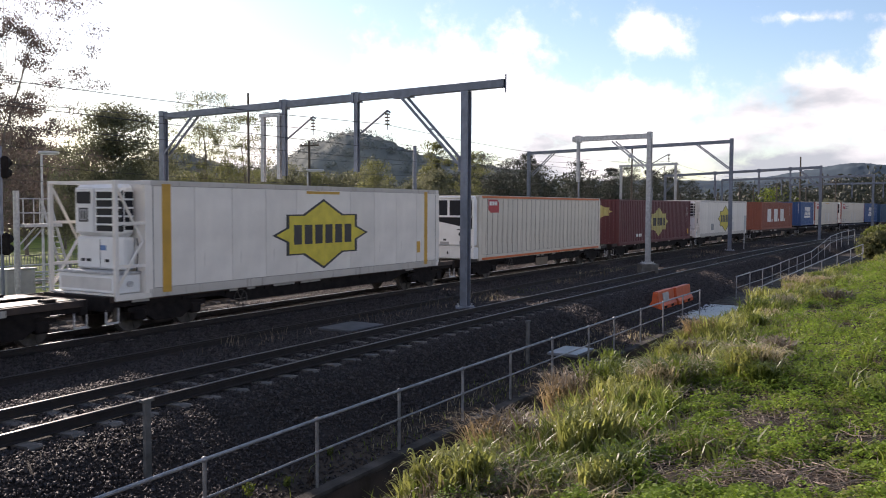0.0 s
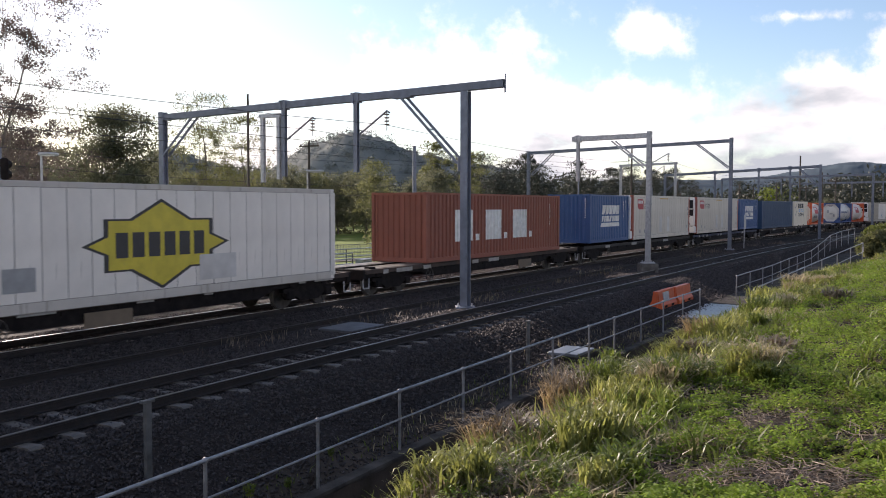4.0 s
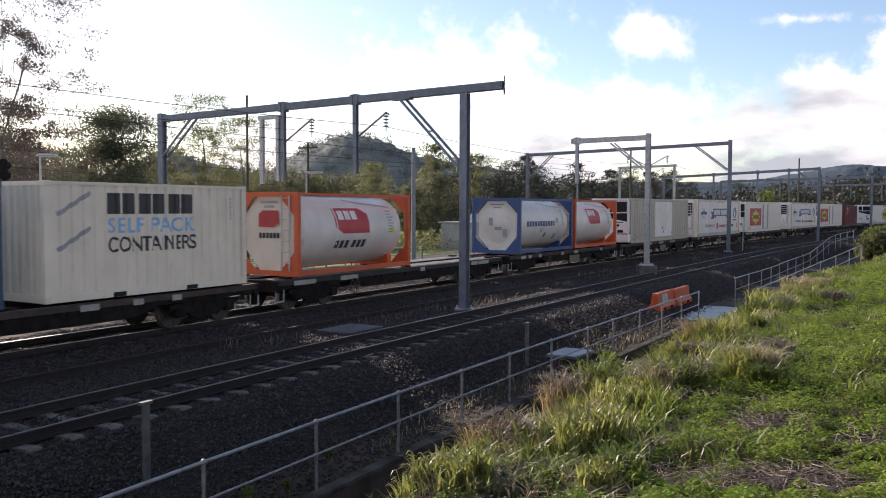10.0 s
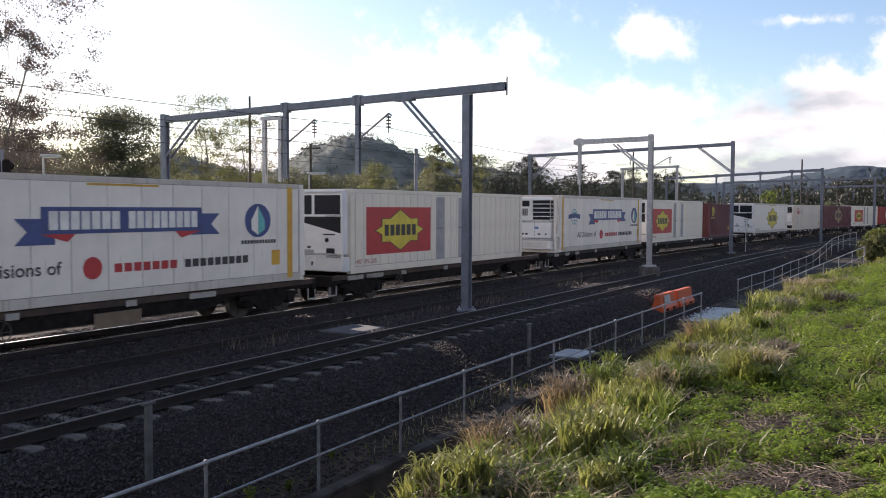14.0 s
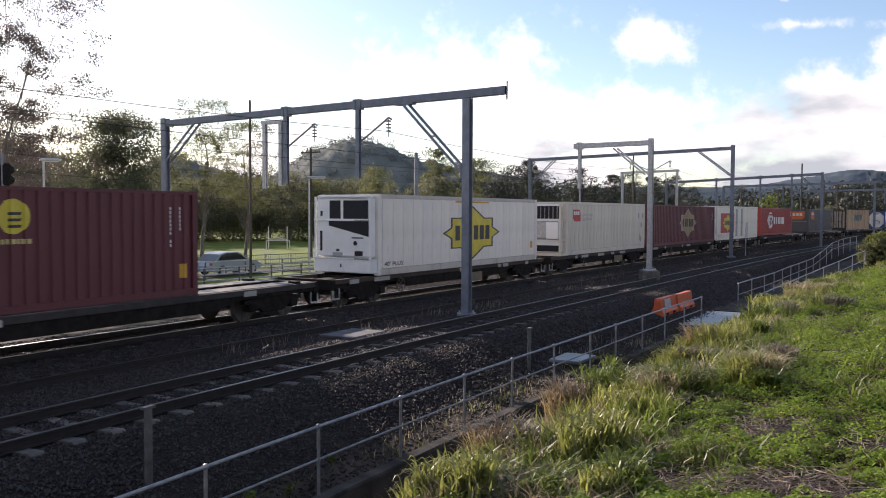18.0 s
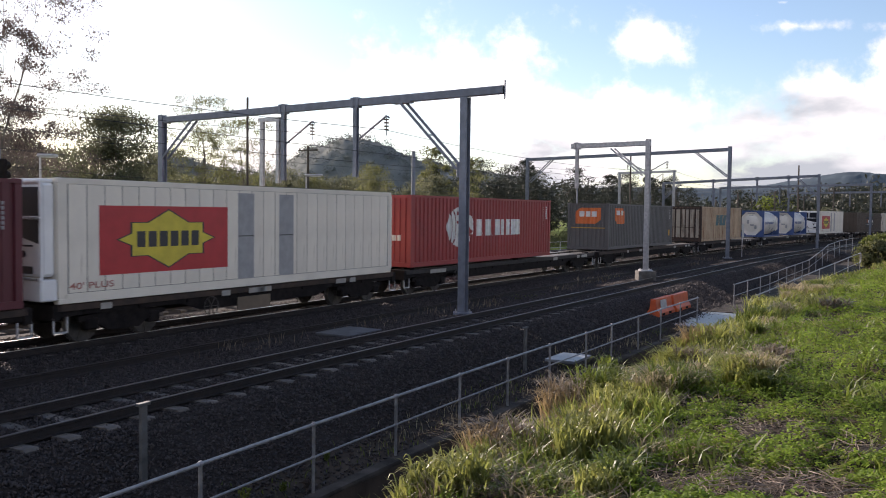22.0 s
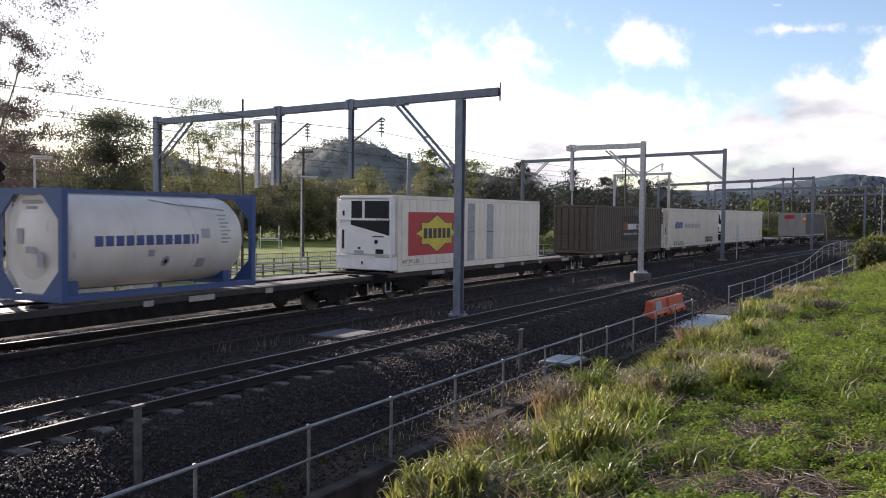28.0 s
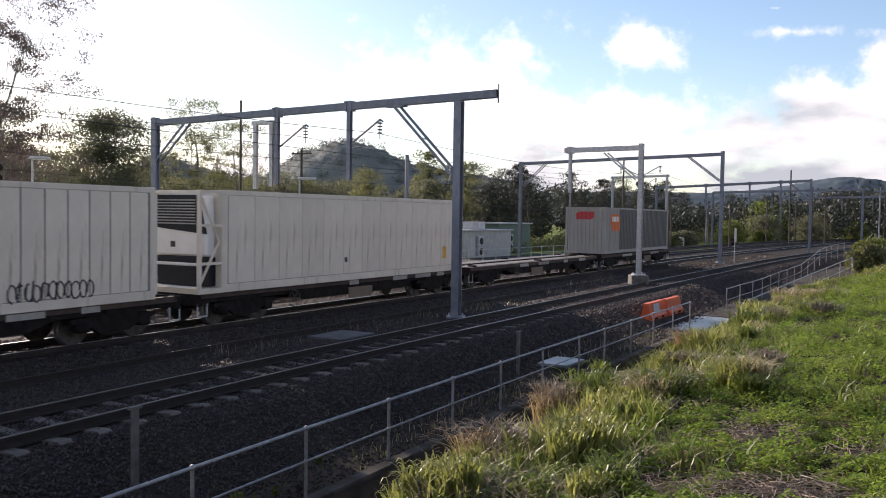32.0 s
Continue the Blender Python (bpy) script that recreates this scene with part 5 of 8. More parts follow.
def bogie_mesh():
    b = Build()
    for y in (-1.02, 0.88):
        b.loft([(-1.22, 0.52), (-1.22, 0.62), (-0.65, 0.66), (-0.38, 0.80), (0.38, 0.80), (0.65, 0.66), (1.22, 0.62), (1.22, 0.52), (0.75, 0.44), (0.42, 0.24), (-0.42, 0.24), (-0.75, 0.44)], [((0, y, 0), (1, 0, 0), (0, 0, 1)), ((0, y + 0.14, 0), (1, 0, 0), (0, 0, 1))])
        for k in (-0.875, 0.875):
            b.box((k - 0.17, y - 0.05, 0.30), (k + 0.17, y + 0.19, 0.56), 0.04)
        for k in (-0.2, 0.0, 0.2):
            b.tube([(k, y + 0.07, 0.28), (k, y + 0.07, 0.52)], 0.075, 8)
    b.box((-0.22, -0.98, 0.36), (0.22, 0.98, 0.60), 0.03)
    return b.data("bogie", M_UNDER)


def make_wagon(a, b, deck):
    L = b - a
    lab = "rusty container flat wagon with a bare deck" if deck else "dark steel container wagon on two bogies"
    t = thing("flat_wagon", lab, "wagon", "wagons of the goods train")
    w = 1.14
    edge = M_SILLBLUE if 110 < a < 140 else M_SILLRUST if int(a) % 3 else M_SILLDARK
    for y, o in ((-w, 1), (w - 0.14, -1)):
        s0 = min(y, y + o * 0.06)
        k = part("side_sill", Build().loft([(0.12, ZB - 0.28), (0.12, ZB - 0.17), (L - 0.12, ZB - 0.17), (L - 0.12, ZB - 0.28), (L - 3.6, ZB - 0.28), (L - 4.3, ZB - 0.50), (4.3, ZB - 0.50), (3.6, ZB - 0.28)], [((0, y + 0.05, 0), (1, 0, 0), (0, 0, 1)), ((0, y + 0.10, 0), (1, 0, 0), (0, 0, 1))]), M_UNDER, t)
        part("sill_flange", Build().box((0.12, y, ZB - 0.17), (L - 0.12, y + 0.14, ZB - 0.02), 0.008), edge, k, "rusty top flange")
        for q in range(int(L / 1.5)):
            part("rib", Build().box((0.8 + q * 1.5, y + 0.02 if o > 0 else y + 0.10, ZB - 0.27), (0.86 + q * 1.5, y + 0.05 if o > 0 else y + 0.12, ZB - 0.17)), M_UNDER, k)
    part("centre_sill", Build().box((0.3, -0.24, ZB - 0.50), (L - 0.3, 0.24, ZB - 0.08)), M_UNDER, t)
    for x, sgn in ((0.02, -1), (L - 0.22, 1)):
        h = part("headstock", Build().box((x, -w, ZB - 0.36), (x + 0.2, w, ZB - 0.015), 0.015), M_UNDER, t)
        xc = x if sgn < 0 else x + 0.2
        part("coupler", Build().box((min(xc, xc + sgn * 0.32), -0.13, ZB - 0.40), (max(xc, xc + sgn * 0.32), 0.13, ZB - 0.18), 0.03), M_UNDER, h)
        for y in (-w + 0.02, w - 0.07):
            part("step", Build().bar((xc - sgn * 0.35, y, ZB - 0.3), (xc - sgn * 0.35, y, 0.32), 0.03).bar((xc - sgn * 0.02, y, ZB - 0.3), (xc - sgn * 0.02, y, 0.32), 0.03).bar((xc - sgn * 0.02, y, 0.33), (xc - sgn * 0.35, y, 0.33), 0.04), M_GALV, h)
    for i in range(1, int(L / 1.9)):
        part("crossbearer", Build().box((i * 1.9, -w + 0.14, ZB - 0.26), (i * 1.9 + 0.14, w - 0.14, ZB - 0.03)), M_UNDER, t)
    if deck:
        part("deck", Build().box((0.22, -w + 0.14, ZB - 0.03), (L - 0.22, -0.3, ZB - 0.006)).box((0.22, 0.3, ZB - 0.03), (L - 0.22, w - 0.14, ZB - 0.006)).box((0.22, -0.3, ZB - 0.09), (L - 0.22, 0.3, ZB - 0.07)), M_DECK, t, "worn bare steel deck plates")
        for x in (0.6, L / 2 - 0.2, L - 1.0):
            for y in (-w + 0.12, w - 0.4):
                part("lock_block", Build().box((x, y, ZB - 0.02), (x + 0.3, y + 0.28, ZB + 0.05), 0.02), M_UNDER, t)
    rng = random.Random(int(a))
    for i in range(6):
        x = rng.uniform(0.6, L - 1.5)
        ww = rng.choice((0.3, 0.3, 0.5, 0.9))
        part("marking_plate", Build().box((x, -w - 0.012, ZB - 0.20), (x + ww, -w - 0.002, ZB - 0.06)), M_PLATE, t)
    if rng.random() < 0.55:
        x = rng.uniform(5, L - 5.5)
        part("data_plate", Build().box((x, -w - 0.03, ZB - 0.62), (x + 1.3, -w - 0.005, ZB - 0.28)), M_DECKTAN, t, "tan data plate")
    x = rng.uniform(3.6, 4.6)
    wh = part("brake_wheel", Build().tube([(x + 0.24 * math.cos(k * math.pi / 8), -w - 0.05, ZB - 0.42 + 0.24 * math.sin(k * math.pi / 8)) for k in range(17)], 0.014, 5), M_WHEEL, t)
    for k in range(3):
        a2 = k * math.pi / 3
        part("spoke", Build().bar((x - 0.23 * math.cos(a2), -w - 0.05, ZB - 0.42 - 0.23 * math.sin(a2)), (x + 0.23 * math.cos(a2), -w - 0.05, ZB - 0.42 + 0.23 * math.sin(a2)), 0.018), M_WHEEL, wh)
    part("air_tank", Build().tube([(L / 2 - 0.6, 0.55, ZB - 0.55), (L / 2 + 0.6, 0.55, ZB - 0.55)], 0.2, 12), M_UNDER, t)
    for x in (1.95, L - 1.95):
        g = part("bogie", BOGIE_ME, None, t, m=pose(x, 0, 0))
        for k in (-0.875, 0.875):
            q = part("wheelset", WHEEL_ME, None, g, m=pose(k, 0, 0.424))
            WHEELS.append((q, a + x + k))
    t["half"], t["lift"] = L / 2, 0.0
    ride(t, a)


M_SILLRUST = mat("rusty_sill", (0.070, 0.044, 0.032), (0.034, 0.024, 0.020), rough=0.8, scale=3, bump=0.2, spread=0.25)
M_SILLDARK = mat("grimy_sill", (0.040, 0.034, 0.032), (0.022, 0.019, 0.018), rough=0.8, scale=3, bump=0.2, spread=0.2)
M_SILLBLUE = mat("dull_blue_sill", (0.040, 0.050, 0.095), (0.03, 0.03, 0.045), rough=0.7, scale=3, bump=0.15, spread=0.2)
M_DECKTAN = mat("tan_plate", (0.17, 0.125, 0.085), rough=0.7, scale=4, bump=0.05)
WHEEL_ME, BOGIE_ME = wheelset_mesh(), bogie_mesh()
for a, b, deck in [(1, 16.2, 1), (16.6, 32.6, 0), (33.2, 49.4, 0), (50.0, 66.6, 0), (67.2, 83, 0), (83.6, 102.2, 1), (102.8, 123.1, 0), (123.7, 143.2, 0), (143.9, 164.4, 0), (165, 179.4, 1), (179.9, 193.7, 0), (194.3, 208.6, 0), (209.2, 223.8, 0), (224.4, 240.0, 0), (240.6, 254.9, 0), (255.4, 281, 1), (281.6, 297.6, 0), (298.1, 312.6, 0), (313.1, 328.7, 0), (329.1, 342.4, 0), (342.9, 361.6, 1), (362.1, 381.7, 1), (382.2, 401.7, 1), (402.2, 427.0, 1), (427.6, 444.9, 1), (445.5, 460.0, 0), (460.5, 475.6, 0), (476.1, 490.2, 0), (490.8, 505.6, 1), (506.2, 519.4, 0)]:
    make_wagon(a, b, deck)

# ---------------------------------------------------------------- overhead gantries and wires
def upright(b, s, d, z0, z1, w=0.25, shape="H"):
    """A rolled steel column; flanges face along the line."""
    g = heading(s)
    ax, ay = Vector((math.cos(g), -math.sin(g), 0)), Vector((math.sin(g), math.cos(g), 0))
    h, t = w / 2, w * 0.09
    if shape == "H":
        prof = [(-h, -h), (h, -h), (h, -h + t), (t / 2, -h + t), (t / 2, h - t), (h, h - t), (h, h), (-h, h), (-h, h - t), (-t / 2, h - t), (-t / 2, -h + t), (-h, -h + t)]
    else:
        prof = [(-h, -h), (h, -h), (h, h), (-h, h)]
    o = rail_at(s, d)
    return b.loft(prof, [(o + Vector((0, 0, z0)), ax, ay), (o + Vector((0, 0, z1)), ax, ay)])


M_INSUL = mat("brown_insulator", (0.10, 0.055, 0.04), rough=0.3, scale=8, bump=0.02)
M_WIRE = mat("wire_dark", (0.05, 0.05, 0.055), rough=0.5, metal=0.6, scale=8, bump=0.0)


def cantilever(g, s, d, z, reach, m):
    """A sloping arm with a string of insulators at its tip."""
    tip = rail_at(s, d + reach, z + 0.75)
    a = part("cantilever_arm", Build().tube([rail_at(s, d + 0.1, z), tip], 0.035, 6), m, g)
    part("stay", Build().tube([tip, rail_at(s, d + reach + 0.12, z + 0.68)], 0.03, 6), m, a)
    p = tip - Vector((0, 0, 0.05))
    for i in range(4):
        part("insulator", Build().tube([p - Vector((0, 0, 0.05 + i * 0.11)), p - Vector((0, 0, 0.09 + i * 0.11))], 0.085, 8), M_INSUL, a)
    part("hanger", Build().tube([p, p - Vector((0, 0, 0.6))], 0.018, 5), m, a)


def gantry(s, cols, beam, m, label, drops=(), braces=(), arms=(), beam_h=0.30, plinth=None, col_w=0.25):
    g = thing("overhead_gantry", label, "gantry", "overhead line gantries")
    (d0, z0), (d1, z1) = beam
    zb = lambda d: z0 + (z1 - z0) * (d - d0) / (d1 - d0)
    h, w = beam_h / 2, 0.19
    gg = heading(s)
    ay = Vector((math.sin(gg), math.cos(gg), 0))
    prof = [(-w / 2 + 0.015, -h), (w / 2 - 0.015, -h), (w / 2, -h + 0.015), (w / 2, h - 0.015), (w / 2 - 0.015, h), (-w / 2 + 0.015, h), (-w / 2, h - 0.015), (-w / 2, -h + 0.015)]
    part("beam", Build().loft(prof, [(rail_at(s, d0, z0), ay, (0, 0, 1)), (rail_at(s, d1, z1), ay, (0, 0, 1))]), m, g)
    for d, zlow, over in cols:
        c = part("column", upright(Build(), s, d, zlow, zb(d) - h + over, col_w), m, g)
        o = rail_at(s, d, zlow)
        part("base_plate", Build().box((o.x - 0.3, o.y - 0.3, zlow - 0.02), (o.x + 0.3, o.y + 0.3, zlow + 0.05), 0.01), m, c)
        for i in range(4):
            q = o + Vector((0.22 if i % 2 else -0.22, 0.22 if i // 2 else -0.22, 0.02))
            part("bolt", Build().tube([q, q + Vector((0, 0, 0.1))], 0.025, 6), M_GALV, c)
        if plinth and d == plinth:
            part("plinth", Build().box((o.x - 0.42, o.y - 0.42, zlow - 0.5), (o.x + 0.42, o.y + 0.42, zlow), 0.03), M_PLINTH, c, "stained concrete footing")
    for d, zlow in drops:
        k = part("drop_post", upright(Build(), s, d, zlow, zb(d) + h + 0.06, 0.15), m, g)
        for q in (-0.11, 0.11):
            part("clamp", Build().bar(rail_at(s, d + q - 0.05, zb(d)), rail_at(s, d + q + 0.05, zb(d)), 0.24, beam_h + 0.09), m, k)
    for (da, za), (db, zb_) in braces:
        off = Vector((math.sin(gg), math.cos(gg), 0)) * 0.09
        for sg in (-1, 1):
            sh = (rail_at(s, 1) - rail_at(s, 0)).normalized() * (0.07 * sg)
            part("brace", Build().bar(rail_at(s, da, za) + off * sg + sh, rail_at(s, db, zb_) + off * sg + sh, 0.05, 0.08), m, g)
        part("brace_tie", Build().bar(rail_at(s, (da + db) / 2, (za + zb_) / 2) - off - sh, rail_at(s, (da + db) / 2, (za + zb_) / 2) + off + sh, 0.05), m, g)
    for d, z, reach in arms:
        cantilever(g, s, d, z, reach, m)
    return g


g1 = gantry(27.5, [(4.45, -0.18, 0.0), (-9.28, -0.75, 0.34)], ((-9.35, 6.52), (5.80, 6.80)), M_STEELBLUE, "grey-blue steel portal over the goods track",
            drops=[(0.2, 4.2), (-3.0, 4.1)], braces=[((2.1, 6.62), (4.28, 4.40)), ((-7.5, 6.45), (-9.15, 5.0))], arms=[(0.2, 5.45, 1.25), (-3.0, 5.4, 1.3)], beam_h=0.25)
part("end_plate", Build().bar(rail_at(27.5, 5.82, 6.53), rail_at(27.5, 5.82, 7.07), 0.24, 0.04), M_STEELBLUE, g1)
part("gusset", Build().bar(rail_at(27.5, 1.75, 6.60), rail_at(27.5, 2.45, 6.61), 0.26, 0.07), M_STEELBLUE, g1)
part("bracket", Build().bar(rail_at(27.5, 4.24, 4.15), rail_at(27.5, 4.24, 4.62), 0.28, 0.14), M_STEELBLUE, g1)
gf = part("twin_hanger", upright(upright(Build(), 27.5, -3.25, 4.0, 6.35, 0.14), 27.5, -4.02, 3.9, 6.35, 0.14).bar(rail_at(27.5, -4.15, 6.3), rail_at(27.5, -3.15, 6.3), 0.16, 0.14), M_GALV, g1, "galvanised twin hanger")
gantry(44.5, [(5.0, 0.30, 0.32)], ((1.05, 6.42), (5.1, 6.46)), M_GALV, "galvanised steel cantilever mast on a concrete footing", drops=[(1.35, 4.3)],
       braces=[((3.2, 6.25), (4.85, 4.9))], beam_h=0.24, plinth=5.0, col_w=0.22)
gantry(70.0, [(2.95, -0.2, 0.36), (-13.9, -0.8, 0.30)], ((-14.0, 7.55), (3.0, 7.95)), M_STEELBLUE, "tall grey-blue steel portal over several tracks", drops=[(-3.3, 4.6)],
       braces=[((0.4, 7.8), (2.85, 5.9)), ((-11.6, 7.5), (-13.7, 5.6))], arms=[(-3.3, 6.4, 1.5), (-3.5, 6.4, -1.5)], beam_h=0.26, col_w=0.24)
gantry(94.0, [(5.0, -0.2, 0.30), (-10.5, -0.8, 0.2)], ((-10.6, 6.35), (5.1, 6.95)), M_STEELBLUE, "distant grey-blue steel portal over the tracks", drops=[(-0.8, 4.4), (-5.2, 4.0), (2.2, 4.8)],
       braces=[((3.0, 6.8), (4.9, 5.0)), ((-8.6, 6.4), (-10.4, 4.7))], beam_h=0.26, col_w=0.22)
gantry(85.0, [(-6.2, -0.8, 0.25), (-11.7, -0.8, 0.2)], ((-11.9, 7.05), (-6.0, 7.15)), M_GALV, "galvanised portal behind the goods track", drops=[(-8.6, 5.2)], beam_h=0.22, col_w=0.2, arms=[(-8.6, 6.2, 1.3)])
gantry(118.0, [(6.0, -0.2, 0.30), (-12, -0.8, 0.2)], ((-12, 6.6), (6.1, 6.9)), M_STEELBLUE, "far steel portal over the curving tracks", drops=[(0, 4.6), (-4.5, 4.6)], beam_h=0.28, col_w=0.24, arms=[(0.0, 5.8, 1.3)])
gantry(150.0, [(6.0, -0.2, 0.30), (-14, -0.8, 0.2)], ((-14, 6.7), (6.1, 6.9)), M_STEELBLUE, "far steel portal over the curving tracks", drops=[(0, 4.6), (-4.5, 4.6)], beam_h=0.28, col_w=0.24)


def wire_line(name, label, pts, r=0.011, sag=0.25, parent=None):
    b = Build()
    for p, q in zip(pts, pts[1:]):
        p, q = Vector(p), Vector(q)
        b.tube([p.lerp(q, k / 8) - Vector((0, 0, sag * 4 * (k / 8) * (1 - k / 8))) for k in range(9)], r, 4, caps=False)
    return tagged(part(name, b, M_WIRE), label, "overhead wire", "overhead wires")


wire_line("overhead_wire", "thin dark catenary wire over the goods track", [rail_at(s, d, z) for s, d, z in ((-14, 1.3, 5.9), (27.5, 1.35, 5.75), (70, -1.8, 6.6), (94, 0.3, 6.0), (118, 1.3, 6.0), (150, 1.3, 6.0))], 0.009, 0.5)
wire_line("overhead_wire", "thin dark contact wire over the goods track", [rail_at(s, d, z) for s, d, z in ((-14, 1.2, 4.95), (27.5, 1.3, 4.95), (70, -1.8, 5.4), (94, 0.3, 5.2), (118, 1.2, 5.2), (150, 1.2, 5.2))], 0.009, 0.06)
wire_line("overhead_wire", "thin dark catenary wire over the far track", [rail_at(s, d, z) for s, d, z in ((-14, -2.0, 5.9), (27.5, -1.95, 5.75), (70, -5.0, 6.6), (118, -4.0, 6.0), (150, -4, 6.0))], 0.009, 0.5)
wire_line("overhead_wire", "thin dark contact wire over the far track", [rail_at(s, d, z) for s, d, z in ((-14, -2.0, 4.9), (27.5, -1.95, 4.9), (70, -5.0, 5.4), (118, -4.0, 5.2), (150, -4, 5.2))], 0.009, 0.06)
for d, z in ((-14.0, 6.0), (-14.2, 5.3), (-14.0, 4.6), (-14.1, 4.0)):
    wire_line("feeder_wire", "slack dark feeder wire between poles", [rail_at(s, d + (0 if s < 60 else 0.5), z) for s in (-12, 24, 60, 95, 130)], 0.010, 0.35)

# ---------------------------------------------------------------- poles, lamps, signal, fences beyond the train
M_TIMBER = mat("dark_pole_timber", (0.085, 0.07, 0.055), (0.05, 0.042, 0.035), rough=0.85, scale=5, bump=0.4, stretch=(6, 6, 0.5))


def pole(s, d, z1, r, m, label, arms=(), z0=-0.95):
    t = thing("line_pole", label, "pole", "line poles")
    p = rail_at(s, d)
    part("shaft", Build().tube([(p.x, p.y, z0), (p.x, p.y, z1)], r, 8, r * 0.75), m, t)
    for z, half in arms:
        a = part("crossarm", Build().bar(rail_at(s, d - half, z), rail_at(s, d + half, z), 0.1, 0.12), m, t)
        for k in (-0.9, -0.45, 0.45, 0.9):
            q = rail_at(s, d + half * k, z + 0.06)
            part("insulator", Build().tube([q, q + Vector((0, 0, 0.14))], 0.045, 6), M_INSUL, a)
    return t


pole(36.5, -13.4, 8.75, 0.075, M_TIMBER, "slim dark line pole behind the goods track")
pole(61.2, -30.5, 8.6, 0.14, M_TIMBER, "timber power pole with a crossarm above the trees", arms=[(8.2, 1.1)])
pole(76.4, -12.2, 5.9, 0.09, M_STEELBLUE, "short steel mast behind the goods track")
pole(52.0, -13.4, 7.05, 0.16, M_STEELBLUE, "short steel mast behind the goods track")
pole(122.4, -3.4, 9.6, 0.13, M_TIMBER, "tall timber power pole beside the curve")
pole(74.9, -6.6, 8.0, 0.09, M_TIMBER, "slim dark line pole behind the goods track")
for s, d, z in ((104, -5.5, 5.6), (112, -9, 6.0), (128, -8, 6.4), (136, -2.5, 7.2), (141, 3.4, 8.0), (146, -10, 6.5), (158, -4, 7.4), (131, 7.6, 6.6)):
    pole(s, d, z, 0.12, M_STEELBLUE if s % 2 else M_TIMBER, "distant line mast beside the curving tracks", arms=[(z - 0.6, 0.8)] if s > 130 else ())


def street_lamp(s, d, z1, label, reach=0.9):
    t = thing("street_lamp", label, "lamp", "path lamps")
    p = rail_at(s, d)
    part("post", Build().tube([(p.x, p.y, -0.95), (p.x, p.y, z1)], 0.07, 8, 0.05), M_GALV, t)
    h = part("head", Build().box((p.x - 0.1, p.y - 0.16, z1 - 0.05), (p.x + reach, p.y + 0.16, z1 + 0.09), 0.05), M_LAMPHEAD, t, "pale rounded lamp head")
    part("lens", Build().box((p.x + 0.05, p.y - 0.12, z1 - 0.075), (p.x + reach - 0.1, p.y + 0.12, z1 - 0.045)), M_LAMPLENS, h)


M_LAMPHEAD = mat("lamp_head_grey", (0.45, 0.46, 0.47), rough=0.4, scale=6, bump=0.02)
M_LAMPLENS = mat("lamp_lens", (0.6, 0.6, 0.58), rough=0.2, scale=6, bump=0.0)
street_lamp(27.5, -17.1, 5.3, "slim path lamp with a pale head beside trees", 0.75)
street_lamp(44.4, -16.2, 5.15, "slim path lamp with a pale oval head", 1.0)


def signal():
    t = thing("railway_signal", "dark railway signal head beside a galvanised ladder platform", "signal")
    s, d = 22.4, -11.4
    p = rail_at(s, d)
    part("post", Build().tube([(p.x - 0.3, p.y, -0.7), (p.x - 0.3, p.y, 5.1)], 0.06, 8), M_STEELBLUE, t)
    for z in (1.2, 3.95):
        h = part("backboard", Build().box((p.x - 0.85, p.y - 0.05, z), (p.x - 0.02, p.y + 0.1, z + 0.8), 0.06), M_UNDER, t)
        for k in (0.22, 0.58):
            part("hood", Build().tube([(p.x - 0.2, p.y + 0.1, z + k), (p.x - 0.2, p.y + 0.35, z + k)], 0.16, 10), M_UNDER, h)


signal()


def ladder_platform():
    t = thing("ladder_platform", "galvanised service platform with ladder beside the signal", "platform")
    m = rail_pose(23.6, -12.9, -0.6)
    # local x runs along the line, so the platform lies to the right of its post

    def P(x, z, y=0.0):
        return m @ Vector((x, y, z))
    part("post", Build().tube([P(0, 0), P(0, 4.15)], 0.12, 10), M_GALV, t)
    part("landing", Build().bar(P(0.1, 2.82), P(1.7, 2.82), 0.7, 0.12), M_GALV, t)
    for y in (-0.33, 0.33):
        for z in (3.3, 3.85):
            part("guard_rail", Build().tube([P(0.1, z, y), P(1.2, z, y)], 0.025, 6), M_GALV, t)
        for x in (0.5, 1.2):
            part("stanchion", Build().tube([P(x, 2.85, y), P(x, 3.88, y)], 0.025, 6), M_GALV, t)
    for y in (-0.25, 0.25):
        part("stringer", Build().bar(P(1.2, 3.85, y), P(2.3, 0.05, y), 0.05, 0.10), M_GALV, t)
        part("knee_brace", Build().bar(P(0.1, 1.9, y), P(1.0, 2.78, y), 0.05), M_GALV, t)
    for i in range(11):
        k = i / 11
        x, z = 1.56 + 0.74 * k, 2.6 - 2.55 * k
        part("rung", Build().bar(P(x, z, -0.25), P(x, z, 0.25), 0.04), M_GALV, t)


ladder_platform()


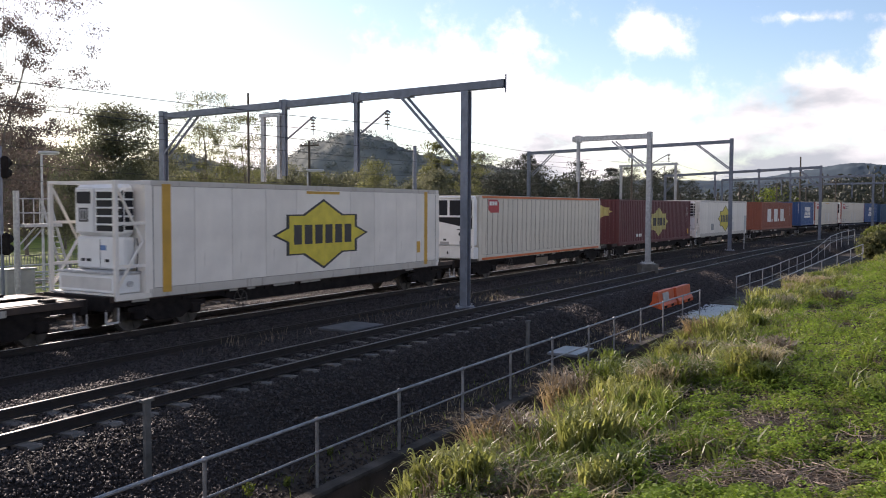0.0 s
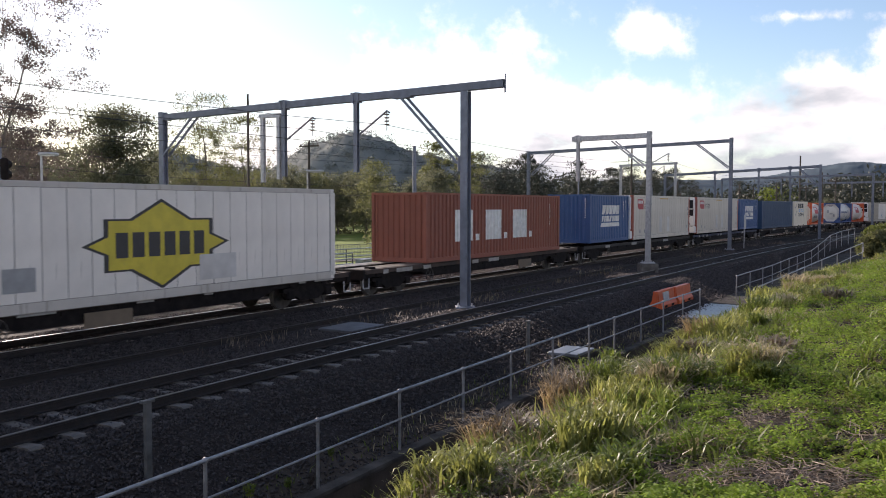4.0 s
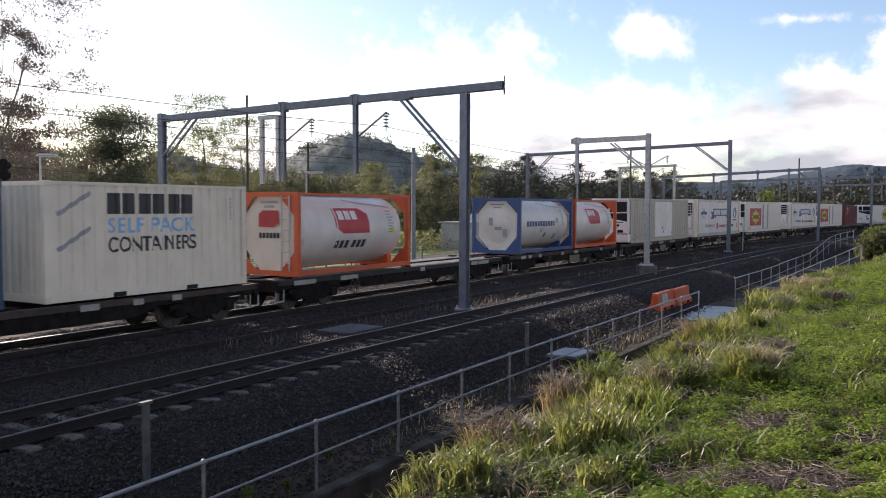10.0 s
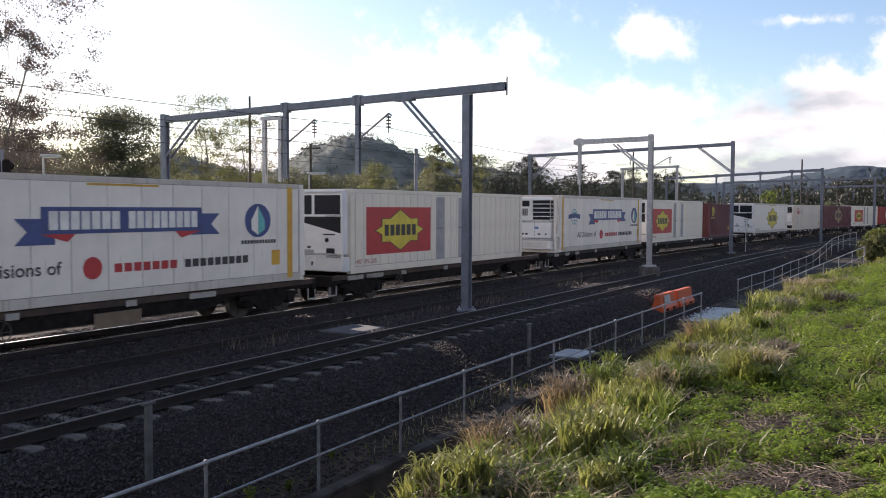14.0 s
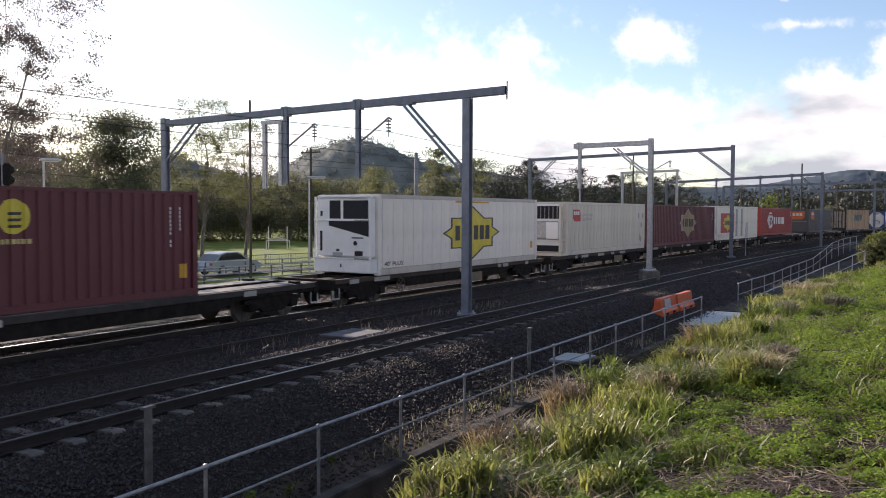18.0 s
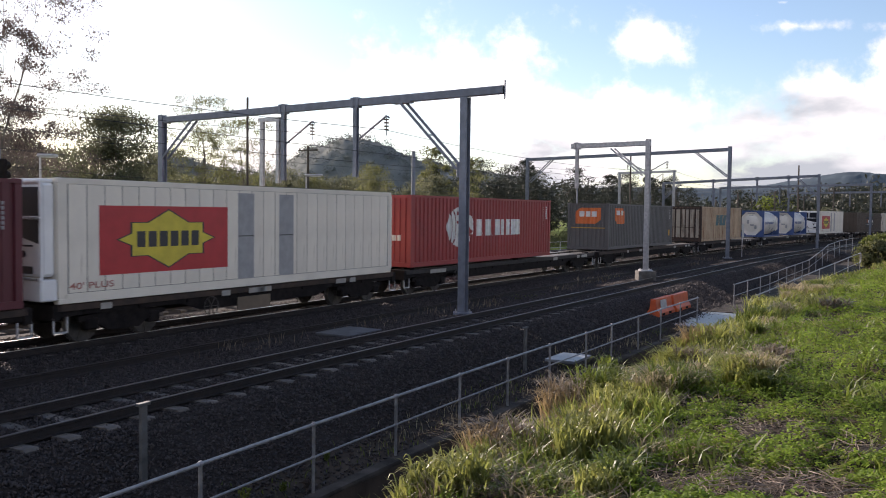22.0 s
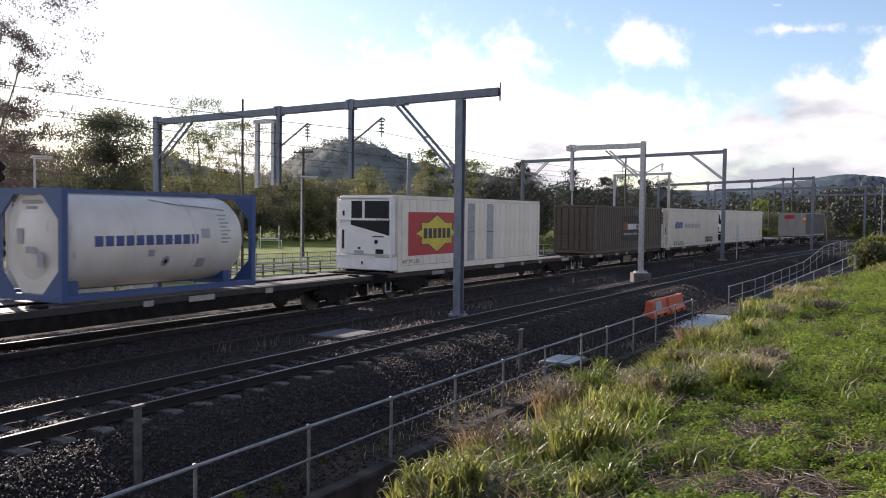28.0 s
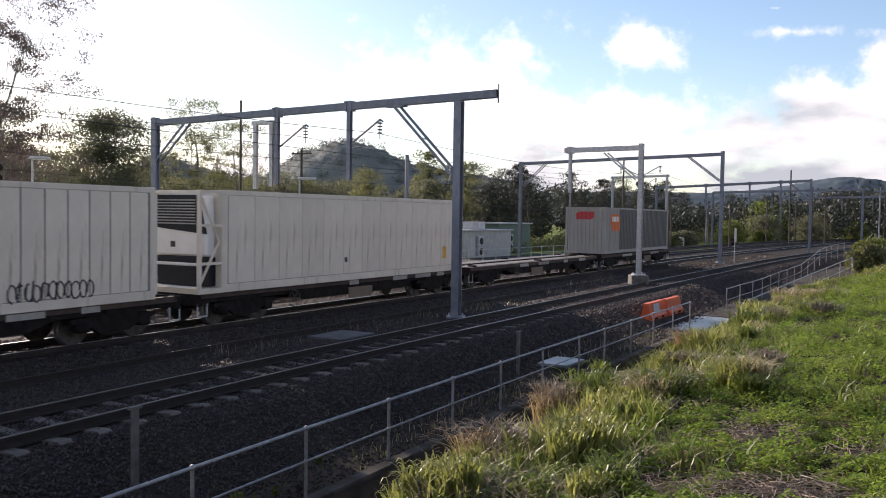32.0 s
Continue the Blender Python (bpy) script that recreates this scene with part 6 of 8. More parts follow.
def line_fence(name, label, pts, rails, post_h, gap, m, r=0.03, pickets=0.0, category="fence", post_m=None):
    """A fence through ground points: posts, rails, and pickets where asked."""
    t = thing(name, label, category)
    pts = [Vector(p) for p in pts]
    pk = None
    for a, b in zip(pts, pts[1:]):
        n = max(1, int(round((b - a).length / gap)))
        for i in range(n + (b == pts[-1])):
            q = a.lerp(b, i / n)
            part("post", Build().tube([q, q + Vector((0, 0, post_h))], r, 6), post_m or m, t)
        for z in rails:
            part("rail", Build().tube([a + Vector((0, 0, z)), b + Vector((0, 0, z))], r * 0.85, 6), m, t)
        if pickets:
            pk = pk or Build().bar((0, 0, 0), (0, 0, post_h * 0.96), 0.025, 0.02).data("picket", m)
            k = int((b - a).length / pickets)
            for i in range(k):
                q = a.lerp(b, i / k)
                part("picket", pk, None, t, m=Matrix.Translation(q))
    return t


M_POSTGREY = mat("weathered_grey_post", (0.14, 0.135, 0.13), (0.07, 0.07, 0.065), rough=0.7, scale=5, bump=0.1)
M_FENCE = mat("dull_grey_green_fence", (0.17, 0.18, 0.165), rough=0.6, scale=5, bump=0.05)
line_fence("palisade_fence", "grey-green picket fence along a sunlit field", [rail_at(s, d, -0.85) for s, d in ((14, -38), (33, -28.5), (46, -23.8), (66, -20.6), (69.5, -20.5))], (0.3, 0.92), 1.0, 2.4, M_FENCE, 0.03, 0.16)
line_fence("pipe_railing", "galvanised pipe railing along the footpath", [rail_at(s, d, -0.85) for s, d in ((15, -20.5), (36, -19.5), (49.5, -17.2), (58, -16.6))], (0.5, 1.0), 1.0, 2.6, M_GALV, 0.05, post_m=M_POSTGREY)
line_fence("pipe_railing", "galvanised ramp railing beside the tracks", [rail_at(s, d, z) for s, d, z in ((17, -15.5, -0.75), (30, -15.0, -0.75), (46, -14.0, -0.8))], (0.3, 0.6, 0.95), 0.95, 2.2, M_GALV, 0.05, post_m=M_POSTGREY)
line_fence("pipe_railing", "galvanised railing by the relay buildings", [rail_at(s, d, -0.85) for s, d in ((62, -15.5), (78, -15.8), (96, -15))], (0.55, 1.1), 1.12, 2.2, M_GALV, 0.03)


def cabinet(s, d, size, label, m, z=-0.75):
    t = thing("relay_cabinet", label, "cabinet", "lineside cabinets", rail_pose(s, d, z))
    x, y, h = size
    part("body", Build().box((-x / 2, -y / 2, 0.08), (x / 2, y / 2, h), 0.015), m, t)
    part("lid", Build().box((-x / 2 - 0.05, -y / 2 - 0.05, h), (x / 2 + 0.05, y / 2 + 0.05, h + 0.05), 0.01), m, t)
    part("base", Build().box((-x / 2 - 0.04, -y / 2 - 0.04, -0.1), (x / 2 + 0.04, y / 2 + 0.04, 0.08)), M_CONCRETE, t)
    n = max(1, int(x / 0.8))
    for i in range(n):
        dd = part("door", Build().box((-x / 2 + i * x / n + 0.03, -y / 2 - 0.02, 0.14), (-x / 2 + (i + 1) * x / n - 0.03, -y / 2 - 0.002, h - 0.06), 0.005), m, t)
        part("handle", Build().box((-x / 2 + (i + 1) * x / n - 0.12, -y / 2 - 0.05, h * 0.5), (-x / 2 + (i + 1) * x / n - 0.08, -y / 2 - 0.02, h * 0.5 + 0.15)), M_GALV, dd)


M_CAB = mat("cabinet_grey", (0.40, 0.41, 0.41), (0.33, 0.34, 0.34), rough=0.5, metal=0.2, scale=2, bump=0.05, dirt=(0.25, 0.23, 0.2), dirt_at=0.62)
cabinet(27.5, -13.4, (1.9, 0.7, 0.85), "low grey steel cabinet on a concrete base", M_CAB)
cabinet(30.0, -13.2, (1.5, 0.7, 0.85), "low grey steel cabinet on a concrete base", M_CAB)
cabinet(24.4, -14.2, (1.2, 0.6, 1.2), "grey steel trackside cabinet beside the platform post", M_CAB)
cabinet(22.6, -14.0, (0.8, 0.6, 1.1), "grey steel trackside cabinet beside the platform post", M_CAB)
cabinet(45.0, -12.4, (0.9, 0.6, 0.6), "small grey steel cabinet beside the goods track", M_CAB)


def shed(s, d, L, W, h, m, label, units=0):
    t = thing("relay_building", label, "building", "", rail_pose(s, d, -0.95))
    part("wall", Build().box((-L / 2, -W / 2, 0), (L / 2, W / 2, h), 0.02), m, t)
    part("roof", Build().box((-L / 2 - 0.2, -W / 2 - 0.2, h), (L / 2 + 0.2, W / 2 + 0.2, h + 0.12), 0.02), M_ROOF, t, "pale metal roof with a small overhang")
    part("door", Build().box((-L / 2 + 0.5, -W / 2 - 0.04, 0.05), (-L / 2 + 1.4, -W / 2 - 0.003, 2.05)), M_GALV, t)
    for k in range(2):
        part("cooler", Build().box((-L / 2 + 1.7, -W / 2 - 0.3, 0.3 + k * 0.95), (-L / 2 + 2.6, -W / 2 - 0.004, 1.15 + k * 0.95), 0.03), M_CAB, t)
        part("fan", Build().tube([(-L / 2 + 2.15, -W / 2 - 0.32, 0.72 + k * 0.95), (-L / 2 + 2.15, -W / 2 - 0.298, 0.72 + k * 0.95)], 0.32, 14), DARKGLASS, t)
    for i in range(units):
        part("roof_unit", Build().box((-1.2 + i * 1.4, -0.6, h + 0.12), (-0.2 + i * 1.4, 0.5, h + 0.85), 0.05), M_GALV, t)


M_ROOF = mat("pale_metal_roof", (0.45, 0.46, 0.47), rough=0.45, metal=0.3, scale=3, bump=0.05)
M_GREENWALL = mat("green_steel_wall", (0.10, 0.15, 0.12), rough=0.6, scale=2, bump=0.05)
shed(75.0, -21.5, 8.5, 3.6, 2.6, M_CAB, "grey steel relay building with roof units", 2)
shed(86.0, -25.0, 7.0, 3.6, 3.2, M_GREENWALL, "green steel hut under trees beside the tracks")


def goalposts():
    t = thing("goal_posts", "white football goal posts on the field", "goal posts", "", pose(-17.4, 89.0, -0.95, 0, 0, 12) @ Matrix.Diagonal((1.0, 1.0, 0.86, 1.0)))
    for x in (-0.95, 0.95):
        part("upright_post", Build().tube([(x, 0, 0), (x, 0, 2.9)], 0.05, 8), WHITE, t)
        part("front_post", Build().tube([(x * 1.25, -0.8, 0), (x * 1.25, -0.8, 1.2)], 0.045, 8), WHITE, t)
    part("crossbar", Build().tube([(-0.95, 0, 1.35), (0.95, 0, 1.35)], 0.045, 8), WHITE, t)
    part("front_bar", Build().tube([(-1.2, -0.8, 1.2), (1.2, -0.8, 1.2)], 0.045, 8), WHITE, t)


goalposts()

line_fence("pipe_railing", "pale railing beyond the far bend", [rail_at(s, d, -0.85) for s, d in ((108, -22), (116, -21), (124, -20))], (0.55, 1.1), 1.12, 2.2, M_GALV, 0.045)
cabinet(104.0, -17.5, (1.6, 0.8, 1.3), "grey steel cabinet beside the far tracks", M_CAB)
cabinet(111.0, -16.5, (1.2, 0.8, 1.5), "grey steel cabinet beside the far tracks", M_CAB)
cabinet(119.0, -17.0, (2.4, 0.9, 1.2), "grey steel cabinet beside the far tracks", M_CAB)
for s, d, z in ((98, -13.5, 5.2), (103, -12.0, 4.6), (109, -14.5, 6.2), (115, -11.5, 5.0), (124, -15, 6.6), (133, -13, 6.0), (143, -6.5, 8.2), (149, 2.0, 7.6)):
    pole(s, d, z, 0.11, M_TIMBER if s % 2 else M_STEELBLUE, "distant line mast beside the curving tracks")

# a disused rail between the tracks
sp = thing("spare_rail", "rusty disused rail lying between the tracks", "rail")
for lo, hi in ((-25, 4), (4.02, 33), (33.02, 62)):
    part("rail_length", Build().loft([(a, z * 1.15 - 0.02) for a, z in RAIL_PROFILE], sections(lo, hi, 1.2, 2.9, -0.05)), M_RAIL, sp)
for s in (4.0, 33.0):
    part("joint_plate", Build().bar(rail_at(s - 0.3, 2.94, -0.15), rail_at(s + 0.3, 2.94, -0.15), 0.05, 0.08), M_RAIL, sp)
make_track(-4.1, -60, 245, "far empty track beyond the goods track", near=(50, 52))
make_track(-8.6, 40, 245, "outer empty track beyond the goods track", near=(50, 52))

# ---------------------------------------------------------------- near side: railing, kerb, slab, barrier, lids
def railing(name, label, pts, h, mids, r=0.024, loop=False):
    """Pipe railing over ground points, one post each."""
    t = thing(name, label, "railing", "pipe railings by the drain")
    pts = [Vector(p) for p in pts]
    for p in pts:
        q = part("post", Build().tube([p - Vector((0, 0, 0.15)), p + Vector((0, 0, h))], r, 8), M_DULLGALV, t)
        for z in [h] + list(mids):
            bm = bmesh.new()
            bmesh.ops.create_icosphere(bm, subdivisions=2, radius=r * (1.65 if z == h else 1.45), matrix=Matrix.Translation(p + Vector((0, 0, z))))
            part("ball_joint", Build().take(bm), M_DULLGALV, q, smooth=True)
    for z in [h] + list(mids):
        for a, b in zip(pts, pts[1:]):
            part("rail" if z == h else "mid_rail", Build().tube([a + Vector((0, 0, z)), b + Vector((0, 0, z))], r * (1.0 if z == h else 0.68), 8), M_DULLGALV, t)
    if loop:
        a = pts[-1]
        e = (pts[-1] - pts[-2]).normalized() * 0.35
        part("return_bend", Build().tube([a + Vector((0, 0, h)), a + e * 0.7 + Vector((0, 0, h - 0.02)), a + e + Vector((0, 0, h - 0.2)), a + e + Vector((0, 0, mids[0] + 0.15)), a + e * 0.7 + Vector((0, 0, mids[0])), a + Vector((0, 0, mids[0]))], r, 8), M_DULLGALV, t)
    return t


railing("pipe_railing", "galvanised two-rail pipe railing along the drain", [rail_at(s, 10.16, -0.85) for s in (1.7, 3.9, 6.1, 8.27, 10.45, 12.64, 14.8, 16.97, 19.0, 21.15, 23.4, 25.25, 27.5, 29.7, 31.9, 34.1)], 1.0, (0.55,))
railing("pipe_railing", "galvanised pipe railing curving along the walkway", [rail_at(s, d, z) for s, d, z in ((40.9, 9.95, -0.85), (43.6, 9.95, -0.85), (46.2, 10.0, -0.85), (48.6, 10.0, -0.85), (51.2, 9.95, -0.83), (54.0, 9.9, -0.8), (57.0, 9.85, -0.8), (60.0, 9.8, -0.78), (63.0, 9.75, -0.75), (65.8, 9.75, -0.52), (68.6, 9.75, -0.28), (71.4, 9.7, -0.02), (74.5, 9.7, 0.08), (77.6, 9.6, 0.14), (81.0, 9.6, 0.18), (85, 9.5, 0.2))], 1.0, (0.52,))
railing("pipe_railing", "galvanised pipe railing on the bank side of the walkway", [rail_at(s, d, z) for s, d, z in ((36.4, 11.7, -0.87), (40.0, 11.95, -0.73), (43.6, 12.2, -0.58), (47.0, 12.45, -0.43), (50.5, 12.7, -0.30), (54.0, 12.95, -0.15), (57.4, 13.2, -0.02))], 1.02, (0.5,), loop=True)

kb = tagged(part("kerb", Build().loft([(-0.03, -0.9), (-0.03, 0.0), (0.0, 0.03), (0.20, 0.03), (0.22, 0.0), (0.22, -0.9)], sections(-10, 33.4, 1.0, 10.14, -0.82)), M_KERB), "worn concrete kerb along the open drain", "kerb", kind="structure")
wk = tagged(part("walkway", Build().loft([(-0.95, -0.1), (-0.95, 0.0), (1.75, 0.0), (1.75, -0.9)], sections(38.6, 84, 1.5, 10.0, -0.78)), M_KERB), "concrete walkway beside the grassy bank", "path", kind="structure")
slab = tagged(part("drain_slab", Build().loft([(-0.85, -0.12), (-0.83, 0.0), (1.95, 0.0), (1.97, -0.9)], sections(33.6, 38.4, 0.8, 10.05, -0.79)), M_WET), "pale damp concrete slab over the drain", "slab")
lid = thing("pit_lid", "pale concrete pit lid beside the railing", "pit lid", "", rail_pose(24.3, 9.35, -0.70))
part("cover", Build().box((-0.6, -0.4, 0), (0.6, 0.4, 0.07), 0.012), M_WET, lid)
part("surround", Build().box((-0.68, -0.48, -0.25), (0.68, 0.48, -0.002), 0.01), M_KERB, lid)
lid2 = thing("pit_lid", "flat concrete pit lid in the ballast", "pit lid", "", rail_pose(22.3, 3.85, -0.24))
part("cover", Build().box((-0.75, -0.55, 0), (0.75, 0.55, 0.06), 0.012), M_LID, lid2)
part("surround", Build().box((-0.83, -0.63, -0.2), (0.83, 0.63, -0.002), 0.01), M_KERB, lid2)

M_BARRIER = mat("orange_barrier_plastic", (0.72, 0.13, 0.035), (0.60, 0.10, 0.03), rough=0.5, scale=3, bump=0.05, dirt=(0.35, 0.16, 0.08), dirt_at=0.6)
for i, s in enumerate((34.0, 36.05)):
    br = thing("road_barrier", "orange plastic water-filled barrier beside the track", "barrier", "orange barriers", rail_pose(s, 8.62 + 0.06 * i, -0.62))
    part("body", Build().loft([(-0.24, 0.0), (-0.24, 0.12), (-0.13, 0.28), (-0.09, 0.62), (0.09, 0.62), (0.13, 0.28), (0.24, 0.12), (0.24, 0.0)], [((0, 0, 0), (0, 1, 0), (0, 0, 1)), ((1.95, 0, 0), (0, 1, 0), (0, 0, 1))]), M_BARRIER, br)
    for x in (0.35, 1.2):
        part("slot", Build().box((x, -0.25, 0.02), (x + 0.3, -0.17, 0.10)), M_UNDER, br)
    part("joint", Build().box((-0.04, -0.08, 0.05), (0.0, 0.08, 0.58)), M_BARRIER, br)
    if i == 0:
        part("panel", Build().plate([(0.45, -0.155, 0.24), (1.15, -0.155, 0.24), (1.15, -0.112, 0.56), (0.45, -0.112, 0.56)], 0.02), M_GALV, br, "grey reflector panel")

for s, d, h in ((11.2, 8.45, 1.0), (22.4, 9.0, 1.0)):
    st = thing("marker_post", "plain grey steel marker post in ballast", "post", "marker posts", rail_pose(s, d, ground_z(s, d)))
    part("shaft", Build().box((-0.05, -0.03, -0.2), (0.05, 0.03, h), 0.006), M_POSTGREY, st)
    part("cap", Build().box((-0.10, -0.04, h), (0.10, 0.04, h + 0.04), 0.006), M_POSTGREY, st)

sg = thing("lineside_sign", "small pale sign plate on a post beside the track", "sign", "", rail_pose(73.0, 3.3, -0.2))
part("post", Build().tube([(0, 0, 0), (0, 0, 2.6)], 0.035, 8), M_GALV, sg)
part("plate", Build().box((-0.32, -0.06, 1.5), (0.32, -0.035, 2.6), 0.01), M_CAB, sg)
dw = thing("ground_signal", "small dark ground signal beside the far track", "signal", "", rail_pose(108.0, -6.2, -0.3))
part("body", Build().box((-0.25, -0.2, 0.3), (0.25, 0.2, 1.1), 0.04), M_UNDER, dw)
part("lens", Build().tube([(-0.27, 0, 0.8), (-0.24, 0, 0.8)], 0.09, 10), REDINK, dw)
part("leg", Build().tube([(0, 0, 0), (0, 0, 0.3)], 0.06, 8), M_GALV, dw)


# ---------------------------------------------------------------- the road behind the railings and the car on it
def road_d(s):
    k = min(1.0, max(0.0, (s - 46) / 15))
    return -21.5 + 3.6 * k * k * (3 - 2 * k)


M_ROAD = mat("worn_asphalt", (0.060, 0.058, 0.056), (0.042, 0.040, 0.039), rough=0.9, scale=2, bump=0.3, bump_scale=60, spec=0.2)


def lane():
    v, f = [], []
    ss = list(range(-60, 231, 2))
    for s in ss:
        for o in (-1.6, 1.6):
            v.append(rail_at(s, road_d(s) + o, ground_z(s, road_d(s) + o) + 0.05)[:])
    for i in range(len(ss) - 1):
        f.append((2 * i, 2 * i + 1, 2 * i + 3, 2 * i + 2))
    tagged(quick("road", v, f, M_ROAD), "narrow asphalt lane beside the playing field", "road", kind="structure")


lane()
M_CARPAINT = mat("silver_blue_car_paint", (0.36, 0.42, 0.50), (0.33, 0.39, 0.47), rough=0.28, metal=0.5, scale=2, bump=0.0)
M_CARGLASS = mat("dark_car_glass", (0.02, 0.025, 0.03), rough=0.08, scale=2, bump=0.0)
M_TYRE = mat("tyre_rubber", (0.02, 0.02, 0.02), rough=0.85, scale=8, bump=0.1)


def make_car():
    t = thing("car", "silver-blue hatchback driving along the lane", "car")
    w = 0.80
    ax = ((0, -w, 0), (1, 0, 0), (0, 0, 1))
    bx = ((0, w, 0), (1, 0, 0), (0, 0, 1))
    part("body", Build().loft([(-2.05, 0.28), (-2.08, 0.60), (-1.98, 0.86), (-1.35, 0.90), (0.85, 0.88), (1.75, 0.76), (2.05, 0.60), (2.08, 0.30), (1.7, 0.22), (-1.7, 0.22)], [ax, bx]), M_CARPAINT, t)
    part("cabin", Build().loft([(-1.85, 0.88), (-1.45, 1.30), (-0.9, 1.41), (0.10, 1.40), (0.45, 1.28), (1.05, 0.87)], [((0, -w + 0.10, 0), (1, 0, 0), (0, 0, 1)), ((0, w - 0.10, 0), (1, 0, 0), (0, 0, 1))]), M_CARPAINT, t)
    for y in (-w + 0.085, w - 0.10):
        part("side_window", Build().loft([(-1.55, 0.93), (-1.28, 1.25), (-0.85, 1.34), (0.05, 1.33), (0.36, 1.22), (0.85, 0.93)], [((0, y, 0), (1, 0, 0), (0, 0, 1)), ((0, y + 0.015, 0), (1, 0, 0), (0, 0, 1))]), M_CARGLASS, t)
    part("windscreen", Build().plate([(0.50, -0.62, 1.27), (1.03, -0.66, 0.91), (1.03, 0.66, 0.91), (0.50, 0.62, 1.27)], 0.012, (0.4, 0, 0.9)), M_CARGLASS, t)
    for x in (-1.28, 1.28):
        for y in (-w + 0.06, w - 0.06):
            o = -1 if y < 0 else 1
            q = part("wheel", Build().tube([(x, y - 0.1, 0.31), (x, y + 0.1, 0.31)], 0.20, 16), M_GALV, t)
            part("tyre", Build().tube([(x, y - 0.09, 0.31), (x, y + 0.09, 0.31)], 0.31, 20), M_TYRE, q)
    for y in (-0.62, 0.62):
        part("headlight", Build().box((1.92, y - 0.16, 0.58), (2.06, y + 0.16, 0.70), 0.03), M_LAMPLENS, t)
        part("tail_light", Build().box((-2.08, y - 0.12, 0.62), (-2.0, y + 0.12, 0.80), 0.02), REDINK, t)
        part("mirror", Build().box((0.70, y * 1.45 - 0.08, 0.92), (0.82, y * 1.45 + 0.08, 1.03), 0.03), M_CARPAINT, t)
    return t


CAR = make_car()

# ---------------------------------------------------------------- trees and hills
def leaf_mat(name, a, b, trans=0.35, spread=0.36, rough=0.62, spec=0.25):
    return mat(name, a, b, rough=rough, scale=0.9, bump=0.0, spread=spread, trans=trans, island=True, spec=spec)


LEAF_DARK = leaf_mat("gum_leaf_dark", (0.165, 0.17, 0.105), (0.105, 0.11, 0.07), 0.55)
LEAF_MID = leaf_mat("gum_leaf_olive", (0.19, 0.195, 0.085), (0.115, 0.12, 0.055), 0.55)
LEAF_LIGHT = leaf_mat("leaf_yellow_green", (0.17, 0.19, 0.045), (0.09, 0.11, 0.03), 0.4)
LEAF_RED = leaf_mat("gum_leaf_brownish", (0.13, 0.10, 0.09), (0.08, 0.065, 0.06), 0.45)
LEAF_BRIGHT = leaf_mat("leaf_bright_yellow_green", (0.24, 0.29, 0.05), (0.14, 0.18, 0.03), 0.5)
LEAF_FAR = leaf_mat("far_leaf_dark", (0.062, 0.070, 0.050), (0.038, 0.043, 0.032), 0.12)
M_BARK = mat("gum_bark", (0.20, 0.17, 0.145), (0.10, 0.085, 0.075), rough=0.9, scale=3, bump=0.5, bump_scale=18, stretch=(2, 2, 0.5))


def leaves(centres, radii, per, size, rng, droop=0.4):
    """Many small leaf blades round clump centres: a vertex list and quads."""
    C = np.repeat(np.asarray(centres, float), per, 0)
    R = np.repeat(np.asarray(radii, float), per, 0)
    n = len(C)
    v = rng.normal(size=(n, 3))
    v /= np.linalg.norm(v, axis=1, keepdims=True)
    p = C + v * R * (rng.random((n, 1)) ** 0.45)
    a = rng.normal(size=(n, 3))
    a[:, 2] -= droop
    a /= np.linalg.norm(a, axis=1, keepdims=True)
    b = np.cross(a, rng.normal(size=(n, 3)))
    b /= np.linalg.norm(b, axis=1, keepdims=True) + 1e-9
    s = size * (0.6 + 0.8 * rng.random((n, 1)))
    a, b = a * s, b * s * 0.42
    V = np.stack([p - a, p + b * 0.9, p + a, p - b * 0.9], 1).reshape(-1, 3)
    F = np.arange(4 * n).reshape(-1, 4)
    return V, F


def np_mesh(name, V, F, material):
    me = bpy.data.meshes.new(name)
    k = F.shape[1]
    me.vertices.add(len(V))
    me.vertices.foreach_set("co", np.ascontiguousarray(V, np.float32).ravel())
    me.loops.add(F.size)
    me.loops.foreach_set("vertex_index", np.ascontiguousarray(F, np.int32).ravel())
    me.polygons.add(len(F))
    me.polygons.foreach_set("loop_start", np.arange(0, F.size, k, dtype=np.int32))
    me.update(calc_edges=True)
    me.materials.append(material)
    return me


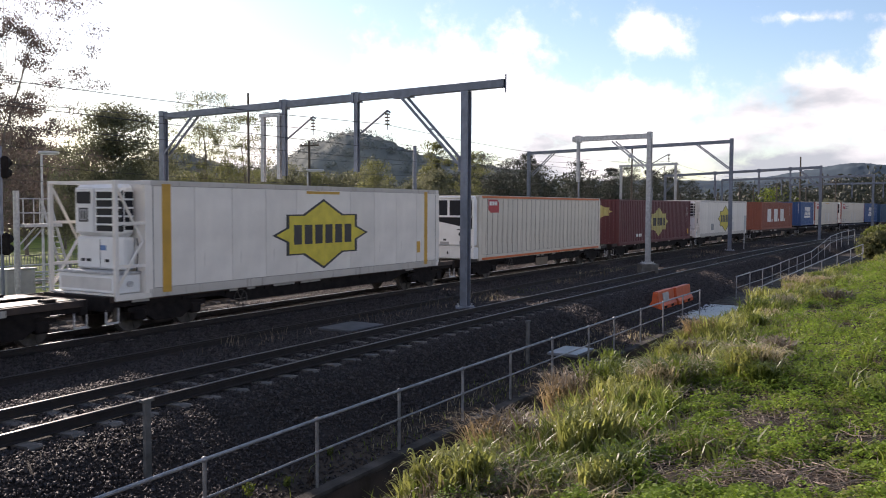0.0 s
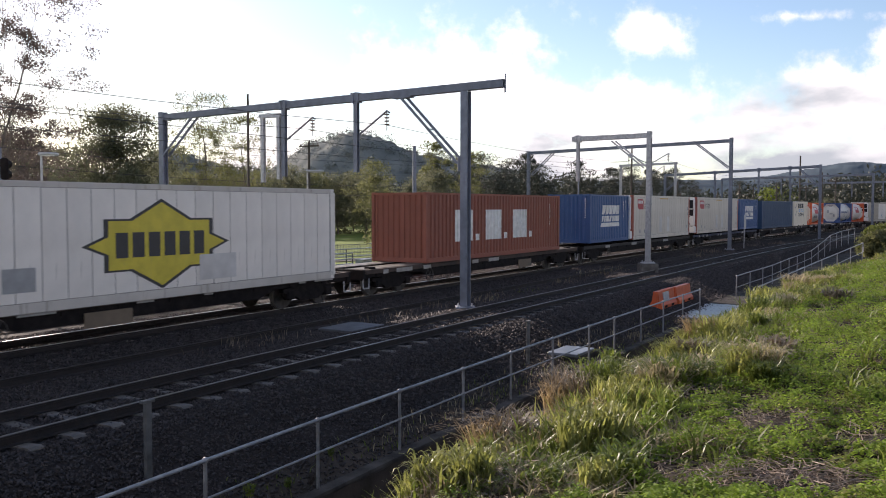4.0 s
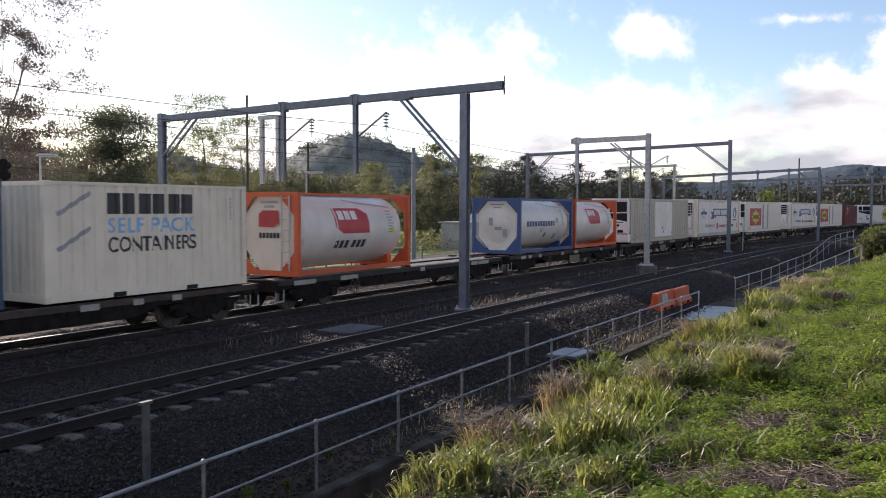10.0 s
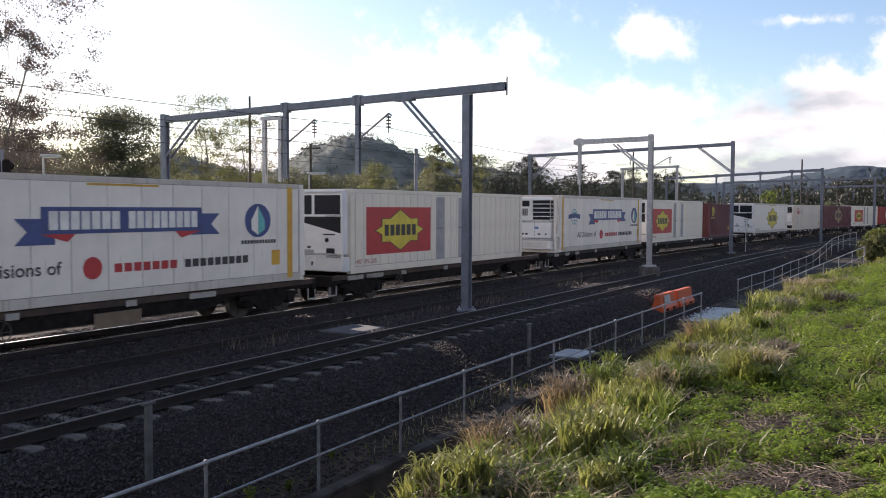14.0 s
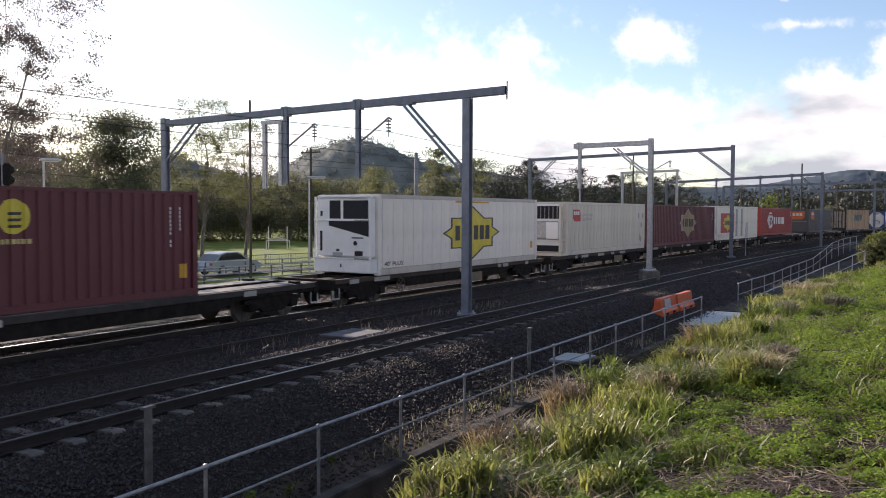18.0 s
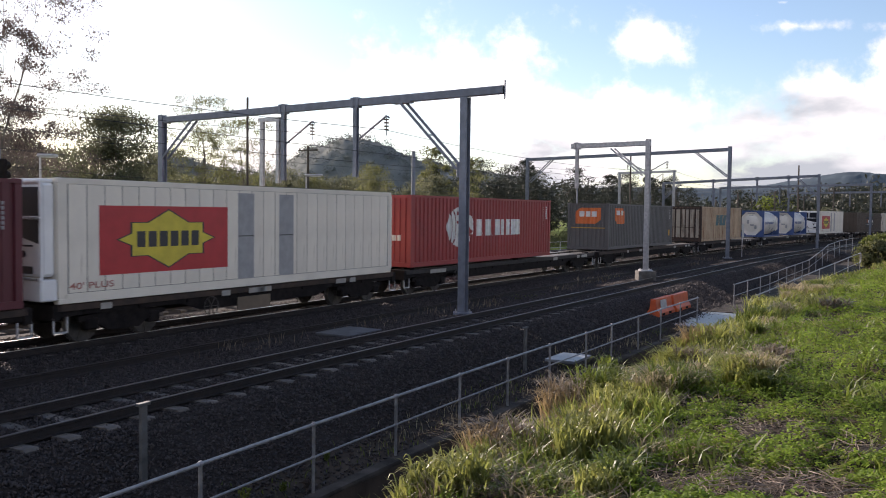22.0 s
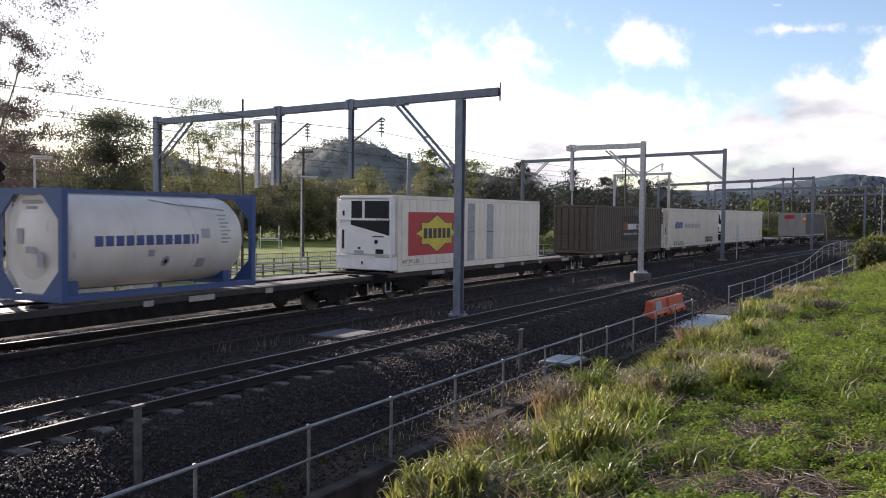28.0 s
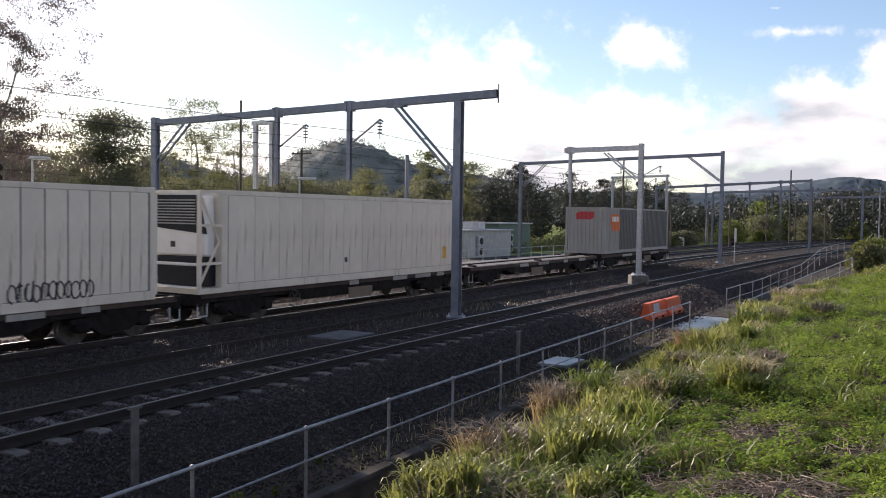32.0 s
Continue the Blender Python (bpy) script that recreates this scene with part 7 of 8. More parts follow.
def tree(x, y, z, h, w, label, leafm, seed, clumps=26, per=90, size=0.22, bare=0.35, crown=0.62, lean=0.0, sparse=1.0, tuft=1.0):
    """A gum tree: a tapered trunk that forks, limbs, and clumps of leaves at their ends."""
    rng, rr = np.random.default_rng(seed), random.Random(seed)
    t = thing("tree", label, "tree", "", pose(x, y, z))
    b = Build()
    top = Vector((lean * h, 0, h * 0.8))
    trunk = [Vector((lean * h * k + 0.02 * h * math.sin(5 * k + seed), 0.02 * h * math.cos(4 * k + seed), h * 0.8 * k)) for k in (0, 0.2, 0.4, 0.6, 0.8, 1.0)]
    r0 = (0.0105 * h + 0.04) * (0.55 if tuft < 0.5 else 1.0)
    b.tube(trunk, r0, 8, r0 * 0.14)
    cen, rad = [], []
    for i in range(clumps):
        k = bare + (1 - bare) * (i + 0.5) / clumps
        base = trunk[0].lerp(top, max(bare * 0.8, min(k, 1.0) * 0.62))
        ang = i * 2.4 + rr.uniform(-0.5, 0.5)
        prof = math.sin(math.pi * min(1, max(0.05, (k - bare) / (1 - bare) * 0.86 + 0.14))) ** 0.6
        reach = w / 2 * prof * rr.uniform(0.45, 1.0)
        end = Vector((lean * h * k + math.cos(ang) * reach, math.sin(ang) * reach, h * (k * crown + (1 - crown) * k) + rr.uniform(0.0, 0.10) * h))
        end.z = min(end.z, h * 0.97)
        mid = base.lerp(end, 0.5) + Vector((0, 0, 0.06 * h * rr.uniform(-0.3, 1)))
        b.tube([base, mid, end], r0 * (0.22 if tuft >= 0.8 else 0.12) * (1.2 - k), 5, 0.008)
        q = w * rr.uniform(0.10, 0.19) * tuft
        cen.append(end[:])
        rad.append((q * 1.15, q * 1.15, q * rr.uniform(0.6, 0.95)))
        if rr.random() < 0.6 * sparse:
            cen.append((mid.x + rr.uniform(-0.3, 0.3), mid.y, mid.z + 0.05 * h))
            rad.append((q * 0.8, q * 0.8, q * 0.6))
    part("trunk", b, M_BARK, t, "pale forked trunk and limbs")
    V, F = leaves(cen, rad, per, size, rng)
    part("crown", np_mesh("crown", V, F, leafm), None, t)
    return t


def plant_trees():
    # (s, d, height, width, leaf, clumps, per, size, bare)
    big = [
        (28.3, -22.8, 15.6, 9.5, LEAF_RED, 110, 120, 0.07, 0.26, "tall sparse gum tree with drooping leaf tufts"),
        (41.0, -29.5, 10.1, 8.2, LEAF_DARK, 96, 290, 0.095, 0.14, "round dense gum tree beside the field"),
        (47.0, -28.0, 11.9, 6.2, LEAF_MID, 64, 110, 0.065, 0.42, "slender open gum tree with thin foliage"),
        (50.0, -27.0, 10.6, 6.0, LEAF_MID, 64, 110, 0.065, 0.38, "slender open gum tree with thin foliage"),
    ]
    for i, (s, d, h, w, m, c, per, size, bare, lab) in enumerate(big):
        p = rail_at(s, d)
        tree(p.x, p.y, -0.95, h, w, lab, m, 40 + i, c, per, size, bare, lean=0.14 if i == 0 else 0.0, sparse=0.8 if i != 1 else 1.0, tuft=(0.42, 0.85, 0.6, 0.6)[i])
    for i, (az, D, h, w) in enumerate(((-26.2, 72, 11.8, 6.5), (-29.5, 70, 12.5, 7.5), (-23.8, 80, 8.6, 6.5), (-18.6, 84, 7.6, 6.0))):
        tree(math.sin(radians(az)) * D, math.cos(radians(az)) * D, -0.95, h, w, "brownish gum tree at the edge of the field", (LEAF_RED, LEAF_RED, LEAF_DARK, LEAF_DARK)[i], 460 + i, 60, 90, 0.12, 0.12)
    rr = random.Random(8)
    row = []
    # the belt of gums behind the line, by position along it
    for s in np.arange(50, 150, 3.4):
        row.append((s + rr.uniform(-1, 1), -27 - rr.uniform(0, 9) - max(0, (s - 90) * 0.05), rr.uniform(5.6, 9.6) * (1.0 + 0.22 * (s > 78) - 0.14 * (s > 112)), rr.uniform(3.6, 5.8)))
    for s in np.arange(58, 190, 6.5):
        row.append((s + rr.uniform(-2, 2), -40 - rr.uniform(0, 14), rr.uniform(7.0, 10.0) * (1.0 + 0.25 * (s > 92)), rr.uniform(5.0, 7.5)))
    row = [(s, d, h, w) for s, d, h, w in row if math.atan2(rail_at(s, d).x, rail_at(s, d).y) > radians(-4.5)]
    # the far side of the playing field
    for k in range(34):
        az = radians(-33 + 29.5 * (k + rr.uniform(-0.3, 0.3)) / 34)
        D = 104 + 14 * (k / 34) + (k % 2) * 9 + rr.uniform(-2, 2)
        h = rr.uniform(10.5, 13) * (0.68 if math.degrees(az) > -24.5 else 1.0)
        tree(math.sin(az) * D, math.cos(az) * D, -1.0, h, rr.uniform(7, 9.5), "gum tree in the dense belt behind the playing field", (LEAF_DARK, LEAF_MID, LEAF_DARK, LEAF_RED)[k % 4 if k < 12 else k % 3], 500 + k, 44, 105, 0.15, rr.uniform(0.08, 0.2))
    for i, (s, d, h, w) in enumerate(row):
        p = rail_at(s, d)
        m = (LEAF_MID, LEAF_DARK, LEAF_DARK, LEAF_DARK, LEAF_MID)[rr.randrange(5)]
        # beyond s 92 the same gums switch to the darker far leaf colour
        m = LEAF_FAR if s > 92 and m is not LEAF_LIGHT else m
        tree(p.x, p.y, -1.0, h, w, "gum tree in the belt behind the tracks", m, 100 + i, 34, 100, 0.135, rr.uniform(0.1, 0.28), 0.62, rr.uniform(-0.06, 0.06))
    for i, (x, y, h, w) in enumerate(((64.2, 165.4, 7.0, 8.6), (69, 166, 3.6, 5.4), (53.5, 168, 2.6, 4.4), (83.5, 168, 3.6, 4.2))):
        tree(x, y, -0.9, h, w, "bright yellow-green shrub beside the far bend", LEAF_BRIGHT, 380 + i, 40, 130, 0.17, 0.04, tuft=1.4)
    for i, (x, y, h, w) in enumerate(((73, 172, 6.4, 7.5), (76.5, 174, 7.0, 7.0), (79.5, 173, 6.4, 7.5), (60.0, 176, 5.0, 6.0), (70.5, 180, 8.5, 8.0), (85, 182, 9.5, 8.5), (92, 186, 10.5, 9.0), (98, 184, 9.0, 9.0))):
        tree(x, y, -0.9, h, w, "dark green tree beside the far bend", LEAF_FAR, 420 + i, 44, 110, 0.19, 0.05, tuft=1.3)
    # shrubs near the far bend
    for i, (s, d, h, w, m) in enumerate(((131, -14, 3.6, 5.0, LEAF_LIGHT), (139, -12.5, 2.2, 3.2, LEAF_LIGHT), (116, -17, 1.8, 3.0, LEAF_MID), (124, -18, 2.0, 3.4, LEAF_DARK), (152, -10, 4.5, 6, LEAF_DARK), (160, -12, 5.0, 7, LEAF_DARK), (146, -15, 4.5, 6, LEAF_DARK), (168, -9, 3.0, 4, LEAF_LIGHT))):
        p = rail_at(s, d)
        tree(p.x, p.y, -0.9, h, w, "low rounded green shrub beside the far bend", m, 300 + i, 34, 90, 0.15, 0.08)
    # bushes on the bank
    for i, (s, d, h, w) in enumerate(((64, 13.6, 1.5, 2.6), (69, 13.4, 1.9, 3.0), (75, 12.8, 1.9, 3.2), (83, 11.2, 1.7, 3.0), (88, 11.5, 2.2, 3.6), (93, 12, 2.0, 3.4), (80, 12.6, 1.3, 2.4), (98, 13, 2.6, 4))):
        p = rail_at(s, d)
        tree(p.x, p.y, ground_z(s, d) - 0.1, h, w, "leafy bush on the bank beside the walkway", (LEAF_MID, LEAF_LIGHT)[i % 2], 340 + i, 30, 110, 0.12, 0.05)


plant_trees()

# woods paled to grey and blue: distance haze is mixed into both base colours
M_HAZEWOODS = mat("hazed_distant_woods", (0.21, 0.225, 0.205), (0.145, 0.16, 0.15), rough=0.95, spec=0.05, scale=0.05, bump=0.6, bump_scale=0.18, spread=0.25)
M_HAZEWOODS2 = mat("far_blue_hazed_woods", (0.10, 0.135, 0.16), (0.075, 0.10, 0.125), rough=0.95, spec=0.05, scale=0.03, bump=0.5, bump_scale=0.1, spread=0.2)


def hill(name, label, crest, depth, m, seed, rough=2.0, leaf=0.9):
    """A wooded ridge: crest points (x, y, z) with slopes to front and back."""
    n, rows = 220, 44
    V, F = [], []
    cx = np.linspace(0, 1, len(crest))
    for i in range(n + 1):
        k = i / n
        c = Vector([float(np.interp(k, cx, [p[a] for p in crest])) for a in range(3)])
        out = Vector((-c.x, -c.y, 0)).normalized()
        for j in range(rows + 1):
            q = j / rows
            prof = math.sin(math.pi * q) ** 0.8
            p = c + out * depth * (0.5 - q)
            z = -4 + (c.z + 4) * prof
            z += rough * prof * (1.3 * noise.noise((p.x * 0.02, p.y * 0.02, seed)) + 1.2 * noise.noise((p.x * 0.08, p.y * 0.08, seed)) + 0.9 * noise.noise((p.x * 0.22, p.y * 0.22, seed)))
            V.append((p.x, p.y, z))
    for i in range(n):
        for j in range(rows):
            a = i * (rows + 1) + j
            F.append((a, a + 1, a + rows + 2, a + rows + 1))
    ob = quick(name, V, F, m, smooth=True)
    tagged(ob, label, "hill", kind="structure")
    if leaf <= 0:
        return
    rng = np.random.default_rng(int(seed))
    pick = rng.choice(len(V), 1500)
    cen = np.array([V[i] for i in pick if V[i][2] > 6]) + (0, 0, 1.5)
    r = rng.uniform(2.0, 4.2, (len(cen), 1)) * depth / 190
    LV, LF = leaves(cen, np.concatenate([r, r, r * 0.9], 1), 40, leaf * depth / 190, rng, 0.1)
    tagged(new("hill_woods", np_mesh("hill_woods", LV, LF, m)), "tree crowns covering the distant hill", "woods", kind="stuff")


hill("backdrop", "wooded hill behind the tree belt, hazed grey-green", [(-260, 480, 4), (-200, 500, 14), (-165, 505, 36), (-130, 510, 26), (-105, 510, 22), (-80, 512, 40), (-58, 510, 46), (-40, 512, 43), (-15, 515, 33), (20, 520, 27), (60, 525, 19), (110, 525, 11), (180, 520, 8), (260, 500, 8)], 190, M_HAZEWOODS, 3.0, 2.0, 0.5)
hill("backdrop", "long wooded range in the distance, hazed blue-green", [(40, 940, 22), (130, 930, 29), (200, 918, 31), (259, 904, 31), (300, 890, 30), (325, 882, 33), (341, 876, 35), (360, 868, 39), (380, 860, 43), (405, 848, 47), (423, 840, 46), (439, 831, 42), (480, 810, 38), (560, 770, 34), (700, 700, 24)], 260, M_HAZEWOODS2, 7.0, 0.9, 0.0)


def far_woods():
    """A low band of woods between the belt and the hills."""
    rng, rr = np.random.default_rng(5), random.Random(5)
    cen, rad = [], []
    for i in range(900):
        a = radians(rr.uniform(-38, 40))
        D = rr.uniform(150, 260)
        hh = rr.uniform(2, 8.5 if math.degrees(a) < 11 else 5.0 if math.degrees(a) < 19 else 8.0) * (1 + 0.12 * math.sin(a * 17))
        r = rr.uniform(2.0, 4.5)
        cen.append((math.sin(a) * D, math.cos(a) * D, hh - 1))
        rad.append((r, r, r * 0.8))
    V, F = leaves(cen, rad, 110, 0.42, rng, 0.2)
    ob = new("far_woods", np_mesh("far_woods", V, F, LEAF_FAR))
    tagged(ob, "dense far woods below the hills", "woods", kind="stuff")


far_woods()

# undergrowth at the foot of the belt
def undergrowth():
    rng, rr = np.random.default_rng(9), random.Random(9)
    cen, rad = [], []
    for i in range(520):
        s = rr.uniform(44, 190)
        d = -23 - rr.uniform(0, 10)
        p = rail_at(s, d)
        if math.atan2(p.x, p.y) < radians(-4.5):
            q = radians(rr.uniform(-33, -4))
            p = Vector((math.sin(q), math.cos(q), 0)) * (104 + 0.48 * (math.degrees(q) + 33) + rr.uniform(-1, 5))
        r = rr.uniform(0.5, 1.5)
        cen.append((p.x, p.y, -0.9 + r * 0.6))
        rad.append((r * 1.3, r * 1.3, r))
    V, F = leaves(cen, rad, 70, 0.19, rng, 0.2)
    tagged(new("undergrowth", np_mesh("undergrowth", V, F, LEAF_MID)), "tangled olive undergrowth below the gum trees", "shrubs", kind="stuff")


undergrowth()

# ---------------------------------------------------------------- grass on the bank
G_GREEN = leaf_mat("grass_green", (0.17, 0.215, 0.04), (0.09, 0.115, 0.024), 0.5, 0.5, 0.45, 0.36)
G_LIGHT = leaf_mat("grass_yellow_green", (0.36, 0.365, 0.11), (0.20, 0.215, 0.055), 0.55, 0.5, 0.45, 0.36)
G_DRY = leaf_mat("grass_dry_straw", (0.52, 0.44, 0.27), (0.32, 0.26, 0.16), 0.4, 0.45, 0.45, 0.36)
G_GOLD = leaf_mat("grass_golden_dead", (0.42, 0.31, 0.165), (0.25, 0.18, 0.095), 0.5, 0.45, 0.45, 0.36)
G_CLOVER = leaf_mat("clover_green", (0.27, 0.37, 0.055), (0.16, 0.24, 0.03), 0.5, 0.45)
G_BROWN = leaf_mat("dead_grass_brown", (0.27, 0.215, 0.15), (0.13, 0.10, 0.072), 0.25, 0.45, 0.45, 0.36)


def blades(P, H, lean, width, rng, bend=0.45):
    """Curved grass blades of three joints at points P with heights H."""
    n = len(P)
    a = rng.random(n) * 2 * np.pi
    dirv = np.stack([np.cos(a), np.sin(a), np.zeros(n)], 1)
    side = np.stack([-np.sin(a), np.cos(a), np.zeros(n)], 1)
    L = (lean * (0.3 + rng.random(n)))[:, None] * H[:, None]
    up = np.array([0, 0, 1.0])
    p1 = P + dirv * L * 0.3 + up * (H * 0.55)[:, None]
    p2 = P + dirv * L * (0.8 + bend) + up * (H * (0.98 - 0.28 * bend * rng.random(n)))[:, None]
    w = (width * (0.6 + 0.8 * rng.random(n)))[:, None]
    V = np.stack([P - side * w, P + side * w, p1 + side * w * 0.8, p1 - side * w * 0.8, p2], 1).reshape(-1, 3)
    k = np.arange(n)[:, None] * 5
    T = np.concatenate([k + [0, 1, 2], k + [0, 2, 3], k + [3, 2, 4]], 0)
    return V, T


def arched(P, H, lean, width, rng):
    """Long blades of four joints that rise and bow over at the tip."""
    n = len(P)
    a = rng.random(n) * 2 * np.pi
    out, side = np.stack([np.cos(a), np.sin(a), np.zeros(n)], 1), np.stack([-np.sin(a), np.cos(a), np.zeros(n)], 1)
    L = (H * lean * (0.35 + 0.9 * rng.random(n)))[:, None]
    droop = 0.9 + 0.8 * rng.random(n)
    w = (width * (0.6 + 0.8 * rng.random(n)))[:, None]
    rows = []
    for t, k in ((0.0, 0.8), (0.3, 1.0), (0.55, 0.9), (0.8, 0.6)):
        q = P + out * L * t ** 1.4
        q[:, 2] += H * ((1 + droop * 0.75) * t - droop * t * t)
        rows += [q - side * w * k, q + side * w * k]
    tip = P + out * L
    tip[:, 2] += H * (1 - droop * 0.25)
    V = np.stack(rows + [tip], 1).reshape(-1, 3)
    k = np.arange(n)[:, None] * 9
    T = np.concatenate([k + [0, 1, 3], k + [0, 3, 2], k + [2, 3, 5], k + [2, 5, 4], k + [4, 5, 7], k + [4, 7, 6], k + [6, 7, 8]], 0)
    return V, T


def ground_points(s, d):
    X, Y, g = np.interp(s, _ss, _x), np.interp(s, _ss, _y), np.interp(s, _ss, _h)
    z = np.interp(d, [p[0] for p in PROFILE], [p[1] for p in PROFILE]) - dip(s, d)
    nz = np.array([0.10 * noise.noise((a * 0.35, b * 0.35, 1.0)) + 0.05 * noise.noise((a * 1.1, b * 1.1, 5.0)) for a, b in zip(s, d)])
    return np.stack([X + d * np.cos(g), Y - d * np.sin(g), z + nz - 0.01], 1)


def wedge(n, rng, d0, d1, r0=5.6, r1=60.0, power=1.0):
    """Points on the crest of the bank, thinning out along it."""
    u = rng.random(n)
    if power == 1.0:
        s = 2.7 + r0 * (r1 / r0) ** u
    else:
        k = 1 - power
        s = 2.7 + (r0 ** k + (r1 ** k - r0 ** k) * u) ** (1 / k)
    return s, d0 + (d1 - d0) * rng.random(n)


def lump(s, d, f, seed):
    return np.array([noise.noise((a * f, b * f, seed)) for a, b in zip(s, d)])


# hollows of dark soil in the turf: s, d, half length, half width
BARE = [(9.35, 16.5, 0.42, 0.50), (10.95, 16.15, 0.36, 0.30), (9.5, 15.55, 0.22, 0.26), (10.6, 16.95, 0.25, 0.3), (11.9, 15.35, 0.25, 0.22), (20.4, 15.7, 0.8, 0.3), (9.15, 14.6, 0.22, 0.25)]


def bare_soil(s, d):
    out = np.zeros(len(s), bool)
    wob = np.array([noise.noise((a * 3.0, b * 3.0, 8.0)) for a, b in zip(s, d)]) * 0.8
    for cs, cd, rs, rd in BARE:
        out |= ((s - cs) / rs) ** 2 + ((d - cd) / rd) ** 2 + wob < 1.0
    return out


def stuff(name, label, cat, V, F, m):
    tagged(new(name, np_mesh(name, V, F, m)), label, cat, kind="stuff")


def grass():
    rng = np.random.default_rng(21)

    def tufts(name, label, n, per, d0, d1, h, width, m, lean, spread=0.09, r1=60.0, power=1.35, patch=None, cat="grass"):
        """Grass in separate tufts: blades fan out from a common foot."""
        s, d = wedge(n, rng, d0, d1, 5.9, r1, power)
        if patch:
            f, th, seed = patch
            ok = lump(s, d, f, seed) > th
            s, d = s[ok], d[ok]
        ok = ~bare_soil(s, d)
        s, d = s[ok], d[ok]
        C = np.repeat(ground_points(s, d), per, 0)
        far = np.repeat(1 + np.clip((s - 14) / 34, 0, 1.4), per)
        Hc = np.repeat(h * (0.55 + 0.75 * rng.random(len(s))), per)
        a, q = rng.random(len(C)) * 2 * np.pi, rng.random(len(C)) ** 0.7 * spread
        P = C + np.stack([np.cos(a) * q, np.sin(a) * q, np.zeros(len(C)) - 0.02], 1)
        V, T = blades(P, Hc * (0.5 + 0.6 * rng.random(len(P))), lean, width * far, rng, 0.5)
        stuff(name, label, cat, V, T, m)

    # the long grass of the edge and the slope, in clumps with hollows between
    tufts("tall_grass", "tall yellow-green grass along the top of the bank", 1500, 12, 13.1, 15.1, 0.29, 0.0095, G_LIGHT, 0.5, 0.09, patch=(0.85, -0.04, 31.0))
    tufts("tall_grass", "tall fresh green grass along the top of the bank", 1250, 11, 13.1, 15.4, 0.27, 0.0095, G_GREEN, 0.55, 0.09, patch=(0.85, 0.0, 37.0))
    tufts("dry_grass", "dry straw-coloured stems among the green grass", 1300, 9, 13.4, 15.7, 0.20, 0.0070, G_DRY, 1.2, 0.12, patch=(1.2, 0.02, 41.0))
    tufts("dead_grass", "golden dead grass at the edge of the bank", 420, 16, 13.4, 14.6, 0.22, 0.0050, G_GOLD, 0.9, 0.09, patch=(0.7, 0.08, 43.0))
    tufts("dead_grass", "matted brown dead grass on the bank", 1700, 14, 13.5, 16.3, 0.11, 0.0055, G_BROWN, 1.8, 0.16, 24.0, 1.1, (0.9, -0.12, 9.0))
    tufts("dry_grass", "matted pale dead stems on the bank", 650, 10, 13.8, 16.4, 0.07, 0.0050, G_DRY, 3.0, 0.16, 20.0, 1.1, (1.1, 0.0, 19.0))
    tufts("dead_grass", "brown withered tufts along the top of the bank", 420, 22, 13.5, 15.5, 0.22, 0.0060, G_BROWN, 0.9, 0.12, patch=(0.8, 0.05, 47.0))
    tufts("tall_grass", "bright grass hanging over the drain", 420, 12, 12.45, 13.4, 0.24, 0.0085, G_LIGHT, 0.6, 0.09, 30.0, 1.2, (0.9, -0.08, 53.0))
    # short grass among the low weeds
    tufts("turf", "short yellow-green grass among the clover", 1300, 9, 15.0, 17.6, 0.085, 0.0045, G_LIGHT, 0.8, 0.08)
    tufts("turf", "short grass on the slope above the drain", 700, 12, 12.6, 13.6, 0.20, 0.007, G_GREEN, 0.6, 0.12)
    tufts("turf", "rough grass of the meadow behind the bank", 1600, 14, 17.4, 30, 0.15, 0.010, G_GREEN, 0.7, 0.3, 70.0, 1.0)
    tufts("far_grass", "long grass on the far part of the bank", 700, 16, 13.0, 22, 0.30, 0.013, G_GREEN, 0.6, 0.25, 110.0, 0.3)

    # low weeds: small leaves held flat, in lumps with gaps between them
    def weeds(n, d0, d1, m, label, size, seed, th, tall=0.10):
        s, d = wedge(n, rng, d0, d1, 5.6, 55.0, 1.45)
        hh = lump(s, d, 2.3, seed) + 0.6 * lump(s, d, 6.0, seed + 2)
        ok = (hh > th - 0.25 * (rng.random(n) - 0.5)) & ~bare_soil(s, d)
        s, d, hh = s[ok], d[ok], hh[ok]
        P = ground_points(s, d)
        k = len(P)
        P[:, 2] += 0.03 + tall * np.clip(hh - th, 0, 1) * (0.45 + 0.75 * rng.random(k))
        a = rng.random(k) * 2 * np.pi
        e1 = np.stack([np.cos(a), np.sin(a), rng.normal(0, 0.35, k)], 1)
        e2 = np.stack([-np.sin(a), np.cos(a), rng.normal(0, 0.35, k)], 1)
        w = (size * (0.55 + 0.9 * rng.random(k)) * (1 + np.clip((s - 12) / 30, 0, 1.6)))[:, None]
        V = np.stack([P - e1 * w, P + e2 * w * 0.62 + e1 * w * 0.2, P + e1 * w, P - e2 * w * 0.62 + e1 * w * 0.2], 1).reshape(-1, 3)
        stuff("clover", label, "weeds", V, np.arange(4 * k).reshape(-1, 4), m)

    weeds(140000, 15.1, 17.7, G_CLOVER, "low bright green clover spreading over the bank", 0.015, 4.0, -0.30, 0.19)
    weeds(45000, 15.3, 17.7, G_LIGHT, "low yellow-green weeds among the clover", 0.014, 7.0, 0.02, 0.18)
    weeds(60000, 13.4, 15.7, G_GREEN, "broad-leaved green weeds between the tufts", 0.015, 12.0, -0.05, 0.16)
    weeds(30000, 14.2, 16.2, G_CLOVER, "fresh green leafy weeds in low mounds", 0.013, 15.0, 0.12, 0.34)
    weeds(16000, 13.5, 16.9, G_BROWN, "fallen brown leaves and chaff on the bank", 0.016, 18.0, -0.05, 0.03)
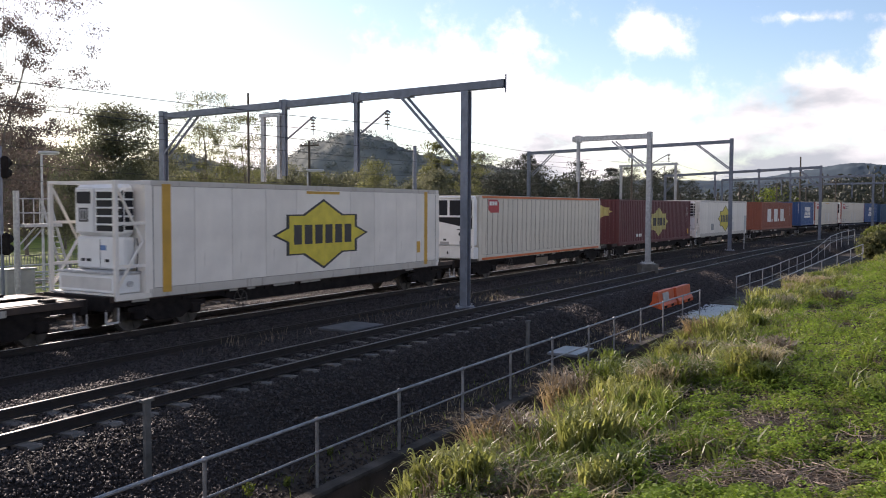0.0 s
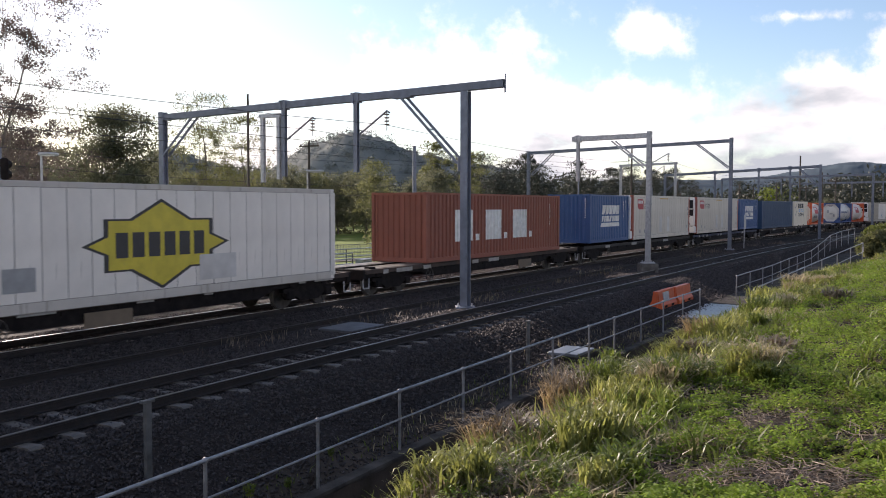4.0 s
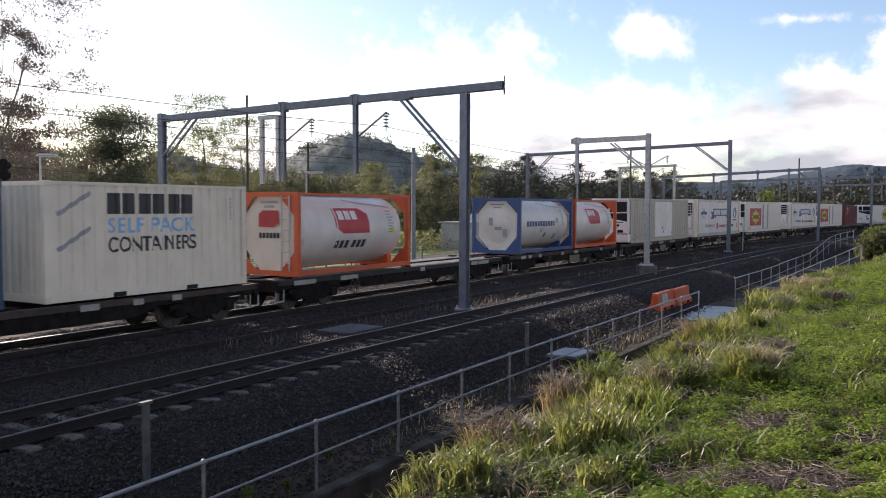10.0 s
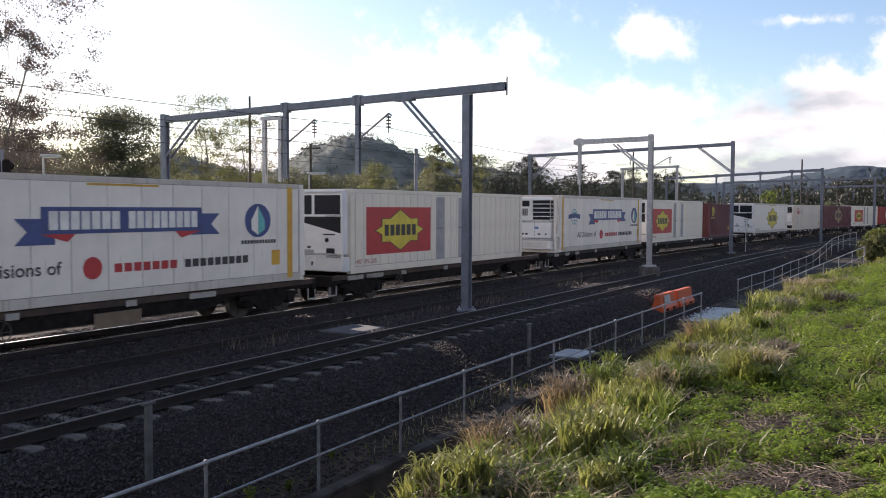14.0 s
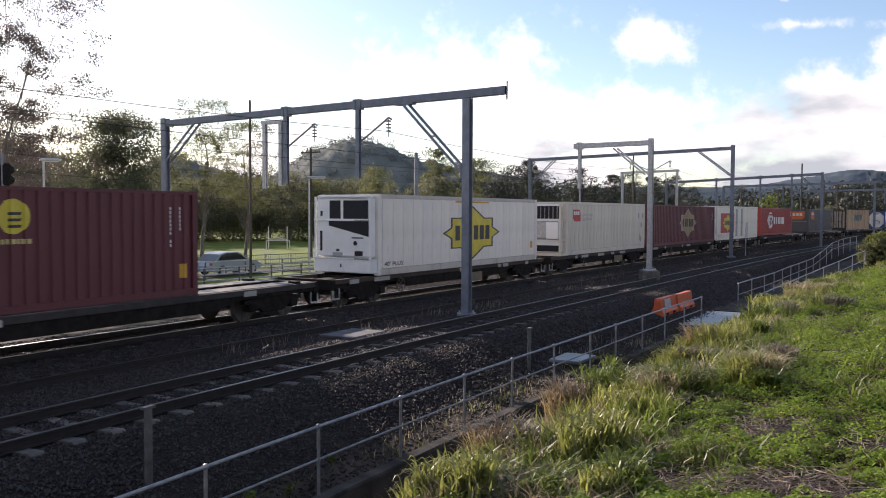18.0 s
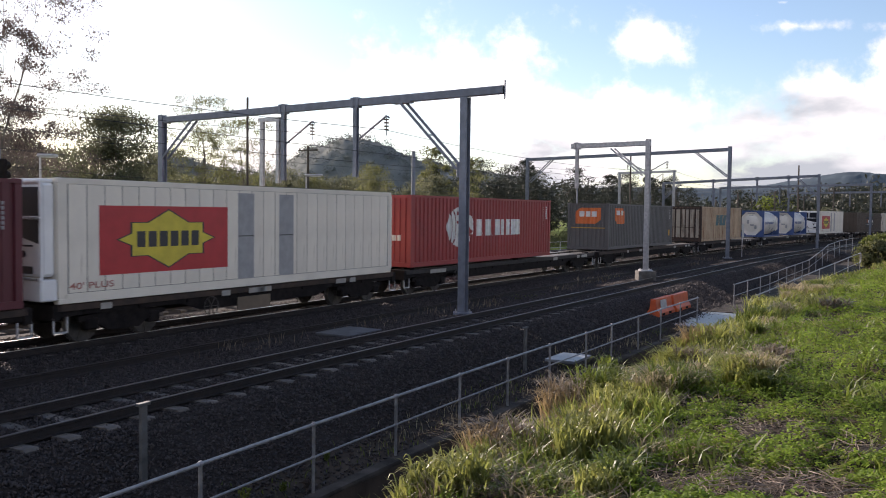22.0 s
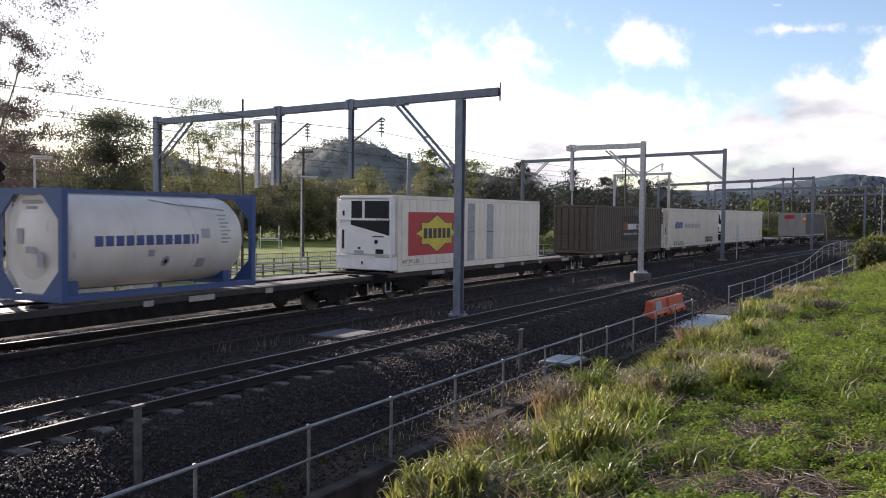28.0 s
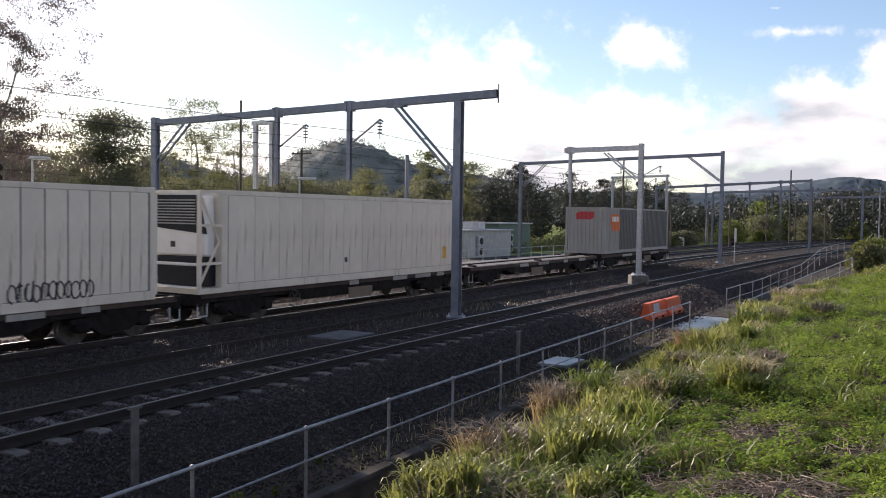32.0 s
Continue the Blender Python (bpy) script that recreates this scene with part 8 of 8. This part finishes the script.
    weeds(12000, 13.5, 15.3, G_DRY, "pale dead leaves matted between the tufts", 0.013, 29.0, -0.25, 0.02)
    weeds(9000, 13.5, 16.9, G_DRY, "pale dry leaf litter on the bank", 0.014, 23.0, 0.0, 0.03)


grass()


def tussock(s, d, h, r, m, label, seed, n=420, width=0.006, lean=1.0):
    rng = np.random.default_rng(seed)
    c = ground_points(np.array([s]), np.array([d]))[0]
    a, q = rng.random(n) * 2 * np.pi, rng.random(n) ** 0.6 * r * 0.45
    P = c + np.stack([np.cos(a) * q, np.sin(a) * q, np.zeros(n) - 0.02], 1)
    H = h * (0.45 + 0.6 * rng.random(n))
    V, T = arched(P, H, lean, width * 0.85, rng)
    tagged(new("grass_tussock", np_mesh("grass_tussock", V, T, m)), label, "grass tussock", "grass tussocks on the bank", "stuff")


for i, (s, d, h, r, m, w, ln, lab) in enumerate((
        (10.6, 13.70, 0.62, 0.55, G_GOLD, 0.005, 0.75, "golden dead grass tussock on the bank edge"),
        (10.75, 13.85, 0.50, 0.4, G_BROWN, 0.005, 0.9, "brown withered grass tussock on the bank edge"),
        (11.2, 13.75, 0.36, 0.4, G_LIGHT, 0.008, 0.6, "bright yellow-green grass tuft"),
        (12.5, 13.85, 0.62, 0.55, G_BROWN, 0.005, 0.6, "brown withered grass tussock on the bank edge"),
        (12.45, 13.75, 0.56, 0.5, G_GOLD, 0.005, 0.7, "golden dead grass tussock on the bank edge"),
        (12.7, 14.15, 0.55, 0.6, G_GREEN, 0.007, 0.6, "dense green grass tussock on the bank edge"),
        (10.2, 14.95, 0.55, 0.42, G_LIGHT, 0.008, 0.35, "tall bright yellow-green grass tuft"),
        (10.0, 14.75, 0.48, 0.35, G_LIGHT, 0.008, 0.4, "tall bright yellow-green grass tuft"),
        (13.5, 14.0, 0.62, 0.28, G_GREEN, 0.010, 0.3, "tall blue-green grass tuft"),
        (9.3, 14.0, 0.36, 0.4, G_LIGHT, 0.008, 0.5, "bright yellow-green grass tuft"),
        (8.95, 13.8, 0.34, 0.4, G_LIGHT, 0.008, 0.5, "bright yellow-green grass tuft"),
        (12.6, 15.0, 0.50, 0.6, G_GREEN, 0.007, 0.9, "domed green grass tussock with arching blades"),
        (12.5, 14.9, 0.46, 0.55, G_DRY, 0.006, 1.0, "arching straw-coloured grass tussock"),
        (15.0, 14.6, 0.45, 0.4, G_BROWN, 0.007, 0.6, "brown withered grass tussock on the bank edge"),
        (14.9, 14.5, 0.55, 0.6, G_LIGHT, 0.008, 0.9, "domed yellow-green grass tussock"),
        (14.7, 15.75, 0.42, 0.35, G_BROWN, 0.007, 0.6, "brown withered grass tussock among the clover"),
        (13.3, 15.75, 0.50, 0.4, G_DRY, 0.007, 0.8, "arching straw-coloured grass tussock among the clover"),
        (13.2, 15.6, 0.52, 0.45, G_LIGHT, 0.007, 0.8, "arching green grass tussock among the clover"),
        (12.7, 15.85, 0.36, 0.3, G_GREEN, 0.007, 0.7, "brown withered grass tussock among the clover"),
        (17.4, 14.4, 0.55, 0.7, G_LIGHT, 0.009, 0.8, "domed yellow-green grass tussock"),
        (17.6, 14.2, 0.50, 0.6, G_GOLD, 0.007, 0.8, "golden dead grass tussock on the bank edge"),
        (20.3, 14.6, 0.55, 0.8, G_GREEN, 0.010, 0.8, "domed green grass tussock with arching blades"),
        (22.4, 15.7, 0.40, 0.6, G_BROWN, 0.009, 1.0, "brown withered grass tussock among the clover"),
        (22.9, 15.4, 0.46, 0.8, G_LIGHT, 0.010, 1.0, "arching yellow-green grass tussock"),
        (25, 13.9, 0.55, 0.9, G_LIGHT, 0.010, 0.6, "tall yellow-green grass tussock"),
        (28, 14.2, 0.55, 0.9, G_DRY, 0.010, 0.8, "straw-coloured grass tussock on the bank edge"))):
    tussock(s, d, h, r, m, lab, 60 + i, 170 if w > 0.0075 else 330, w * 1.35, ln)


def small_tussocks():
    """Lesser domes of grass strewn along the edge, each with its own green or withered colour."""
    rt = random.Random(91)
    kinds = ((G_LIGHT, "yellow-green grass tussock on the bank", 0.0075), (G_GREEN, "green grass tussock on the bank", 0.0075), (G_LIGHT, "yellow-green grass tussock on the bank", 0.008), (G_DRY, "straw-coloured grass tussock on the bank", 0.0055), (G_LIGHT, "yellow-green grass tussock on the bank", 0.0075))
    for i in range(46):
        s = 8.9 + 26 * rt.random() ** 1.8
        m, lab, w = kinds[rt.randrange(5)]
        tussock(s, rt.uniform(13.5, 15.4), rt.uniform(0.26, 0.44), rt.uniform(0.25, 0.45), m, lab, 900 + i, 170, w * 1.35 * (1 + max(0, (s - 14) / 30)), rt.uniform(0.45, 0.9))


small_tussocks()

M_TWIG = mat("dead_twig", (0.34, 0.26, 0.20), (0.13, 0.095, 0.07), rough=0.8, scale=4, bump=0.2, spread=0.3)


def litter():
    """Heaps of dead twigs and stems on bare soil."""
    rl = random.Random(44)
    for n, (s, d, r, k) in enumerate(((9.35, 16.45, 0.60, 330), (10.9, 16.15, 0.42, 150), (10.4, 16.95, 0.4, 60), (9.45, 15.55, 0.4, 70), (11.9, 15.3, 0.3, 50), (9.2, 14.6, 0.3, 40))):
        c = ground_points(np.array([s]), np.array([d]))[0]
        b = Build()
        for i in range(k):
            a, q = rl.uniform(0, 6.28), r * rl.random() ** 0.6
            p = Vector(c) + Vector((math.cos(a) * q, math.sin(a) * q * 0.6, rl.uniform(0.01, 0.13)))
            e = rl.gauss(0.3, 0.9)
            L = rl.uniform(0.10, 0.42)
            b.tube([p, p + Vector((math.cos(e) * L * 0.5, math.sin(e) * L * 0.5, rl.uniform(-0.01, 0.06))), p + Vector((math.cos(e + 0.3) * L, math.sin(e + 0.3) * L, rl.uniform(-0.05, 0.05)))], rl.uniform(0.0015, 0.0042), 4, 0.0012)
        tagged(part("dead_twigs", b, M_TWIG), "heap of dead brown twigs on the bank", "twigs", "twig heaps on the bank", "stuff")


litter()


# weeds by the rails
def trackside_weeds():
    rng = np.random.default_rng(31)
    for m, lab, spots, h, w in ((G_BROWN, "withered weeds in the ballast between tracks", ((31, 3.6), (38, 3.4), (42, 3.2), (60, 3.0), (66, 2.6), (78, 3.0), (84, 3.4), (24, 3.5), (27.5, 3.3), (19, 3.4)), 0.26, 0.006),
                                (G_DRY, "dry straw weeds beside the tracks", ((43.5, 2.6), (45, 2.9), (46.5, 2.6), (30, 3.8), (25.5, 9.2), (21.5, 9.5), (19, 9.6), (28.5, 9.6), (27, 8.9), (16.4, 9.7)), 0.20, 0.0045),
                                (G_GREEN, "small green weeds beside the path", ((20.5, 9.4), (26.2, 9.7), (23, 9.8), (31, 9.5), (34, 3.6), (12.2, 9.6), (15.2, 9.8), (19, 9.7)), 0.12, 0.008)):
        n = 60
        s = np.concatenate([rng.normal(c[0], 0.8, n) for c in spots])
        d = np.concatenate([rng.normal(c[1], 0.28, n) for c in spots])
        P = ground_points(s, d)
        P[:, 2] = np.interp(d, [p[0] for p in PROFILE], [p[1] for p in PROFILE])
        V, T = blades(P, h * (0.3 + rng.random(len(P))), 0.6, w * (1 + np.clip((s - 20) / 40, 0, 1)), rng)
        tagged(new("weeds", np_mesh("weeds", V, T, m)), lab, "weeds", kind="stuff")


trackside_weeds()


def weed_plant(s, d, h, seed, m, label):
    """A small leafy plant: a few stems with leaves along them."""
    rng, rw = np.random.default_rng(seed), random.Random(seed)
    base = rail_at(s, d, ground_z(s, d))
    t = thing("weed", label, "weed", "", Matrix.Translation(base))
    b, cen = Build(), []
    for i in range(4):
        a, q = i * 1.7 + rw.random(), rw.uniform(0.15, 0.4) * h
        tip = Vector((math.cos(a) * q, math.sin(a) * q, h * rw.uniform(0.7, 1.0)))
        b.tube([(0, 0, -0.03), tip * 0.5, tip], 0.004, 5, 0.002)
        cen += [tuple(tip * k) for k in (0.4, 0.6, 0.8, 1.0)]
    part("stem", b, G_BROWN, t)
    V, F = leaves(cen, [(0.03, 0.03, 0.025)] * len(cen), 7, 0.028, rng, 0.0)
    part("foliage", np_mesh("foliage", V, F, m), None, t)


for s, d, h, m, lab in ((11.85, 9.62, 0.24, LEAF_BRIGHT, "small pale green leafy weed beside the railing"), (12.5, 9.75, 0.14, G_GREEN, "small green leafy weed in dirty gravel"), (12.75, 9.95, 0.16, LEAF_RED, "small reddish weed at the foot of a railing post"), (14.0, 9.4, 0.12, G_GREEN, "small green leafy weed in dirty gravel")):
    weed_plant(s, d, h, int(s * 10), m, lab)

# ---------------------------------------------------------------- loose stones
def stones():
    rng = np.random.default_rng(77)
    tet_v = np.array([[1, 1, 1], [1, -1, -1], [-1, 1, -1], [-1, -1, 1]], float) * 0.72
    tet_f = np.array([[0, 1, 2], [0, 2, 3], [0, 3, 1], [1, 3, 2]])
    n = 235000
    s = 6 + 44 * rng.random(n) ** 1.5
    d = -2.2 + 12.3 * rng.random(n)
    X, Y, g = np.interp(s, _ss, _x), np.interp(s, _ss, _y), np.interp(s, _ss, _h)
    z = np.interp(d, [p[0] for p in PROFILE], [p[1] for p in PROFILE])
    far = rng.random(n) < 0.22
    s, d = np.where(far, 28 + 62 * rng.random(n), s), np.where(far, -3.0 + 12.3 * rng.random(n), d)
    X, Y, g = np.interp(s, _ss, _x), np.interp(s, _ss, _y), np.interp(s, _ss, _h)
    z = np.interp(d, [p[0] for p in PROFILE], [p[1] for p in PROFILE])
    on = np.zeros(n, bool)
    for c in (0.0, NEAR_D):
        for k in (-GAUGE / 2, GAUGE / 2):
            on |= np.abs(d - c - k) < 0.13
    on |= (np.abs(d - 2.9) < 0.12) | ((np.abs(s - 22.3) < 0.85) & (np.abs(d - 3.85) < 0.65)) | ((np.abs(s - 24.3) < 0.75) & (np.abs(d - 9.35) < 0.55))
    near_sleeper = np.abs(((s + 60 + 0.3425) % 0.685) - 0.3425) < 0.12
    on |= (np.abs(d - NEAR_D) < 1.1) & near_sleeper & (rng.random(n) < np.where(np.abs(d - NEAR_D) < 0.6, 0.65, 0.1))
    on |= (d > 9.4) & (rng.random(n) < 0.6)
    keep = ~on
    C = np.stack([X + d * np.cos(g), Y - d * np.sin(g), z + 0.012], 1)[keep]
    s = s[keep]
    m = len(C)
    size = (0.013 + 0.018 * rng.random(m)) * (1 + np.clip((s - 15) / 30, 0, 1.0))
    S = size[:, None] * (0.6 + 0.8 * rng.random((m, 3)))
    q = rng.normal(size=(m, 3, 3))
    q, _r = np.linalg.qr(q)
    jit = tet_v[None] * (0.7 + 0.6 * rng.random((m, 4, 1)))
    V = np.einsum('nij,nkj->nki', q, jit * S[:, None, :]) + C[:, None, :]
    F = (tet_f[None] + (np.arange(m) * 4)[:, None, None]).reshape(-1, 3)
    tagged(new("ballast_stones", np_mesh("ballast_stones", V.reshape(-1, 3), F, M_STONE)), "loose dark angular ballast stones round the tracks", "ballast", kind="stuff")


M_STONE = mat("basalt_stone", (0.084, 0.074, 0.073), (0.038, 0.033, 0.033), rough=0.66, spec=0.09, scale=9, bump=0.2, bump_scale=60, spread=0.3)
stones()

# ---------------------------------------------------------------- motion
def motions():
    # the train
    times = [float(t) for t in range(33)]
    for ob, s in TRAIN:
        half = ob.get("half", 6.0)
        rows = []
        for t in times:
            a, b = rail_at(s - V * t), rail_at(s - V * t + 2 * half)
            ang = math.degrees(math.atan2(b.y - a.y, b.x - a.x))
            rows.append((t, pose(a.x, a.y, ob.get("lift", 0.0), 0, 0, ang)))
        walk(ob, rows)
    # the car on the lane
    rows = []
    for t in times:
        s = max(-55.0, 42.9 + 12.2 * (t - 18.0))
        p, q = rail_at(s, road_d(s)), rail_at(s + 2, road_d(s + 2))
        rows.append((t, pose(p.x, p.y, ground_z(s, road_d(s)) + 0.05, 0, 0, math.degrees(math.atan2(q.y - p.y, q.x - p.x)))))
    walk(CAR, rows)
    # wheels turn while they are in view
    for q, s in WHEELS:
        t_in, t_out = max(0.0, (s - 62) / V), min(32.0, (s - 6) / V)
        if t_out <= t_in:
            continue
        base = q.matrix_basis.copy()
        n = int((t_out - t_in) * FPS)
        step = math.degrees(V / FPS / 0.42)
        f0 = int(t_in * FPS)
        rows = [(0.0, base)] if f0 > 0 else []
        rows += [((f0 + i) / FPS, base @ pose(0, 0, 0, 0, -step * i, 0)) for i in range(n + 1)]
        if f0 + n < 32 * FPS:
            rows.append((32.0, rows[-1][1]))
        walk(q, rows)


motions()
